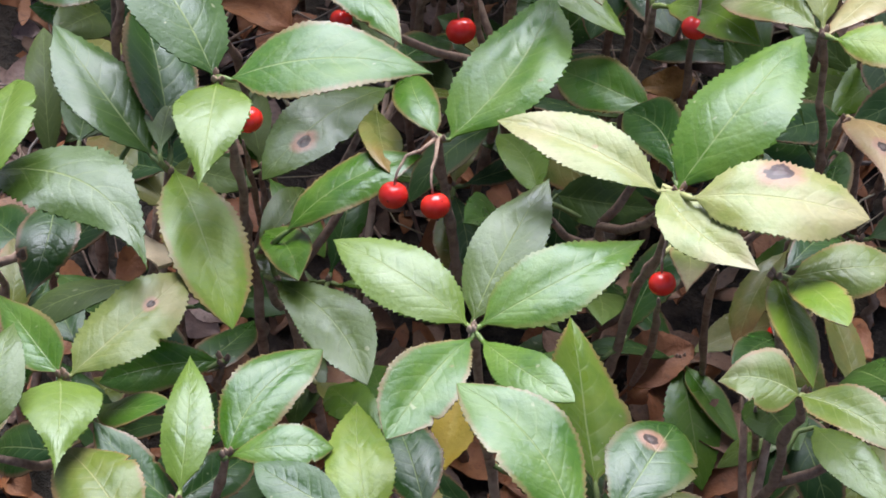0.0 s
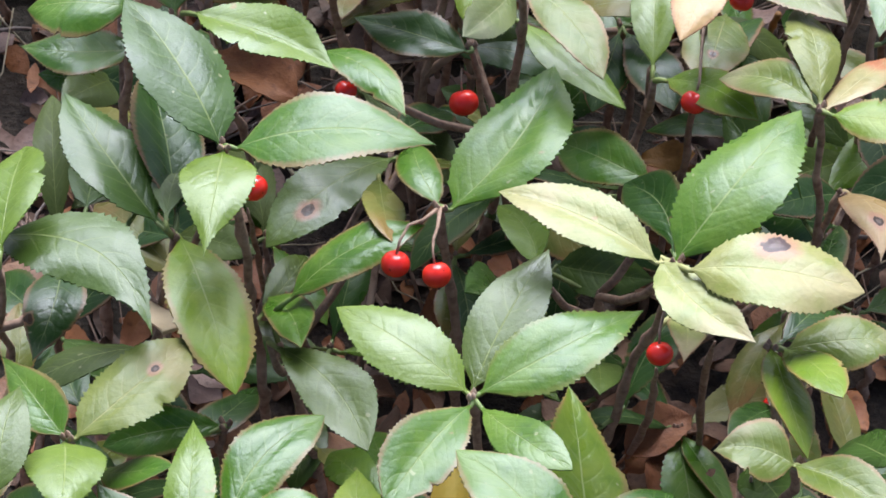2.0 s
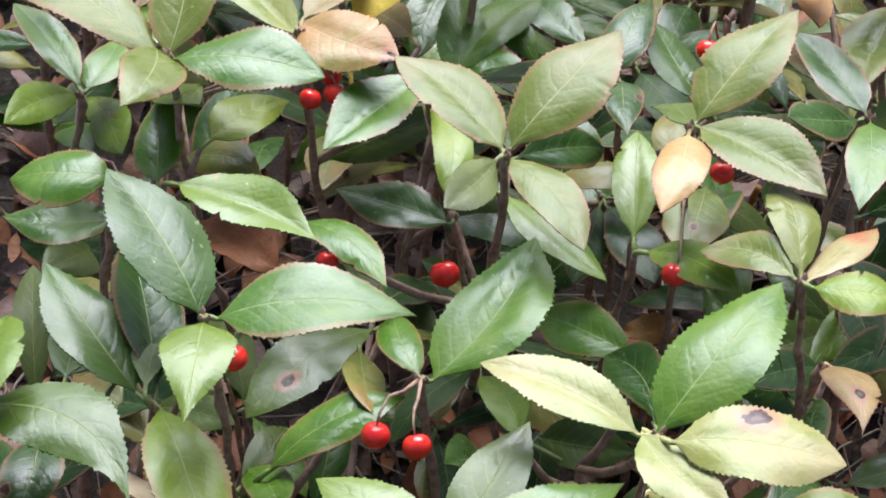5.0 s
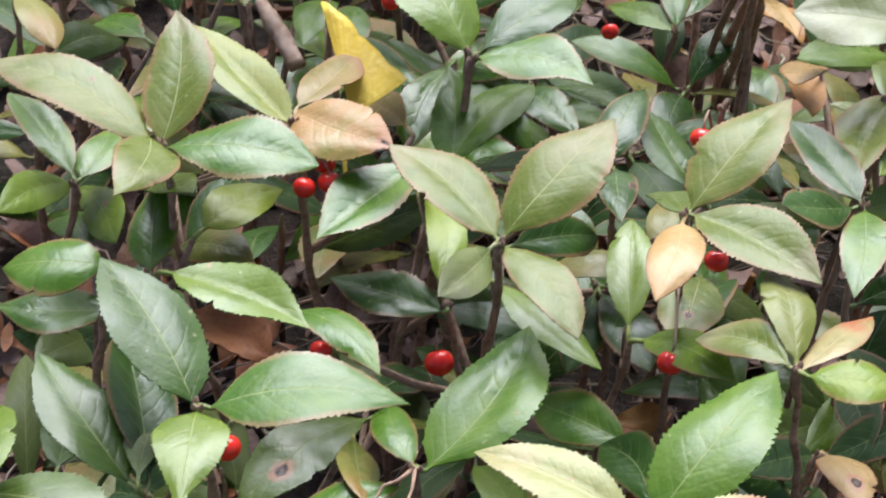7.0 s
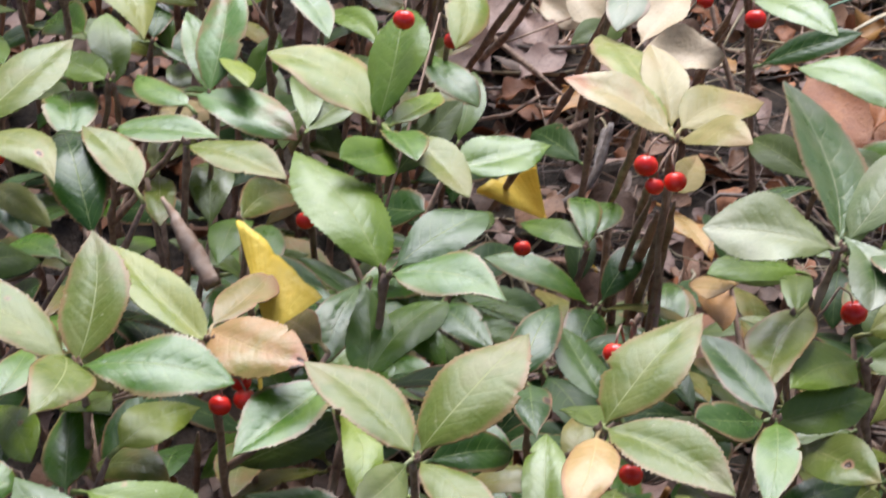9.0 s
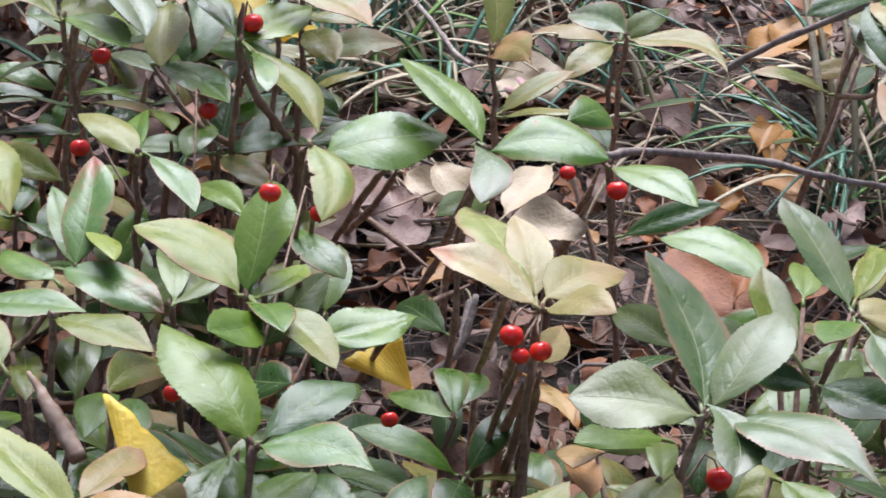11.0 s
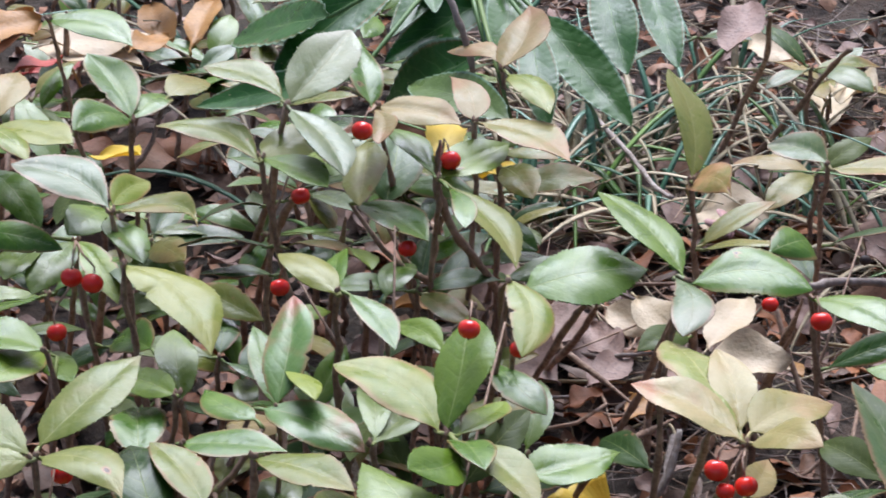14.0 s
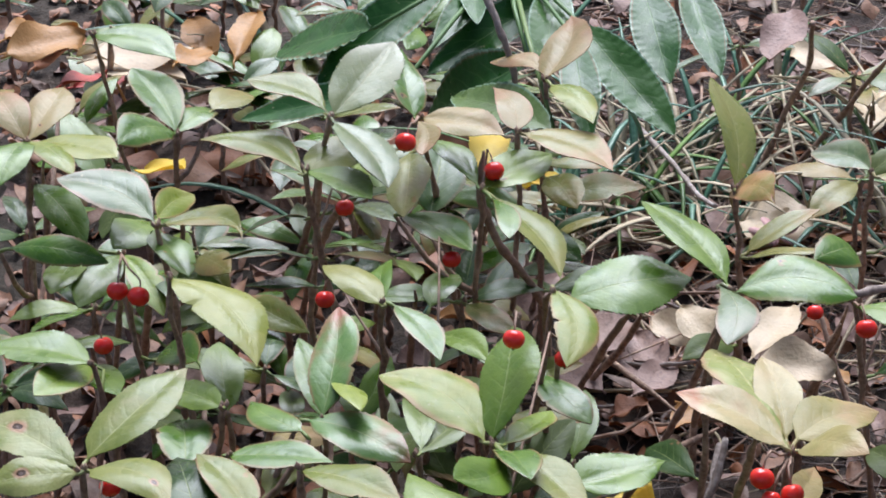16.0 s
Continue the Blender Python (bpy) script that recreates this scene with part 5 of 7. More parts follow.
leaf(s, (0.2650, 0.4845, 0.1400), (0.2562, 0.5207, 0.1360), 0.0188, 20, 'deep')
leaf(s, (0.2893, 0.5628, 0.1000), (0.2551, 0.5457, 0.1020), 0.0177, 20, 'deep')
shaped_leaf(s, (0.2753, 0.4412, 0.1400), (0.2631, 0.4835, 0.1400), (0.2650, 0.4583, 0.1411), (0.2809, 0.4772, 0.1428), 'blushgreen')
shaped_leaf(s, (0.2682, 0.5163, 0.1200), (0.2678, 0.4627, 0.1200), (0.2766, 0.4910, 0.1223), (0.2594, 0.4869, 0.1223), 'grey')
s = shoot(-0.0435, 0.4377, 0.175, -0.054, 0.451)
shaped_leaf(s, (-0.0425, 0.4387, 0.1750), (-0.0200, 0.4767, 0.1870), (-0.0386, 0.4628, 0.1867), (-0.0206, 0.4489, 0.1819), 'grey')
shaped_leaf(s, (-0.0442, 0.4406, 0.1750), (-0.0750, 0.4632, 0.1790), (-0.0609, 0.4481, 0.1788), (-0.0598, 0.4694, 0.1800), 'pale')
shaped_leaf(s, (-0.0419, 0.4345, 0.1750), (-0.0216, 0.3988, 0.1660), (-0.0240, 0.4298, 0.1712), (-0.0331, 0.4079, 0.1733), 'grey')
s = shoot(-0.0526, 0.4247, 0.160, -0.028, 0.450)
shaped_leaf(s, (-0.0534, 0.4216, 0.1600), (-0.0928, 0.4453, 0.1630), (-0.0713, 0.4316, 0.1640), (-0.0702, 0.4517, 0.1645), 'olive')
shaped_leaf(s, (-0.0525, 0.4247, 0.1600), (-0.0316, 0.4563, 0.1580), (-0.0460, 0.4454, 0.1621), (-0.0387, 0.4263, 0.1598), 'pale')
shaped_leaf(s, (-0.0525, 0.4247, 0.1600), (-0.0277, 0.3965, 0.1630), (-0.0355, 0.4199, 0.1636), (-0.0393, 0.4034, 0.1632), 'mid')
berry(s, (-0.0391, 0.4324, 0.1400), 0.0036)
s = shoot(-0.0110, 0.4675, 0.160, 0.013, 0.481)
shaped_leaf(s, (-0.0102, 0.4658, 0.1600), (0.0211, 0.4480, 0.1610), (0.0053, 0.4691, 0.1639), (0.0046, 0.4497, 0.1611), 'blush')
shaped_leaf(s, (-0.0126, 0.4664, 0.1600), (-0.0178, 0.5126, 0.1680), (-0.0222, 0.4786, 0.1683), (-0.0093, 0.4884, 0.1646), 'mid')
shaped_leaf(s, (-0.0124, 0.4635, 0.1600), (-0.0097, 0.4296, 0.1630), (-0.0027, 0.4416, 0.1656), (-0.0126, 0.4413, 0.1629), 'blush')
leaf(s, (-0.0110, 0.4675, 0.1600), (-0.0228, 0.5012, 0.1500), 0.0142, -8, 'olive')
# yellow tone puts the light that falls on this steep leaf into its colour
shaped_leaf(s, (-0.0147, 0.4572, 0.1500), (-0.0171, 0.4188, 0.1430), (-0.0072, 0.4351, 0.1521), (-0.0231, 0.4371, 0.1463), 'yel')
berry(s, (-0.0158, 0.4381, 0.1640), 0.0040)
s = shoot(0.0119, 0.4358, 0.145, 0.011, 0.458)
shaped_leaf(s, (0.0110, 0.4371, 0.1450), (-0.0057, 0.4717, 0.1480), (-0.0008, 0.4500, 0.1492), (0.0047, 0.4670, 0.1490), 'mid')
shaped_leaf(s, (0.0132, 0.4370, 0.1450), (0.0395, 0.4637, 0.1450), (0.0229, 0.4601, 0.1486), (0.0291, 0.4398, 0.1453), 'mid')
shaped_leaf(s, (0.0168, 0.4293, 0.1450), (0.0392, 0.3871, 0.1340), (0.0349, 0.4270, 0.1388), (0.0272, 0.4030, 0.1415), 'olive')
shaped_leaf(s, (0.0155, 0.4289, 0.1450), (0.0210, 0.3925, 0.1480), (0.0253, 0.4079, 0.1482), (0.0171, 0.4060, 0.1483), 'mid')
leaf(s, (-0.0079, 0.4602, 0.1200), (-0.0020, 0.5013, 0.1300), 0.0230, -8, 'deep')
shaped_leaf(s, (-0.0183, 0.4448, 0.1300), (0.0080, 0.4153, 0.1300), (-0.0005, 0.4419, 0.1325), (-0.0075, 0.4224, 0.1325), 'mid')
berry(s, (0.0168, 0.4425, 0.1490), 0.0040)
s = shoot(0.0383, 0.4983, 0.160, 0.037, 0.507)
shaped_leaf(s, (0.0382, 0.4984, 0.1600), (0.0505, 0.5405, 0.1680), (0.0396, 0.5221, 0.1638), (0.0550, 0.5076, 0.1691), 'blush')
shaped_leaf(s, (0.0383, 0.5004, 0.1600), (0.0173, 0.5275, 0.1540), (0.0267, 0.5133, 0.1580), (0.0273, 0.5312, 0.1576), 'blush')
shaped_leaf(s, (0.0404, 0.4932, 0.1600), (0.0547, 0.4583, 0.1600), (0.0527, 0.4872, 0.1617), (0.0448, 0.4696, 0.1617), 'yelgreen')
s = shoot(0.0263, 0.4626, 0.155, 0.021, 0.467)
shaped_leaf(s, (0.0262, 0.4625, 0.1550), (0.0174, 0.5003, 0.1560), (0.0196, 0.4740, 0.1576), (0.0318, 0.4813, 0.1577), 'blush')
shaped_leaf(s, (0.0283, 0.4615, 0.1550), (0.0607, 0.4328, 0.1530), (0.0491, 0.4637, 0.1560), (0.0445, 0.4418, 0.1555), 'blushgreen')
s = shoot(-0.1034, 0.3856, 0.160, -0.110, 0.415)
shaped_leaf(s, (-0.1040, 0.3871, 0.1600), (-0.1410, 0.4106, 0.1660), (-0.1249, 0.3937, 0.1643), (-0.1189, 0.4160, 0.1671), 'grey')
shaped_leaf(s, (-0.1016, 0.3862, 0.1600), (-0.0713, 0.3650, 0.1640), (-0.0868, 0.3959, 0.1633), (-0.0878, 0.3783, 0.1630), 'bronze')
shaped_leaf(s, (-0.1032, 0.3891, 0.1600), (-0.0935, 0.4222, 0.1520), (-0.1028, 0.4107, 0.1609), (-0.0952, 0.4036, 0.1553), 'yelgreen')
shaped_leaf(s, (-0.1064, 0.3998, 0.1500), (-0.0916, 0.3710, 0.1470), (-0.0913, 0.3886, 0.1472), (-0.1057, 0.3849, 0.1514), 'mid')
leaf(s, (-0.1084, 0.4219, 0.1400), (-0.1198, 0.3887, 0.1490), 0.0174, 20, 'mid')
s = shoot(-0.0952, 0.3481, 0.160, -0.072, 0.367)
shaped_leaf(s, (-0.0952, 0.3482, 0.1600), (-0.0638, 0.3080, 0.1490), (-0.0710, 0.3482, 0.1558), (-0.0801, 0.3224, 0.1569), 'yelgreen')
s = shoot(-0.1581, 0.4516, 0.160, -0.158, 0.462)
shaped_leaf(s, (-0.1581, 0.4516, 0.1600), (-0.1492, 0.4902, 0.1640), (-0.1594, 0.4766, 0.1652), (-0.1446, 0.4650, 0.1644), 'blush')
leaf(s, (-0.1581, 0.4516, 0.1600), (-0.1753, 0.4863, 0.1640), 0.0165, 4, 'blush')
shaped_leaf(s, (-0.1554, 0.4506, 0.1600), (-0.1219, 0.4321, 0.1630), (-0.1348, 0.4531, 0.1626), (-0.1348, 0.4326, 0.1634), 'yelgreen')
leaf(s, (-0.1581, 0.4516, 0.1600), (-0.1365, 0.4197, 0.1620), 0.0134, 8, 'yelgreen')
leaf(s, (-0.1581, 0.4516, 0.1600), (-0.1635, 0.4139, 0.1610), 0.0164, 0, 'mid')
s = shoot(-0.1586, 0.4563, 0.140, -0.179, 0.464)
leaf(s, (-0.1586, 0.4563, 0.1400), (-0.1350, 0.4227, 0.1320), 0.0157, -8, 'mid')
leaf(s, (-0.1604, 0.4061, 0.1400), (-0.1222, 0.3909, 0.1420), 0.0134, -28, 'mid')
leaf(s, (-0.1663, 0.5806, 0.1100), (-0.1459, 0.5399, 0.0940), 0.0148, 0, 'mid')
s = shoot(-0.1516, 0.5919, 0.140, -0.137, 0.618)
shaped_leaf(s, (-0.1517, 0.5919, 0.1400), (-0.1139, 0.5686, 0.1380), (-0.1308, 0.5987, 0.1427), (-0.1339, 0.5754, 0.1404), 'mid')
s = shoot(-0.1099, 0.5156, 0.130, -0.117, 0.539)
shaped_leaf(s, (-0.1100, 0.5158, 0.1300), (-0.1296, 0.4879, 0.1400), (-0.1210, 0.4922, 0.1371), (-0.1230, 0.5153, 0.1409), 'mid')
shaped_leaf(s, (-0.1101, 0.5163, 0.1300), (-0.1307, 0.5514, 0.1430), (-0.1260, 0.5300, 0.1401), (-0.1116, 0.5440, 0.1398), 'mid')
leaf(s, (-0.1099, 0.5156, 0.1300), (-0.0993, 0.5510, 0.1240), 0.0162, -4, 'mid')
leaf(s, (-0.0971, 0.5372, 0.1300), (-0.0847, 0.5712, 0.1210), 0.0173, -12, 'bronze')
s = shoot(-0.1229, 0.3418, 0.130, -0.109, 0.363)
shaped_leaf(s, (-0.1230, 0.3419, 0.1300), (-0.1620, 0.3558, 0.1290), (-0.1399, 0.3407, 0.1318), (-0.1428, 0.3620, 0.1315), 'mid')
leaf(s, (-0.1257, 0.3578, 0.1200), (-0.1412, 0.3260, 0.1280), 0.0168, 16, 'lime')
leaf(s, (-0.1284, 0.3738, 0.1100), (-0.1151, 0.3406, 0.1180), 0.0134, 4, 'mid')
s = shoot(-0.1215, 0.4181, 0.130, -0.113, 0.441)
leaf(s, (-0.1215, 0.4181, 0.1300), (-0.1331, 0.3815, 0.1290), 0.0167, 8, 'mid')
leaf(s, (-0.1354, 0.4207, 0.1300), (-0.1429, 0.3850, 0.1330), 0.0153, 0, 'mid')
leaf(s, (-0.1242, 0.4358, 0.1200), (-0.1053, 0.3996, 0.1140), 0.0132, 0, 'lime')
berry(s, (-0.1110, 0.3802, 0.1340), 0.0040)
berry(s, (-0.1189, 0.3845, 0.1340), 0.0039)
berry(s, (-0.1235, 0.3701, 0.1200), 0.0036)
s = shoot(-0.1110, 0.2347, 0.160, -0.118, 0.256)
shaped_leaf(s, (-0.1104, 0.2401, 0.1600), (-0.0828, 0.2799, 0.1670), (-0.1046, 0.2639, 0.1658), (-0.0896, 0.2486, 0.1671), 'pale')
shaped_leaf(s, (-0.1092, 0.2347, 0.1600), (-0.0823, 0.2092, 0.1620), (-0.0932, 0.2394, 0.1621), (-0.0973, 0.2199, 0.1627), 'oliv2')
leaf(s, (-0.1119, 0.2354, 0.1600), (-0.1450, 0.2593, 0.1620), 0.0198, 8, 'palespot')
leaf(s, (-0.1116, 0.2330, 0.1600), (-0.1382, 0.2260, 0.1610), 0.0148, 20, 'palespot')
berry(s, (-0.1065, 0.2544, 0.1400), 0.0035)
s = shoot(-0.0747, 0.2979, 0.140, -0.086, 0.312)
leaf(s, (-0.0747, 0.2979, 0.1400), (-0.0979, 0.3234, 0.1310), 0.0134, 16, 'mid')
leaf(s, (-0.0931, 0.3904, 0.1000), (-0.1091, 0.4197, 0.0870), 0.0187, 28, 'mid')
s = shoot(-0.0232, 0.3463, 0.150, -0.010, 0.367)
shaped_leaf(s, (-0.0234, 0.3436, 0.1500), (-0.0448, 0.3719, 0.1500), (-0.0363, 0.3514, 0.1519), (-0.0295, 0.3656, 0.1519), 'olive')
shaped_leaf(s, (-0.0196, 0.3444, 0.1500), (-0.0040, 0.3113, 0.1480), (-0.0069, 0.3373, 0.1499), (-0.0133, 0.3242, 0.1504), 'mid')
leaf(s, (-0.0232, 0.3463, 0.1500), (-0.0214, 0.3823, 0.1460), 0.0101, 28, 'mid')
berry(s, (-0.0451, 0.3827, 0.1300), 0.0036)
s = shoot(-0.0050, 0.3737, 0.120, -0.015, 0.402)
shaped_leaf(s, (-0.0047, 0.3738, 0.1200), (0.0124, 0.3441, 0.1260), (0.0062, 0.3706, 0.1250), (0.0022, 0.3558, 0.1240), 'mid')
leaf(s, (-0.0083, 0.4257, 0.1000), (0.0005, 0.4600, 0.0960), 0.0146, 0, 'mid')
berry(s, (0.0003, 0.4204, 0.1240), 0.0036)
s = shoot(-0.0112, 0.2836, 0.130, -0.004, 0.301)
leaf(s, (-0.0107, 0.2852, 0.1300), (-0.0136, 0.3222, 0.1300), 0.0116, -4, 'mid')
leaf(s, (-0.0112, 0.2836, 0.1300), (0.0033, 0.3151, 0.1230), 0.0140, 0, 'deep')
# mostly dark tones, so the low growth's shade is partly in its colour
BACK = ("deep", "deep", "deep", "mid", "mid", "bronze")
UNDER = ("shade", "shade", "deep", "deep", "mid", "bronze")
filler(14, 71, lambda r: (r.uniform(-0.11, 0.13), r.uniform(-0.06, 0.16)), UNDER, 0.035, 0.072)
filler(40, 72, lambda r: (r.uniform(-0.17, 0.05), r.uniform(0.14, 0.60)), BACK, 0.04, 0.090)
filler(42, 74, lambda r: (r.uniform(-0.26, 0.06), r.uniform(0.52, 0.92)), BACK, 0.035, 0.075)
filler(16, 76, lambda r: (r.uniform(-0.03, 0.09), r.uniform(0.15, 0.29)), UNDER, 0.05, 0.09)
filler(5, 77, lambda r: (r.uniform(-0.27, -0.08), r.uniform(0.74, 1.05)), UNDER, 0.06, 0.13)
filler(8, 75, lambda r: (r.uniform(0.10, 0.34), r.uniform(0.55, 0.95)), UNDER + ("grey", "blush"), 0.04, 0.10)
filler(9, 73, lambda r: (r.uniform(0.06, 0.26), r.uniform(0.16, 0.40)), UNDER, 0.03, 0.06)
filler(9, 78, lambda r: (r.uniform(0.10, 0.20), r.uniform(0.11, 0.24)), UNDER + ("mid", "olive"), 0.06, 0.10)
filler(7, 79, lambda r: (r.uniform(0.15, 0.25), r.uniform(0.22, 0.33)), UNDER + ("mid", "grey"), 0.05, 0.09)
name_shrubs()

# ---- unseen copies added at both sides of the bed, to block stray light ----
models = [bpy.data.objects[k] for k in list(STEMS)[:70]]
out = random.Random(91)
for i in range(64):
    y = out.uniform(-0.12, 0.75)
    d = y + 0.36
    x = -0.22 * d - 0.06 - out.random() * 0.28 if i % 2 else 0.31 * d + 0.06 + out.random() * 0.28
    copy_thing(out.choice(models), Matrix.Translation((x, y, 0)) @ Matrix.Rotation(out.uniform(0, 6.28), 4, "Z"))

# more unseen copies in front, below the view, added to darken the near gaps
for i in range(26):
    copy_thing(out.choice(models), Matrix.Translation((out.uniform(-0.26, 0.30), out.uniform(-0.32, -0.15), 0)) @ Matrix.Rotation(out.uniform(0, 6.28), 4, "Z"))

# ---- the dark green shrub with scalloped leaves behind ----
CRENATE = leaf_material("leaf_scalloped", (0.018, 0.085, 0.012), (0.032, 0.120, 0.018), vein=(0.20, 0.32, 0.12), rough=0.30, rim=(0.22, 0.34, 0.22))
CRENATE.node_tree.nodes["Principled BSDF"].inputs["Specular IOR Level"].default_value = 0.30


def scalloped_shrub(x, y, z, fx, fy):
    s = shoot(x, y, z, fx, fy)
    s.name = "scalloped_shrub"
    STEMS[s.name] = (STEMS.popitem()[1][0], [], random.Random(3))
    del s["_n"]
    return tagged(s, "dark green shrub with long scalloped wavy-edged leaves", "shrub", "scalloped shrubs")


def scalloped_leaf(s, base, tip, width):
    pts, kinds, rng = STEMS[s.name]
    P0, P1 = Vector(base), Vector(tip)
    a = P1 - P0
    L = a.length
    a.normalize()
    n = Vector((0, -0.7, 1)).normalized()
    n = (n - a * n.dot(a)).normalized()
    sd = n.cross(a)
    V, F, U = blade(L, width, rng.uniform(0.02, 0.06), rng.uniform(0.15, 0.35), 0.02, 17, rng, 68, 4, shape=0.75, kind="scallop", twist=rng.uniform(-0.4, 0.4))
    m = Matrix((a, sd, n)).transposed().to_4x4()
    m.translation = P0 - s.location
    q = min(pts, key=lambda p: (p - m.translation).length)
    e = m.inverted() @ q
    st = tube([Vector((0.05 * L, 0, -0.0004)), Vector((0, 0, -0.0004)), e * 0.5 + Vector((0, 0, 0.002)), e], [0.0005, 0.0008, 0.0011, 0.0013], 6)
    k = len(V)
    V += st[0]
    F += [tuple(i + k for i in f) for f in st[1]]
    U += [(0.03, 0.5)] * len(st[0])
    ob = mesh_object("leaf", V, F, CRENATE, s, U)
    ob.matrix_basis = m


# ---- loose things ----
loose = random.Random(33)


def fallen_leaf(base, tip, width, roll, mat, curl):
    """A dead leaf that lies on the ground or is caught among the shoots."""
    P0, P1 = Vector(base), Vector(tip)
    a = P1 - P0
    L = a.length
    a.normalize()
    n = (Vector((0, 0, 1)) - a * a.z).normalized()
    sd = n.cross(a)
    c, si = math.cos(radians(roll * 0.5)), math.sin(radians(roll * 0.5))
    n, sd = n * c + sd * si, sd * c - n * si
    V, F, U = blade(L, width * 1.05, curl * 0.2, curl, loose.uniform(0.06, 0.13), 9, loose, 26, 4, shape=0.75, side=loose.uniform(-0.05, 0.05), twist=loose.uniform(-0.6, 0.6))
    ob = new("fallen_leaf")
    mesh_object("blade", V, F, mat, ob, U)
    st = tube([Vector((0.04 * L, 0, curl * 0.02 * L)), Vector((-0.05 * L, 0, 0.0)), Vector((-0.16 * L, loose.uniform(-0.04, 0.04) * L, -0.0006))], [0.0003, 0.0005, 0.0006], 6)
    mesh_object("stalk", st[0], st[1], mat, ob)
    m = Matrix((a, sd, n)).transposed().to_4x4()
    m.translation = P0
    ob.matrix_basis = m
    word = mat.name.split(".")[0].replace("dry_leaf_", "").replace("fan_leaf_", "").replace("_", " ")
    where = "lying on the leaf litter" if P0.z < 0.05 else "caught among the shrub stems"
    return tagged(ob, "dry " + word + " fallen leaf " + where, "leaf", "fallen leaves")


def fan_leaf(apex, left, right):
    """A yellow fan-shaped leaf, from its apex to the two corners of its outer edge, with its stalk."""
    O = Vector(apex)
    A, B = Vector(left) - O, Vector(right) - O
    n = A.cross(B).normalized()
    if n.z < 0:
        n = -n
    V, U, F = [], [], []
    cols, rows = 36, 10
    for dz in (0.0, -0.0003):
        for j in range(cols + 1):
            t = j / cols
            edge = 1 + 0.62 * t * (1 - t) ** 2 + 0.012 * math.sin(23 * t) - 0.05 * math.exp(-((t - 0.42) / 0.03) ** 2)
            d = (A * (1 - t) + B * t) * edge
            for i in range(rows + 1):
                r = i / rows
                V.append(tuple(d * r + n * (dz + 0.0022 * r * r * math.sin(7 * t + 0.6) + 0.00010 * math.sin(75 * t) * r)))
                U.append((r, t))
    o, n1 = (cols + 1) * (rows + 1), rows + 1
    for j in range(cols):
        for i in range(rows):
            k = j * n1 + i
            F += [(k, k + 1, k + n1 + 1, k + n1), (k + o, k + o + n1, k + o + n1 + 1, k + o + 1)]
        k = j * n1 + rows
        F.append((k, k + o, k + n1 + o, k + n1))
    back = -(A + B).normalized()
    st = tube([back * -0.002, back * 0.012, back * 0.024 + Vector((0.003, 0, -0.004))], [0.0007, 0.0006, 0.0007], 6)
    ob = tagged(new("fan_leaf"), "", "leaf", "fan leaves")
    ob.location = O
    mesh_object("blade", V, F, YELLOW_DRY, ob, U)
    mesh_object("stalk", st[0], st[1], YELLOW_DRY, ob)
    where = "standing among the shrub leaves" if O.z > 0.05 else "lying on the leaf litter"
    return tagged(ob, "bright yellow fan-shaped fallen leaf " + where, "leaf", "fan leaves")


def maple_leaf(place, r):
    """A small five-lobed leaf lying flat."""
    V, F = [(0, 0, 0.0004), (0, 0, -0.0002)], []
    n = 60
    for dz in (0.0, -0.0003):
        for k in range(n):
            t = 6.28319 * k / n
            lobe = abs(math.cos(2.5 * (t - 1.571)))
            rr = r * (0.22 + 0.78 * lobe ** 2.2) * (0.55 if math.sin(t) < -0.6 else 1.0)
            V.append((rr * math.cos(t), rr * math.sin(t), dz + 0.15 * r * (rr / r) ** 2 * math.sin(3 * t)))
    for k in range(n):
        q = (k + 1) % n
        F += [(0, 2 + k, 2 + q), (1, 2 + n + q, 2 + n + k), (2 + k, 2 + n + k, 2 + n + q, 2 + q)]
    ob = mesh_object("maple_leaf", V, F, PINK_DRY)
    ob.matrix_basis = Matrix.Translation(place) @ Euler((0.3, 0.1, 0.4)).to_matrix().to_4x4()
    return tagged(ob, "dull pink star-shaped maple leaf lying on litter", "leaf")


STICK_WORDS = {"grey_twig": "bare grey-brown twig lying among the shrubs", "bare_stem": "bare knotty brown stem rising from the soil", "dead_cane": "thick dead cane stub with peeling bark", "pale_straw": "pale dry straw bent over the litter", "orange_stalk": "dry orange leaf stalk among the stems"}


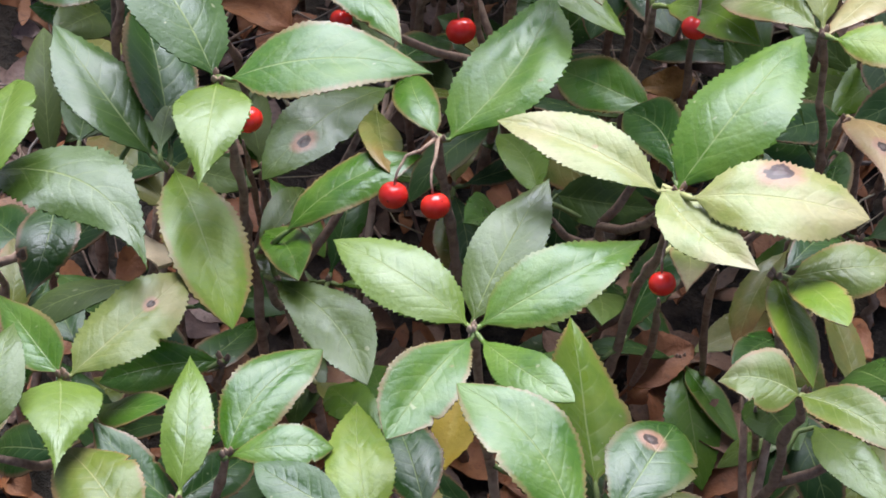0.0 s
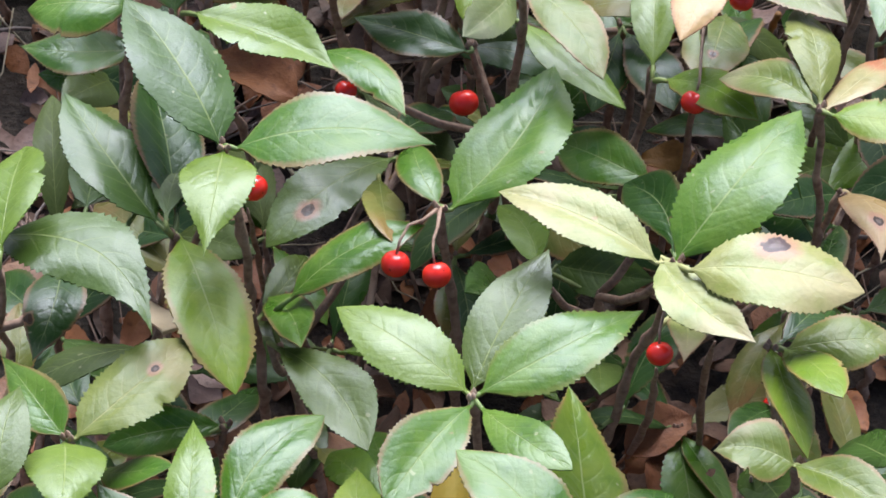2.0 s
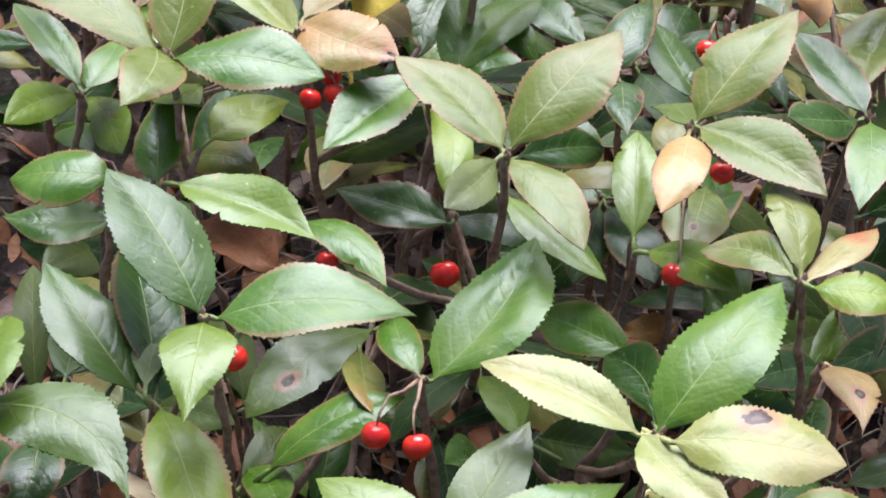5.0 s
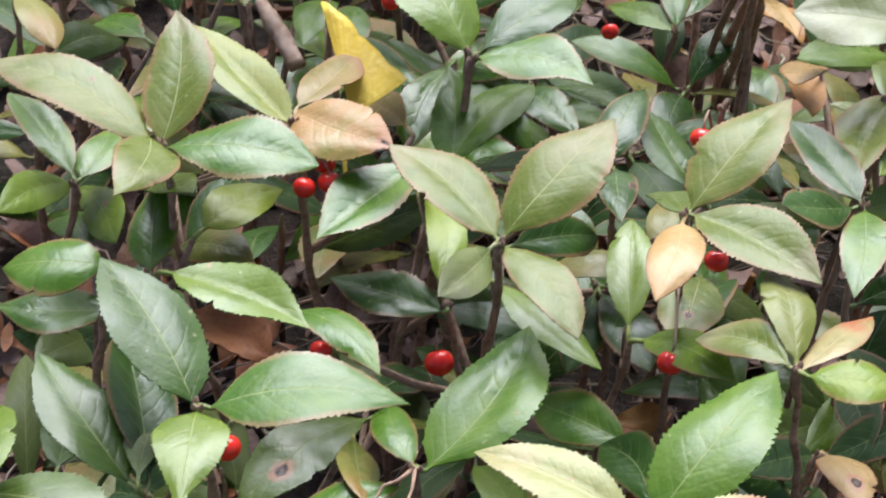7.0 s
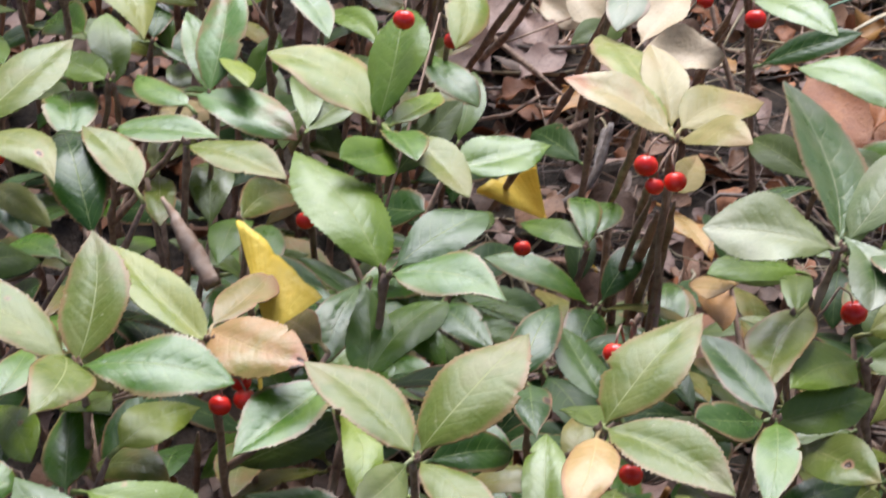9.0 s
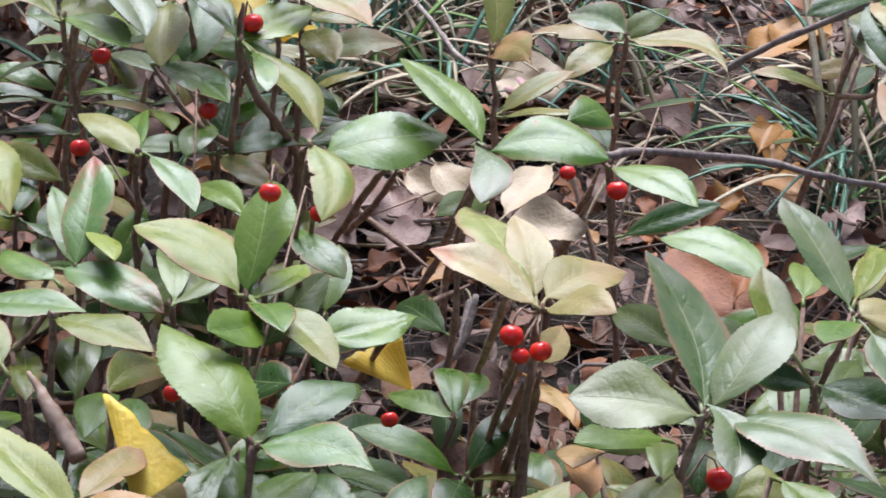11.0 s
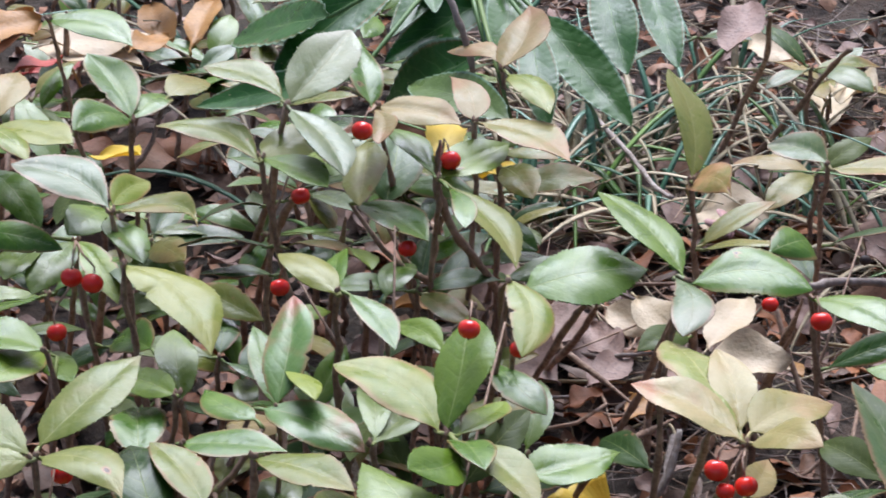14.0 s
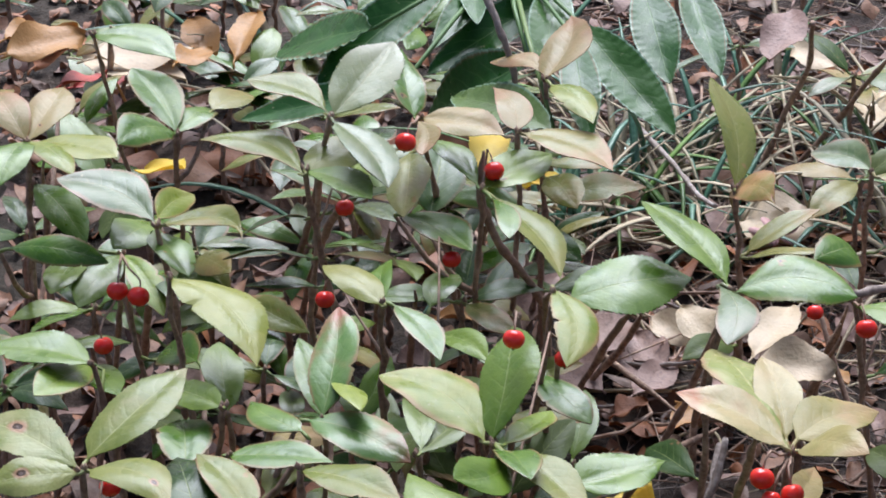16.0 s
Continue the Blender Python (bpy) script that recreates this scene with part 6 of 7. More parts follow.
def stick(name, points, r, mat):
    """A knotty twig through points."""
    P = [Vector(p) for p in points]
    fine = []
    for i in range(len(P) - 1):
        p0, p1, p2, p3 = P[max(i - 1, 0)], P[i], P[i + 1], P[min(i + 2, len(P) - 1)]
        for k in range(6):
            t = k / 6
            fine.append(0.5 * ((2 * p1) + (p2 - p0) * t + (2 * p0 - 5 * p1 + 4 * p2 - p3) * t * t + (3 * p1 - p0 - 3 * p2 + p3) * t ** 3))
    fine.append(P[-1])
    rad = [r * (1.0 - 0.25 * i / len(fine)) * (1.28 if i % 5 == 3 and r > 0.001 else loose.uniform(0.94, 1.06)) for i in range(len(fine))]
    if name == "dead_cane":               # straight, broken to a splinter at its top
        fine = [P[0].lerp(P[1], i / 18) for i in range(19)]
        rad = [r * min(1.0, 0.22 + 0.09 * i) * loose.uniform(0.96, 1.04) for i in range(len(fine))]
    if name == "bare_stem":               # withered to a point
        rad = [q * min(1.0, 0.3 + 0.16 * i) for i, q in enumerate(rad)] if P[0].z > P[-1].z else rad
    V, F = tube([p + Vector((loose.uniform(-1, 1), loose.uniform(-1, 1), 0)) * min(r * 0.25, 0.0004) for p in fine], rad, 8, loose, 0.08)
    base = min(P, key=lambda p: p.z)
    if base.z < 0.03 or name == "bare_stem":   # reach down to the soil
        V2, F2 = tube([base, Vector((base.x, base.y, base.z * 0.4)), Vector((base.x, base.y + 0.004, -0.008))], [r * 0.9, r, r], 7)
        k = len(V)
        V += V2
        F += [tuple(i + k for i in f) for f in F2]
    ob = mesh_object(name, V, F, mat)
    return tagged(ob, STICK_WORDS[name], name.split("_")[1], name.replace("_", " ") + "s")


def grass_tuft(x, y, n, length):
    """Arching strap-like blades from one crown."""
    t = tagged(new("grass_tuft"), "tuft of arching blue-green strap-leaved grass", "grass", "grass tufts")
    t.location = (x, y, height(x, y))
    for i in range(int(n * 0.8)):
        az, L = loose.uniform(0, 6.283), length * loose.uniform(0.5, 1.15)
        lean, w = loose.uniform(0.15, 0.75), loose.uniform(0.0010, 0.0022)
        d, sd = Vector((math.cos(az), math.sin(az), 0)), Vector((-math.sin(az), math.cos(az), 0))
        o = Vector((loose.uniform(-1, 1), loose.uniform(-1, 1), 0)) * 0.012
        V, F = [], []
        sway = loose.uniform(-0.4, 0.4)
        for k in range(13):
            u = k / 12
            ang = lean + u * loose.uniform(1.25, 1.35) * (0.7 + lean)
            p = o.copy() if k == 0 else p + (d * math.sin(ang) + Vector((0, 0, math.cos(ang))) + sd * sway * u * 0.4) * L / 12
            ww = w * min(1.0, 0.4 + 3 * u) * (1 - u ** 3) + 0.0002
            V += [tuple(p - sd * ww), tuple(p - Vector((0, 0, 0.0004))), tuple(p + sd * ww), tuple(p + Vector((0, 0, 0.0003)))]
            if k:
                a = 4 * (k - 1)
                F += [(a + q, a + (q + 1) % 4, a + 4 + (q + 1) % 4, a + 4 + q) for q in range(4)]
        mesh_object("grass_blade", V, F, GRASS[loose.choice((0, 0, 0, 1, 2, 2, 2))], t)
    return t


fallen_leaf((0.2466, 0.5311, 0.0300), (0.2539, 0.5753, 0.0300), 0.0161, -4, ORANGE_DRY, 0.9)
fallen_leaf((0.2474, 0.5510, 0.0200), (0.2597, 0.5269, 0.0200), 0.0130, -20, ORANGE_DRY, 0.25)
fallen_leaf((0.1901, 0.4667, 0.0350), (0.2153, 0.4126, 0.0350), 0.0309, -20, DRY[2], 0.25)
fallen_leaf((0.1371, 0.6542, 0.0120), (0.1759, 0.6521, 0.0120), 0.0209, -48, CREAM_DRY, 0.25)
fallen_leaf((0.0995, 0.5399, 0.0300), (0.1145, 0.5099, 0.0300), 0.0159, -12, CREAM_DRY, 0.25)
fallen_leaf((0.1242, 0.4901, 0.0350), (0.1459, 0.5314, 0.0350), 0.0172, 4, CREAM_DRY, 0.25)
fallen_leaf((0.1314, 0.4812, 0.0400), (0.1564, 0.4657, 0.0400), 0.0159, -40, CREAM_DRY, 0.25)
fallen_leaf((0.2543, 0.6405, 0.0300), (0.3023, 0.6680, 0.0300), 0.0291, -24, ORANGE_DRY, 0.25)
fallen_leaf((0.2698, 0.6459, 0.0200), (0.2974, 0.6270, 0.0200), 0.0181, -44, DRY[1], 0.25)
fallen_leaf((0.2114, 0.5031, 0.0200), (0.2294, 0.5224, 0.0200), 0.0142, -24, DRY[2], 1.2)
fallen_leaf((0.2340, 0.4894, 0.0200), (0.2566, 0.5027, 0.0200), 0.0141, -24, DRY[1], 0.25)
fallen_leaf((0.2636, 0.4891, 0.0200), (0.2856, 0.5305, 0.0200), 0.0157, 8, DRY[1], 0.25)
fallen_leaf((0.0831, 0.5079, 0.0120), (0.0666, 0.5593, 0.0120), 0.0225, 0, DRY[1], 0.25)
fallen_leaf((0.1656, 0.6647, 0.0150), (0.1551, 0.6939, 0.0150), 0.0131, 8, DRY[1], 0.25)
fallen_leaf((0.2794, 0.7321, 0.0150), (0.3239, 0.7456, 0.0150), 0.0218, -20, DRY[2], 0.25)
fallen_leaf((0.2977, 0.4777, 0.0300), (0.2929, 0.4349, 0.0300), 0.0173, 0, ORANGE_DRY, 0.25)
fallen_leaf((-0.1914, 0.5962, 0.1300), (-0.1597, 0.6198, 0.1280), 0.0214, -40, ORANGE_DRY, 0.25)
fallen_leaf((-0.1692, 0.6964, 0.0800), (-0.1231, 0.7224, 0.0730), 0.0288, -56, CREAM_DRY, 0.25)
fallen_leaf((-0.1263, 0.6688, 0.0900), (-0.1126, 0.7005, 0.0820), 0.0162, -16, ORANGE_DRY, 0.25)
fallen_leaf((-0.1303, 0.5612, 0.0900), (-0.1104, 0.5338, 0.1050), 0.0166, -28, YELLOW_DRY, 0.25)
fallen_leaf((0.0122, 0.5593, 0.0900), (0.0220, 0.5947, 0.0890), 0.0158, 0, YELLOW_DRY, 0.25)
fallen_leaf((0.0315, 0.5594, 0.0800), (0.0462, 0.5298, 0.0960), 0.0177, -24, YELLOW_DRY, 0.25)
fallen_leaf((-0.1799, 0.7149, 0.0300), (-0.1738, 0.7593, 0.0300), 0.0214, -8, DRY[1], 0.25)
fallen_leaf((-0.0001, 0.5238, 0.0200), (-0.0242, 0.5155, 0.0200), 0.0130, 28, DRY[1], 0.25)
fallen_leaf((0.0899, 0.6542, 0.0100), (0.0732, 0.6892, 0.0100), 0.0188, 12, DRY[0], 0.25)
fallen_leaf((0.1899, 0.7140, 0.0600), (0.1720, 0.7454, 0.0580), 0.0188, 28, CREAM_DRY, 0.25)
fallen_leaf((0.2100, 0.7190, 0.0200), (0.2336, 0.7935, 0.0200), 0.0219, 8, CREAM_DRY, 0.25)
fallen_leaf((-0.0632, 0.1209, 0.1100), (-0.0394, 0.0958, 0.1170), 0.0158, -20, DRY[2], 0.5)
fallen_leaf((0.0592, 0.1567, 0.0300), (0.0773, 0.1610, 0.0300), 0.0085, -20, ORANGE_DRY, 0.25)
fallen_leaf((0.0368, 0.1468, 0.0300), (0.0440, 0.1562, 0.0300), 0.0064, -20, ORANGE_DRY, 0.25)
fallen_leaf((0.0043, 0.0333, 0.0400), (0.0009, 0.0090, 0.0400), 0.0108, 0, YELLOW_DRY, 0.25)
fallen_leaf((-0.0626, 0.0265, 0.1100), (-0.0661, 0.0007, 0.1330), 0.0145, -20, CREAM_DRY, 0.25)
fallen_leaf((0.1161, 0.2321, 0.1100), (0.1147, 0.1973, 0.1190), 0.0121, 20, ORANGE_DRY, 0.25)
fallen_leaf((0.1099, 0.2978, 0.0900), (0.1210, 0.2631, 0.0960), 0.0126, 16, ORANGE_DRY, 0.25)
fallen_leaf((0.0504, 0.0388, 0.0300), (0.0677, 0.0554, 0.0300), 0.0129, -12, DRY[2], 0.25)
fallen_leaf((0.0531, 0.0502, 0.0200), (0.0646, 0.0327, 0.0200), 0.0113, -20, DRY[0], 0.25)
fallen_leaf((0.0689, 0.0163, 0.0300), (0.0839, 0.0331, 0.0300), 0.0121, -16, DRY[0], 0.25)
fallen_leaf((0.0743, 0.0159, 0.0200), (0.0949, 0.0233, 0.0200), 0.0118, -24, DRY[2], 0.25)
fallen_leaf((0.1088, 0.0505, 0.0300), (0.1168, 0.0664, 0.0300), 0.0096, -8, DRY[2], 0.25)
fallen_leaf((-0.1091, 0.0725, 0.0300), (-0.0955, 0.0807, 0.0300), 0.0086, -32, DRY[2], 0.25)
fallen_leaf((-0.0769, 0.0684, 0.0300), (-0.0623, 0.0624, 0.0300), 0.0086, -28, DRY[1], 0.25)
fallen_leaf((0.0682, 0.1755, 0.0200), (0.0828, 0.1829, 0.0200), 0.0089, -32, DRY[1], 0.25)
fallen_leaf((0.0871, 0.1832, 0.0600), (0.1031, 0.2099, 0.0450), 0.0131, 0, DRY[1], 0.25)
fallen_leaf((0.1019, 0.4771, 0.0200), (0.0891, 0.4602, 0.0200), 0.0100, 12, ORANGE_DRY, 0.25)
fan_leaf((-0.0204, 0.1664, 0.1420), (-0.0298, 0.2005, 0.1550), (-0.0043, 0.1728, 0.1490))
fan_leaf((0.0793, 0.3863, 0.0200), (0.0517, 0.3899, 0.0300), (0.0746, 0.4018, 0.0350))
maple_leaf((0.1512, 0.6195, 0.0200), 0.0145)
stick('grey_twig', [(0.1528, 0.4298, 0.1000), (0.1729, 0.4421, 0.0950), (0.2190, 0.4522, 0.0850), (0.2466, 0.4485, 0.0800), (0.2834, 0.4547, 0.0700)], 0.0017, TWIG)
stick('grey_twig', [(0.2154, 0.5312, 0.0800), (0.2359, 0.5226, 0.1000), (0.2567, 0.5081, 0.1200), (0.2648, 0.4835, 0.1400)], 0.0016, TWIG)
stick('bare_stem', [(0.0132, 0.4510, 0.1530), (0.0121, 0.4468, 0.1350), (0.0184, 0.4473, 0.1150), (0.0323, 0.4552, 0.0900), (0.0386, 0.4702, 0.0600), (0.0383, 0.4789, 0.0000)], 0.0018, STEM)
stick('dead_cane', [(-0.0528, 0.2252, 0.1460), (-0.0368, 0.1983, 0.1340)], 0.0028, CANE)
stick('grey_twig', [(0.0866, 0.4028, 0.0150), (0.0988, 0.4076, 0.0250), (0.1061, 0.4228, 0.0400)], 0.0017, TWIG)
stick('grey_twig', [(0.0144, 0.5418, 0.1800), (0.0204, 0.5306, 0.1700), (0.0258, 0.5251, 0.1550), (0.0280, 0.5295, 0.1300), (0.0292, 0.5560, 0.0900)], 0.0015, TWIG)
stick('grey_twig', [(0.0940, 0.7132, 0.0300), (0.1084, 0.6580, 0.0350), (0.1142, 0.6230, 0.0400), (0.1197, 0.6027, 0.0450)], 0.0013, TWIG)
stick('bare_stem', [(0.1469, 0.6805, 0.0100), (0.1620, 0.6857, 0.0500), (0.1693, 0.6726, 0.0800), (0.1677, 0.6574, 0.1100)], 0.0015, STEM)
stick('bare_stem', [(0.1582, 0.6830, 0.0100), (0.1808, 0.6807, 0.0400), (0.1964, 0.6591, 0.0800), (0.2024, 0.6408, 0.1000)], 0.0015, STEM)
stick('bare_stem', [(0.0344, 0.3677, 0.1400), (0.0344, 0.3980, 0.1100), (0.0425, 0.4682, 0.0100)], 0.0014, STEM)
stick('bare_stem', [(0.0743, 0.4524, 0.0800), (0.0703, 0.4788, 0.0500), (0.0540, 0.5046, 0.0100)], 0.0016, STEM)
stick('bare_stem', [(0.1075, 0.4607, 0.0200), (0.0732, 0.3893, 0.0500), (0.0581, 0.4046, 0.0100)], 0.0015, STEM)
stick('bare_stem', [(0.1432, 0.3890, 0.1200), (0.1436, 0.4367, 0.0600), (0.1418, 0.4667, 0.0100)], 0.0015, STEM)
stick('bare_stem', [(0.0924, 0.4543, 0.0300), (0.0641, 0.5181, 0.0200), (0.0606, 0.5387, 0.0100)], 0.0015, STEM)
stick('bare_stem', [(0.1428, 0.3981, 0.1000), (0.1365, 0.4210, 0.0600), (0.1345, 0.4406, 0.0200)], 0.0014, STEM)
stick('bare_stem', [(0.1008, 0.4253, 0.0900), (0.0926, 0.4395, 0.0500), (0.0811, 0.4438, 0.0200), (0.0624, 0.4178, 0.0050)], 0.0016, STEM)
stick('pale_straw', [(0.1649, 0.7685, 0.0300), (0.1836, 0.7401, 0.0400), (0.2040, 0.7544, 0.0200)], 0.0007, GRASS[2])
stick('pale_straw', [(0.1735, 0.8066, 0.0100), (0.1760, 0.7366, 0.0150), (0.1887, 0.6848, 0.0100)], 0.0007, GRASS[2])
stick('pale_straw', [(0.0743, 0.6967, 0.0100), (0.0785, 0.6309, 0.0150), (0.1063, 0.6427, 0.0100)], 0.0006, GRASS[2])
stick('orange_stalk', [(0.1023, 0.1916, 0.0600), (0.0996, 0.1915, 0.0500), (0.0962, 0.1903, 0.0400)], 0.0011, ORANGE_DRY)
stick('orange_stalk', [(-0.1876, 0.7533, 0.0600), (-0.1707, 0.7472, 0.0500), (-0.1583, 0.7360, 0.0300)], 0.0009, ORANGE_DRY)
grass_tuft(0.300, 0.593, 26, 0.13)
grass_tuft(0.299, 0.630, 14, 0.12)
grass_tuft(0.217, 0.599, 16, 0.10)
grass_tuft(0.057, 0.641, 22, 0.12)
grass_tuft(0.084, 0.669, 16, 0.12)
grass_tuft(0.122, 0.641, 8, 0.08)
grass_tuft(-0.097, 0.804, 22, 0.14)
grass_tuft(0.055, 0.651, 20, 0.10)
grass_tuft(0.088, 0.701, 26, 0.12)
grass_tuft(0.108, 0.707, 20, 0.11)
grass_tuft(0.144, 0.748, 14, 0.09)
grass_tuft(0.187, 0.652, 12, 0.09)
grass_tuft(-0.048, 0.912, 10, 0.12)
grass_tuft(0.072, 0.764, 18, 0.11)
grass_tuft(0.189, 0.704, 10, 0.08)
grass_tuft(0.117, 0.728, 14, 0.09)
grass_tuft(0.181, 0.793, 12, 0.09)
s = scalloped_shrub(0.0281, 0.6418, 0.150, 0.048, 0.672)
scalloped_leaf(s, (0.0558, 0.5735, 0.1500), (0.0912, 0.5144, 0.1260), 0.0217)
scalloped_leaf(s, (0.0850, 0.6139, 0.1500), (0.0921, 0.5461, 0.1340), 0.0198)
scalloped_leaf(s, (0.1046, 0.6130, 0.1500), (0.1120, 0.5434, 0.1380), 0.0166)
scalloped_leaf(s, (0.0517, 0.5622, 0.1500), (0.0562, 0.4931, 0.1360), 0.0158)
scalloped_leaf(s, (0.0483, 0.6156, 0.1500), (0.0399, 0.5498, 0.1400), 0.0187)
scalloped_leaf(s, (0.0202, 0.6231, 0.1500), (-0.0054, 0.5631, 0.1440), 0.0134)
scalloped_leaf(s, (0.0516, 0.6093, 0.1500), (-0.0086, 0.5770, 0.1260), 0.0200)
scalloped_leaf(s, (0.0028, 0.6239, 0.1500), (-0.0562, 0.5793, 0.1200), 0.0242)
scalloped_leaf(s, (-0.0309, 0.5715, 0.1500), (-0.0756, 0.6231, 0.1160), 0.0296)
scalloped_leaf(s, (-0.0196, 0.5123, 0.1500), (-0.0856, 0.5359, 0.1260), 0.0161)
scalloped_leaf(s, (0.0330, 0.5354, 0.1500), (-0.0100, 0.5754, 0.1040), 0.0299)
scalloped_leaf(s, (0.0105, 0.6362, 0.1500), (0.0132, 0.5698, 0.1520), 0.0131)
scalloped_leaf(s, (0.0406, 0.4738, 0.1500), (0.0018, 0.5381, 0.1340), 0.0212)
fallen_leaf((-0.1845, 0.6240, 0.1100), (-0.1657, 0.6556, 0.1090), 0.0163, -16, DRY[2], 0.25)
fallen_leaf((0.1565, 0.6513, 0.1200), (0.1421, 0.6139, 0.1110), 0.0192, 4, DRY[1], 0.25)
fallen_leaf((0.1099, 0.3957, 0.0900), (0.1419, 0.3952, 0.0890), 0.0173, -36, CREAM_DRY, 0.25)
fallen_leaf((0.0444, 0.5092, 0.0200), (0.0626, 0.4912, 0.0200), 0.0138, -32, DRY[1], 0.25)
fallen_leaf((0.2711, 0.5118, 0.0200), (0.2750, 0.4845, 0.0200), 0.0149, -16, DRY[1], 0.25)
fallen_leaf((0.2074, 0.4699, 0.0300), (0.1912, 0.4446, 0.0300), 0.0123, 4, DRY[0], 0.25)
stick('grey_twig', [(0.0649, 0.5963, 0.0100), (0.0840, 0.5770, 0.0150), (0.1108, 0.5647, 0.0100)], 0.0010, TWIG)
stick('grey_twig', [(0.0356, 0.5069, 0.0100), (0.0606, 0.4853, 0.0150), (0.0903, 0.5007, 0.0100)], 0.0009, TWIG)
stick('grey_twig', [(0.0626, 0.5294, 0.0100), (0.0836, 0.5167, 0.0150), (0.1049, 0.5109, 0.0200)], 0.0011, TWIG)
stick('grey_twig', [(0.1056, 0.4409, 0.0250), (0.0967, 0.4089, 0.0200), (0.0794, 0.4073, 0.0100)], 0.0015, TWIG)
fallen_leaf((-0.1736, 0.6258, 0.1000), (-0.1593, 0.6580, 0.0900), 0.0148, -4, RED_DRY, 0.25)
fallen_leaf((0.0688, 0.5579, 0.0150), (0.0483, 0.5210, 0.0150), 0.0209, 12, DRY[1], 0.25)
fallen_leaf((0.0867, 0.5489, 0.0200), (0.1071, 0.5294, 0.0200), 0.0152, -40, CREAM_DRY, 0.25)
fallen_leaf((0.0753, 0.4934, 0.0150), (0.0942, 0.5195, 0.0150), 0.0150, -16, DRY[1], 0.25)
fallen_leaf((0.1237, 0.4841, 0.0200), (0.1077, 0.5111, 0.0200), 0.0169, 24, DRY[1], 0.25)
fallen_leaf((0.1694, 0.5544, 0.0150), (0.1861, 0.5348, 0.0150), 0.0139, -44, DRY[1], 0.25)
fallen_leaf((0.0989, 0.6019, 0.0120), (0.0790, 0.6130, 0.0120), 0.0123, 48, DRY[1], 0.25)
fallen_leaf((0.1407, 0.6286, 0.0140), (0.1741, 0.6410, 0.0140), 0.0192, -44, CREAM_DRY, 0.25)
fallen_leaf((0.1711, 0.6779, 0.0140), (0.1955, 0.6947, 0.0140), 0.0153, -24, DRY[1], 0.25)
fallen_leaf((0.0611, 0.5012, 0.0150), (0.0479, 0.5369, 0.0150), 0.0162, 4, DRY[1], 0.25)
fallen_leaf((0.0907, 0.5151, 0.0150), (0.0801, 0.5423, 0.0150), 0.0154, 16, DRY[1], 0.25)
fallen_leaf((0.1026, 0.4201, 0.0120), (0.0899, 0.4316, 0.0120), 0.0092, 40, DRY[1], 0.25)
fallen_leaf((-0.1745, 0.7344, 0.0700), (-0.1293, 0.7115, 0.0700), 0.0261, -32, CREAM_DRY, 0.15)
fallen_leaf((-0.1974, 0.6329, 0.1200), (-0.1807, 0.6634, 0.1120), 0.0185, -36, ORANGE_DRY, 0.25)
fallen_leaf((-0.1415, 0.7946, 0.0400), (-0.1214, 0.7696, 0.0400), 0.0143, -12, ORANGE_DRY, 0.25)
fallen_leaf((-0.1889, 0.7492, 0.0400), (-0.1589, 0.7631, 0.0400), 0.0136, -16, RED_DRY, 0.25)
fallen_leaf((0.0501, 0.0390, 0.0350), (0.0686, 0.0516, 0.0390), 0.0133, 0, DRY[2], 0.5)
fallen_leaf((0.0692, 0.0427, 0.0300), (0.0559, 0.0275, 0.0340), 0.0140, 0, DRY[2], 0.3)
fallen_leaf((0.0838, 0.0322, 0.0300), (0.0686, 0.0219, 0.0340), 0.0136, 0, DRY[0], 0.4)
fallen_leaf((0.0667, 0.0106, 0.0250), (0.0832, 0.0189, 0.0290), 0.0103, 0, DRY[2], 0.3)
fallen_leaf((-0.1146, 0.0756, 0.0400), (-0.0968, 0.0635, 0.0440), 0.0108, 0, DRY[2], 0.4)
fallen_leaf((-0.0692, 0.0594, 0.0500), (-0.0569, 0.0467, 0.0540), 0.0093, 0, DRY[1], 0.3)
fallen_leaf((0.0471, 0.0756, 0.0350), (0.0665, 0.0685, 0.0390), 0.0101, 0, DRY[0], 0.3)
fallen_leaf((0.1080, 0.0645, 0.0350), (0.1170, 0.0467, 0.0390), 0.0106, 0, DRY[2], 0.4)
fallen_leaf((-0.0308, 0.0684, 0.0300), (-0.0132, 0.0604, 0.0340), 0.0106, 0, DRY[0], 0.3)
fallen_leaf((-0.0531, 0.0090, 0.0300), (-0.0688, 0.0182, 0.0340), 0.0085, 0, DRY[2], 0.3)
fallen_leaf((0.0354, 0.0524, 0.0300), (0.0278, 0.0604, 0.0340), 0.0073, 0, DRY[0], 0.3)
fallen_leaf((0.0129, 0.1375, 0.0300), (0.0027, 0.1239, 0.0340), 0.0114, 0, DRY[0], 0.4)
fallen_leaf((-0.0225, 0.0485, 0.0300), (-0.0346, 0.0369, 0.0340), 0.0107, 0, DRY[0], 0.4)
fallen_leaf((-0.0342, 0.0333, 0.0350), (-0.0459, 0.0202, 0.0390), 0.0095, 0, DRY[2], 0.4)
fallen_leaf((0.0879, 0.0256, 0.0300), (0.0958, 0.0127, 0.0340), 0.0094, 0, DRY[2], 0.3)
fallen_leaf((0.0143, 0.1172, 0.0300), (0.0239, 0.1019, 0.0340), 0.0101, 0, DRY[2], 0.3)
fallen_leaf((-0.0887, 0.0624, 0.0500), (-0.0821, 0.0765, 0.0540), 0.0078, 0, DRY[2], 0.3)
fallen_leaf((0.0861, 0.1560, 0.0400), (0.0694, 0.1608, 0.0440), 0.0143, 0, DRY[1], 0.3)
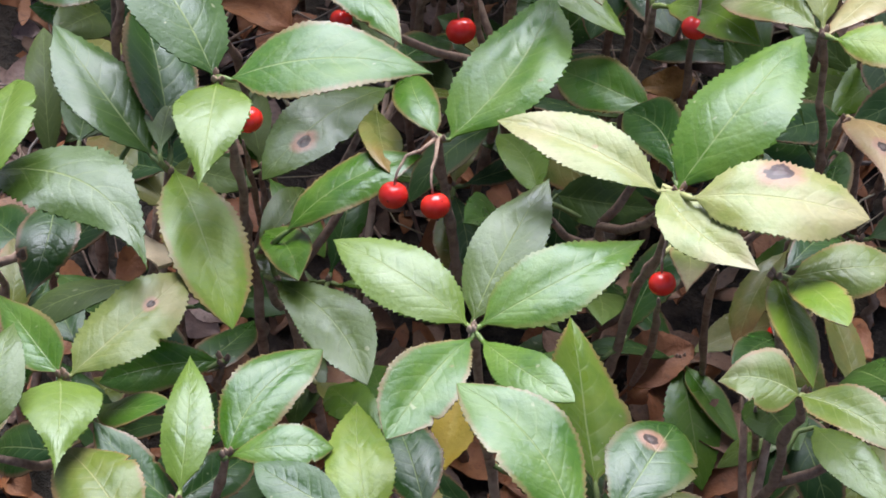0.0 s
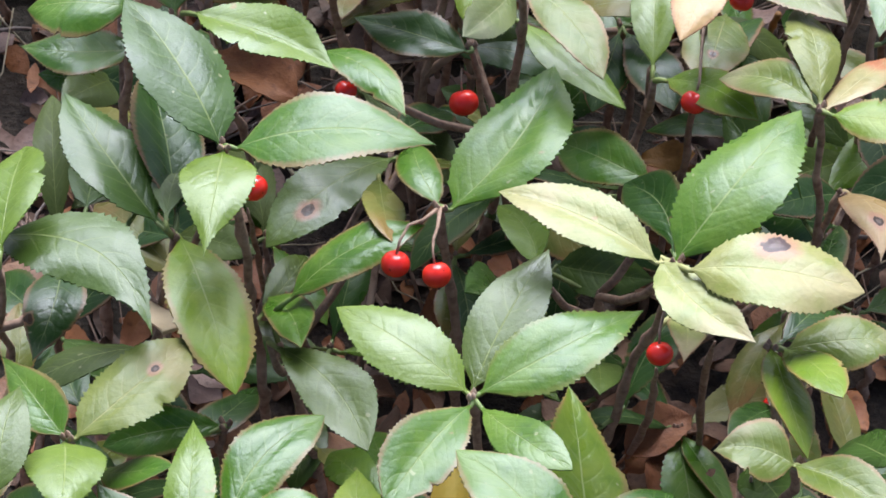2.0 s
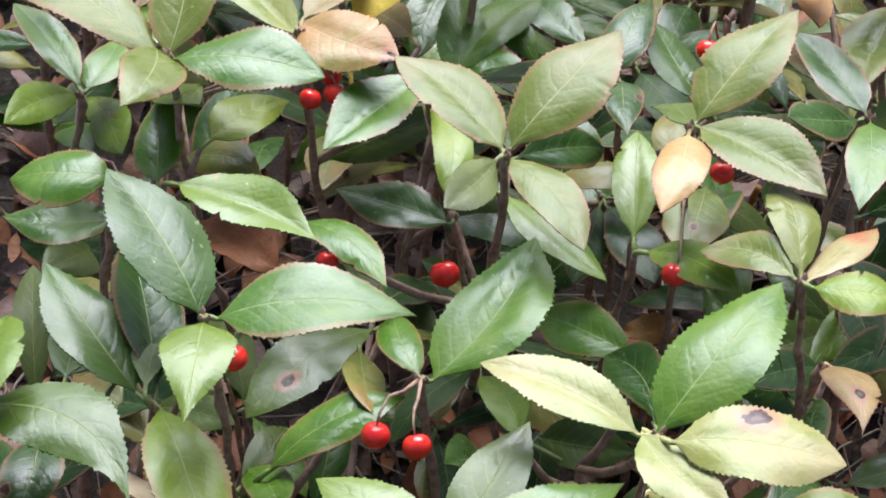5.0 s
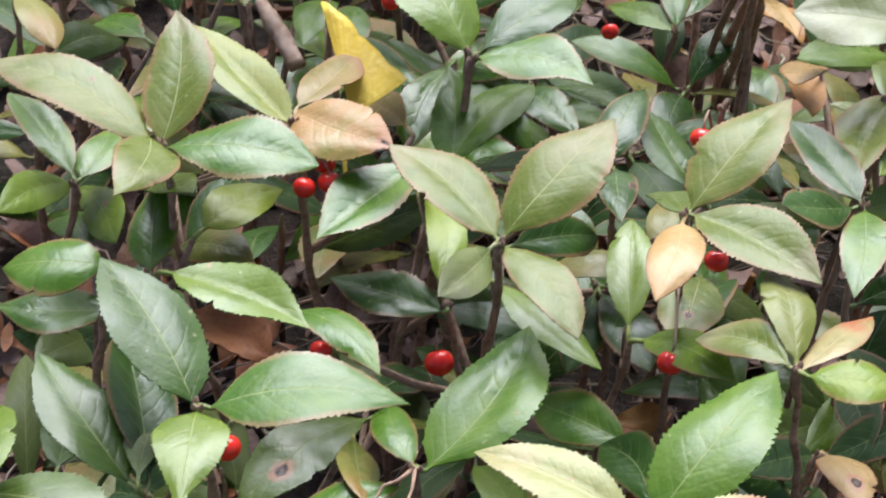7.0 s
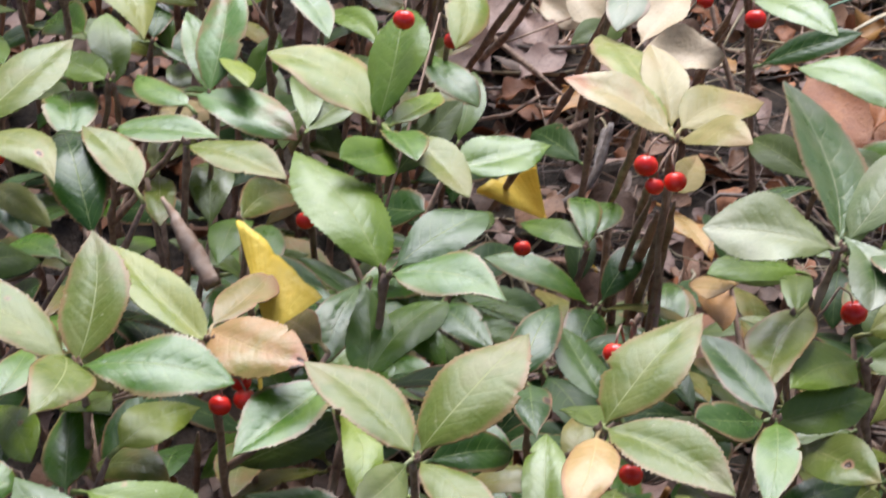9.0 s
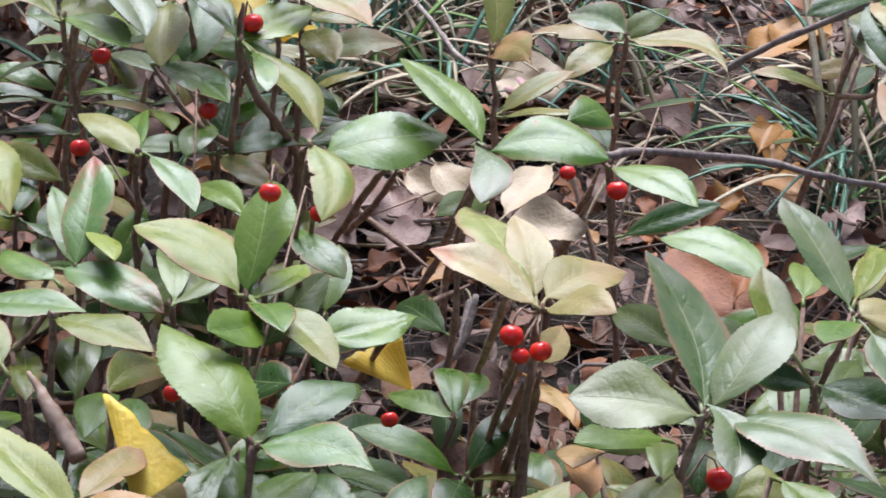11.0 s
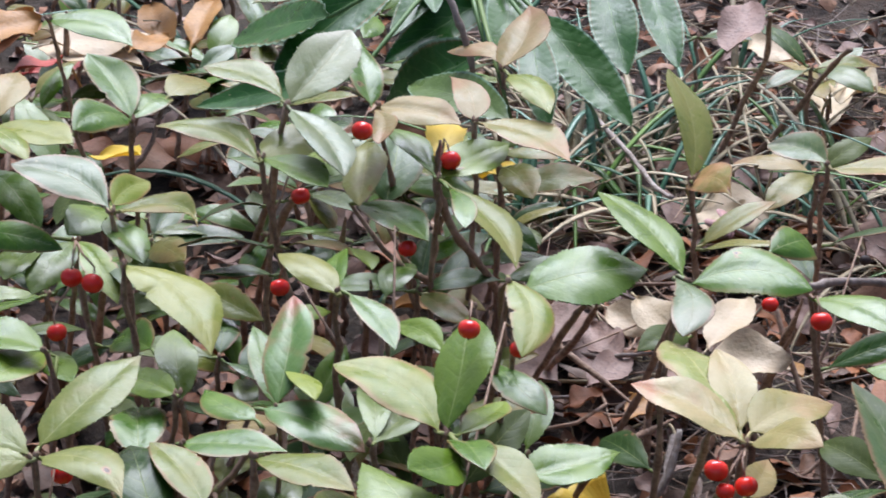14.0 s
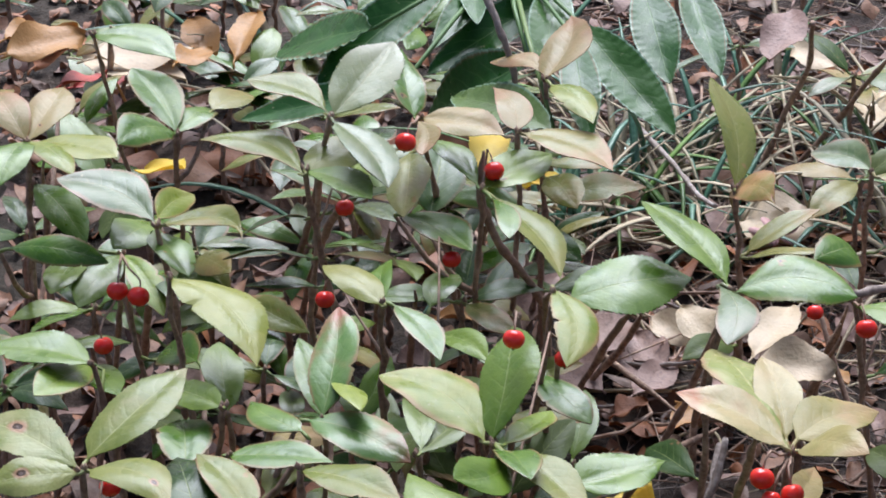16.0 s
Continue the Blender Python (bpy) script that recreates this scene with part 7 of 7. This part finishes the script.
fallen_leaf((0.0803, 0.2536, 0.0500), (0.0917, 0.2313, 0.0540), 0.0111, 0, DRY[2], 0.4)
fallen_leaf((-0.1152, 0.2909, 0.0600), (-0.1057, 0.3100, 0.0640), 0.0132, 0, DRY[2], 0.3)
fallen_leaf((-0.1778, 0.7173, 0.0700), (-0.1240, 0.6838, 0.0740), 0.0320, 0, CREAM_DRY, 0.15)
fallen_leaf((-0.1964, 0.6386, 0.1100), (-0.1680, 0.6558, 0.1140), 0.0320, 0, ORANGE_DRY, 0.4)
fallen_leaf((-0.1183, 0.7512, 0.0500), (-0.1308, 0.7999, 0.0540), 0.0182, 0, ORANGE_DRY, 0.4)
fallen_leaf((-0.1033, 0.7146, 0.0700), (-0.0951, 0.7611, 0.0740), 0.0160, 0, ORANGE_DRY, 0.4)
fallen_leaf((-0.0721, 0.6543, 0.0300), (-0.0450, 0.6421, 0.0340), 0.0225, 0, DRY[2], 0.3)
fallen_leaf((-0.0080, 0.5168, 0.0400), (0.0251, 0.5020, 0.0440), 0.0150, 0, ORANGE_DRY, 0.5)
fallen_leaf((0.1360, 0.6413, 0.0150), (0.1691, 0.6293, 0.0190), 0.0320, 0, CREAM_DRY, 0.2)
fallen_leaf((0.2080, 0.7070, 0.0500), (0.2279, 0.6938, 0.0540), 0.0320, 0, CREAM_DRY, 0.2)
fallen_leaf((0.1560, 0.4873, 0.0300), (0.1605, 0.4699, 0.0340), 0.0084, 0, ORANGE_DRY, 0.4)
fallen_leaf((0.0959, 0.4910, 0.0120), (0.1154, 0.4733, 0.0160), 0.0169, 0, ORANGE_DRY, 0.3)
fallen_leaf((0.0665, 0.4787, 0.0150), (0.0809, 0.4826, 0.0190), 0.0164, 0, DRY[2], 0.5)
fallen_leaf((0.0564, 0.5513, 0.0150), (0.0743, 0.5226, 0.0190), 0.0272, 0, DRY[1], 0.3)
fallen_leaf((0.2052, 0.4066, 0.0500), (0.2182, 0.4389, 0.0540), 0.0136, 0, DRY[2], 0.5)
fallen_leaf((0.2187, 0.5055, 0.0300), (0.2294, 0.5100, 0.0340), 0.0181, 0, ORANGE_DRY, 0.6)
fallen_leaf((0.2698, 0.6491, 0.0300), (0.2987, 0.6668, 0.0340), 0.0320, 0, ORANGE_DRY, 0.4)
fallen_leaf((0.2757, 0.6448, 0.0200), (0.2998, 0.6281, 0.0240), 0.0300, 0, DRY[1], 0.3)
fallen_leaf((0.2363, 0.5193, 0.0500), (0.2447, 0.5362, 0.0540), 0.0142, 0, ORANGE_DRY, 0.6)
fallen_leaf((0.2436, 0.5311, 0.0300), (0.2561, 0.5121, 0.0340), 0.0180, 0, ORANGE_DRY, 0.4)
fallen_leaf((0.2708, 0.5051, 0.0300), (0.2741, 0.4868, 0.0340), 0.0152, 0, DRY[1], 0.3)
fallen_leaf((0.2397, 0.4871, 0.0300), (0.2477, 0.4782, 0.0340), 0.0202, 0, DRY[1], 0.4)
fallen_leaf((0.2775, 0.4425, 0.0500), (0.2844, 0.4054, 0.0540), 0.0202, 0, ORANGE_DRY, 0.3)
stick('pale_straw', [(0.1744, 0.7904, 0.0200), (0.1613, 0.6658, 0.0500), (0.1672, 0.6386, 0.0250)], 0.0008, GRASS[2])
stick('pale_straw', [(0.1727, 0.7786, 0.0240), (0.1788, 0.6999, 0.0600), (0.2063, 0.7225, 0.0300)], 0.0008, GRASS[2])
stick('pale_straw', [(0.1691, 0.6495, 0.0160), (0.1731, 0.6498, 0.0400), (0.1757, 0.7216, 0.0200)], 0.0008, GRASS[2])
stick('pale_straw', [(0.1844, 0.6434, 0.0160), (0.1847, 0.6380, 0.0400), (0.2099, 0.7049, 0.0200)], 0.0008, GRASS[2])
stick('pale_straw', [(0.0861, 0.6901, 0.0080), (0.0847, 0.6177, 0.0200), (0.1125, 0.6456, 0.0100)], 0.0008, GRASS[2])
stick('pale_straw', [(0.1081, 0.7558, 0.0120), (0.1153, 0.6828, 0.0300), (0.1217, 0.6586, 0.0150)], 0.0008, GRASS[2])
stick('pale_straw', [(0.2057, 0.7157, 0.0240), (0.2021, 0.6743, 0.0600), (0.2342, 0.7539, 0.0300)], 0.0008, GRASS[2])
stick('pale_straw', [(0.1606, 0.8361, 0.0120), (0.1609, 0.7434, 0.0300), (0.1640, 0.7163, 0.0150)], 0.0008, GRASS[2])
stick('pale_straw', [(0.1565, 0.7476, 0.0120), (0.1554, 0.6754, 0.0300), (0.1588, 0.6745, 0.0150)], 0.0008, GRASS[2])
stick('pale_straw', [(0.0743, 0.7252, 0.0120), (0.0714, 0.6382, 0.0300), (0.0750, 0.6489, 0.0150)], 0.0008, GRASS[2])
stick('pale_straw', [(0.1419, 0.7743, 0.0120), (0.1501, 0.7245, 0.0300), (0.1663, 0.7349, 0.0150)], 0.0008, GRASS[2])
stick('pale_straw', [(0.2115, 0.8314, 0.0200), (0.2072, 0.7198, 0.0500), (0.2128, 0.7260, 0.0250)], 0.0008, GRASS[2])
stick('pale_straw', [(0.0855, 0.6427, 0.0060), (0.1062, 0.6368, 0.0150), (0.1316, 0.6467, 0.0075)], 0.0008, GRASS[2])
stick('pale_straw', [(0.0923, 0.6262, 0.0060), (0.1127, 0.6204, 0.0150), (0.1279, 0.6118, 0.0075)], 0.0008, GRASS[2])
stick('pale_straw', [(0.0589, 0.5959, 0.0060), (0.0776, 0.5701, 0.0150), (0.0866, 0.5530, 0.0075)], 0.0008, GRASS[2])
grass_tuft(0.283, 0.548, 20, 0.15)
grass_tuft(0.296, 0.560, 14, 0.15)
grass_tuft(0.204, 0.640, 12, 0.12)
stick('bare_stem', [(-0.0444, 0.4522, 0.1650), (-0.0524, 0.4851, 0.1200), (-0.0609, 0.5108, 0.0800), (-0.0701, 0.5310, 0.0550)], 0.0016, STEM)
stick('bare_stem', [(-0.0400, 0.4800, 0.1200), (-0.0509, 0.5022, 0.0900), (-0.0587, 0.5220, 0.0600), (-0.0644, 0.5398, 0.0300)], 0.0018, STEM)
stick('bare_stem', [(-0.0229, 0.4519, 0.1200), (-0.0282, 0.4775, 0.0800), (-0.0338, 0.5020, 0.0300), (-0.0360, 0.4981, 0.0100)], 0.0014, STEM)
stick('bare_stem', [(-0.0135, 0.4386, 0.1000), (-0.0170, 0.4696, 0.0500), (-0.0180, 0.4803, 0.0100)], 0.0016, STEM)
stick('bare_stem', [(-0.1585, 0.6901, 0.1000), (-0.1629, 0.6997, 0.0600), (-0.1712, 0.7314, 0.0100)], 0.0018, STEM)
stick('bare_stem', [(-0.1339, 0.7048, 0.0900), (-0.1328, 0.7049, 0.0600), (-0.1345, 0.7108, 0.0200)], 0.0014, STEM)
stick('bare_stem', [(-0.1572, 0.4744, 0.1400), (-0.1649, 0.5048, 0.0800), (-0.1681, 0.5131, 0.0200)], 0.0016, STEM)
stick('bare_stem', [(-0.1112, 0.4244, 0.1200), (-0.1213, 0.4664, 0.0700), (-0.1311, 0.5031, 0.0200)], 0.0018, STEM)
stick('bare_stem', [(-0.1224, 0.4206, 0.1200), (-0.1300, 0.4502, 0.0800), (-0.1382, 0.4806, 0.0400)], 0.0014, STEM)
stick('bare_stem', [(0.0673, 0.4066, 0.1100), (0.0600, 0.4316, 0.0800), (0.0513, 0.4620, 0.0400), (0.0411, 0.4871, 0.0100)], 0.0016, STEM)
stick('bare_stem', [(0.0932, 0.3608, 0.1300), (0.0960, 0.4102, 0.0800), (0.0959, 0.4469, 0.0300)], 0.0018, STEM)
stick('bare_stem', [(0.1416, 0.3922, 0.1100), (0.1402, 0.4246, 0.0700), (0.1373, 0.4387, 0.0400)], 0.0014, STEM)
stick('bare_stem', [(0.0956, 0.2752, 0.1400), (0.0961, 0.2996, 0.1100), (0.0954, 0.3296, 0.0700)], 0.0016, STEM)
stick('bare_stem', [(0.1008, 0.2593, 0.1400), (0.1026, 0.2942, 0.1000), (0.1024, 0.3090, 0.0800)], 0.0018, STEM)
stick('bare_stem', [(0.0950, 0.2368, 0.1400), (0.0951, 0.2744, 0.0900), (0.0900, 0.3042, 0.0300)], 0.0014, STEM)
stick('bare_stem', [(0.1016, 0.2338, 0.1400), (0.1060, 0.2712, 0.0900), (0.1071, 0.3040, 0.0300)], 0.0016, STEM)
stick('bare_stem', [(0.1006, 0.2554, 0.1200), (0.1010, 0.2774, 0.0900), (0.0958, 0.3044, 0.0500)], 0.0018, STEM)
stick('bare_stem', [(0.1002, 0.2803, 0.1000), (0.0950, 0.2988, 0.0600), (0.0908, 0.3172, 0.0200)], 0.0014, STEM)
stick('bare_stem', [(0.1022, 0.2532, 0.1200), (0.1016, 0.2732, 0.0800), (0.1023, 0.3084, 0.0300)], 0.0016, STEM)
stick('bare_stem', [(-0.0402, 0.1606, 0.1100), (-0.0432, 0.1902, 0.0700), (-0.0463, 0.2178, 0.0300)], 0.0012, STEM)
stick('bare_stem', [(-0.0013, 0.1580, 0.1000), (-0.0022, 0.1865, 0.0600), (-0.0031, 0.2132, 0.0200)], 0.0010, STEM)
stick('bare_stem', [(0.0654, 0.0107, 0.1200), (0.0672, 0.0288, 0.0800), (0.0719, 0.0482, 0.0200)], 0.0011, STEM)
stick('bare_stem', [(0.0496, -0.0059, 0.1300), (0.0522, 0.0178, 0.0800), (0.0506, 0.0482, 0.0200)], 0.0012, STEM)
stick('bare_stem', [(-0.0498, 0.0527, 0.1200), (-0.0503, 0.0757, 0.0700), (-0.0500, 0.0931, 0.0200)], 0.0010, STEM)
stick('bare_stem', [(0.0740, -0.0145, 0.1000), (0.0795, 0.0007, 0.0600), (0.0841, 0.0140, 0.0200)], 0.0011, STEM)
grass_tuft(0.117, 0.649, 16, 0.11)
grass_tuft(-0.075, 0.650, 7, 0.13)
grass_tuft(0.051, 0.819, 10, 0.12)
stick('pale_straw', [(0.0497, 0.6283, 0.0100), (0.0748, 0.6311, 0.0200), (0.1044, 0.6363, 0.0150)], 0.0007, GRASS[2])
stick('pale_straw', [(0.1078, 0.7057, 0.0100), (0.1355, 0.6819, 0.0250), (0.1550, 0.6573, 0.0100)], 0.0006, GRASS[2])
stick('pale_straw', [(0.1067, 0.4744, 0.0100), (0.1070, 0.4472, 0.0200), (0.0985, 0.4381, 0.0100)], 0.0006, GRASS[2])

# ---- litter on the soil ----
lit = random.Random(21)
DRY_MESHES = []
for k in range(8):
    V, F, U = blade(lit.uniform(0.024, 0.046), lit.uniform(0.012, 0.022), lit.uniform(-0.05, 0.16), lit.uniform(-0.4, 0.7), lit.uniform(0.08, 0.2), 10, lit, 14, 2, twist=lit.uniform(-1.2, 1.2), side=lit.uniform(-0.06, 0.06))
    for mat in DRY:
        ob = mesh_object("dry_leaf", V, F, mat, None, U)
        DRY_MESHES.append(ob.data)
        bpy.data.objects.remove(ob)
for k in range(300):
    x, y = lit.uniform(-0.22, 0.26), lit.uniform(-0.06, 0.75)
    kind = lit.choice(DRY_MESHES)
    while y < 0.17 and kind.materials[0] == DRY[1]:    # browner litter under the dense front of the bed
        kind = lit.choice(DRY_MESHES)
    ob = new("dry_leaf", kind)
    ob.parent = ground
    ob.matrix_basis = Matrix.Translation((x, y, height(x, y) + 0.001 + 0.012 * lit.random() ** 2)) @ Euler((lit.uniform(-0.4, 0.4), lit.uniform(-0.3, 0.3), lit.uniform(0, 6.28))).to_matrix().to_4x4()


def litter(name, n, mats, maker, label, near):
    """Many small bits as one mesh, one material slot each."""
    V, F, MI = [], [], []
    for i in range(n):
        x, y = lit.uniform(-0.27, 0.40), lit.uniform(near, 1.15)
        if near > 0 and x < 0.02 and y > 0.25:
            x = lit.uniform(0.02, 0.40)
        v, f = maker()
        m = Matrix.Translation((x, y, height(x, y) + 0.001 + 0.008 * lit.random() ** 2)) @ Euler((lit.uniform(-0.35, 0.35), lit.uniform(-0.3, 0.3), lit.uniform(0, 6.28))).to_matrix().to_4x4()
        k = len(V)
        V += [tuple(m @ Vector(q)) for q in v]
        F += [tuple(j + k for j in q) for q in f]
        MI += [lit.choice((0, 2, 3)) if near < 0 and y < 0.17 else lit.randrange(len(mats))] * len(f)
    ob = mesh_object(name, V, F, mats[0])
    for q in mats[1:]:
        ob.data.materials.append(q)
    ob.data.polygons.foreach_set("material_index", MI)
    ob.data.update()
    return tagged(ob, label, "litter", "", "stuff")


def scrap():
    v, f, _ = blade(lit.uniform(0.005, 0.022), lit.uniform(0.003, 0.010), lit.uniform(-0.1, 0.2), lit.uniform(-0.5, 0.8), 0.15, 3, lit, 5, 1, shape=0.6, twist=lit.uniform(-1.5, 1.5))
    return v, f


def straw():
    L = lit.uniform(0.02, 0.09)
    c = lit.uniform(-0.45, 0.45) * L
    r = lit.choice((0.00022, 0.0003, 0.0003, 0.0004, 0.0005, 0.0009))
    return tube([(-L / 2, 0, 0), (-L / 6, c, 0.002), (L / 6, c * 0.9, 0.003), (L / 2, 0, 0)], [r, r, r * 0.9, r * 0.6], 5)


litter("leaf_litter", 6500, DRY, scrap, "crumbled brown and pinkish leaf litter on soil", -0.12)
litter("twig_litter", 2300, [TWIG, STEM, GRASS[2], CANE], straw, "fine dry twigs and pale straw on soil", 0.13)
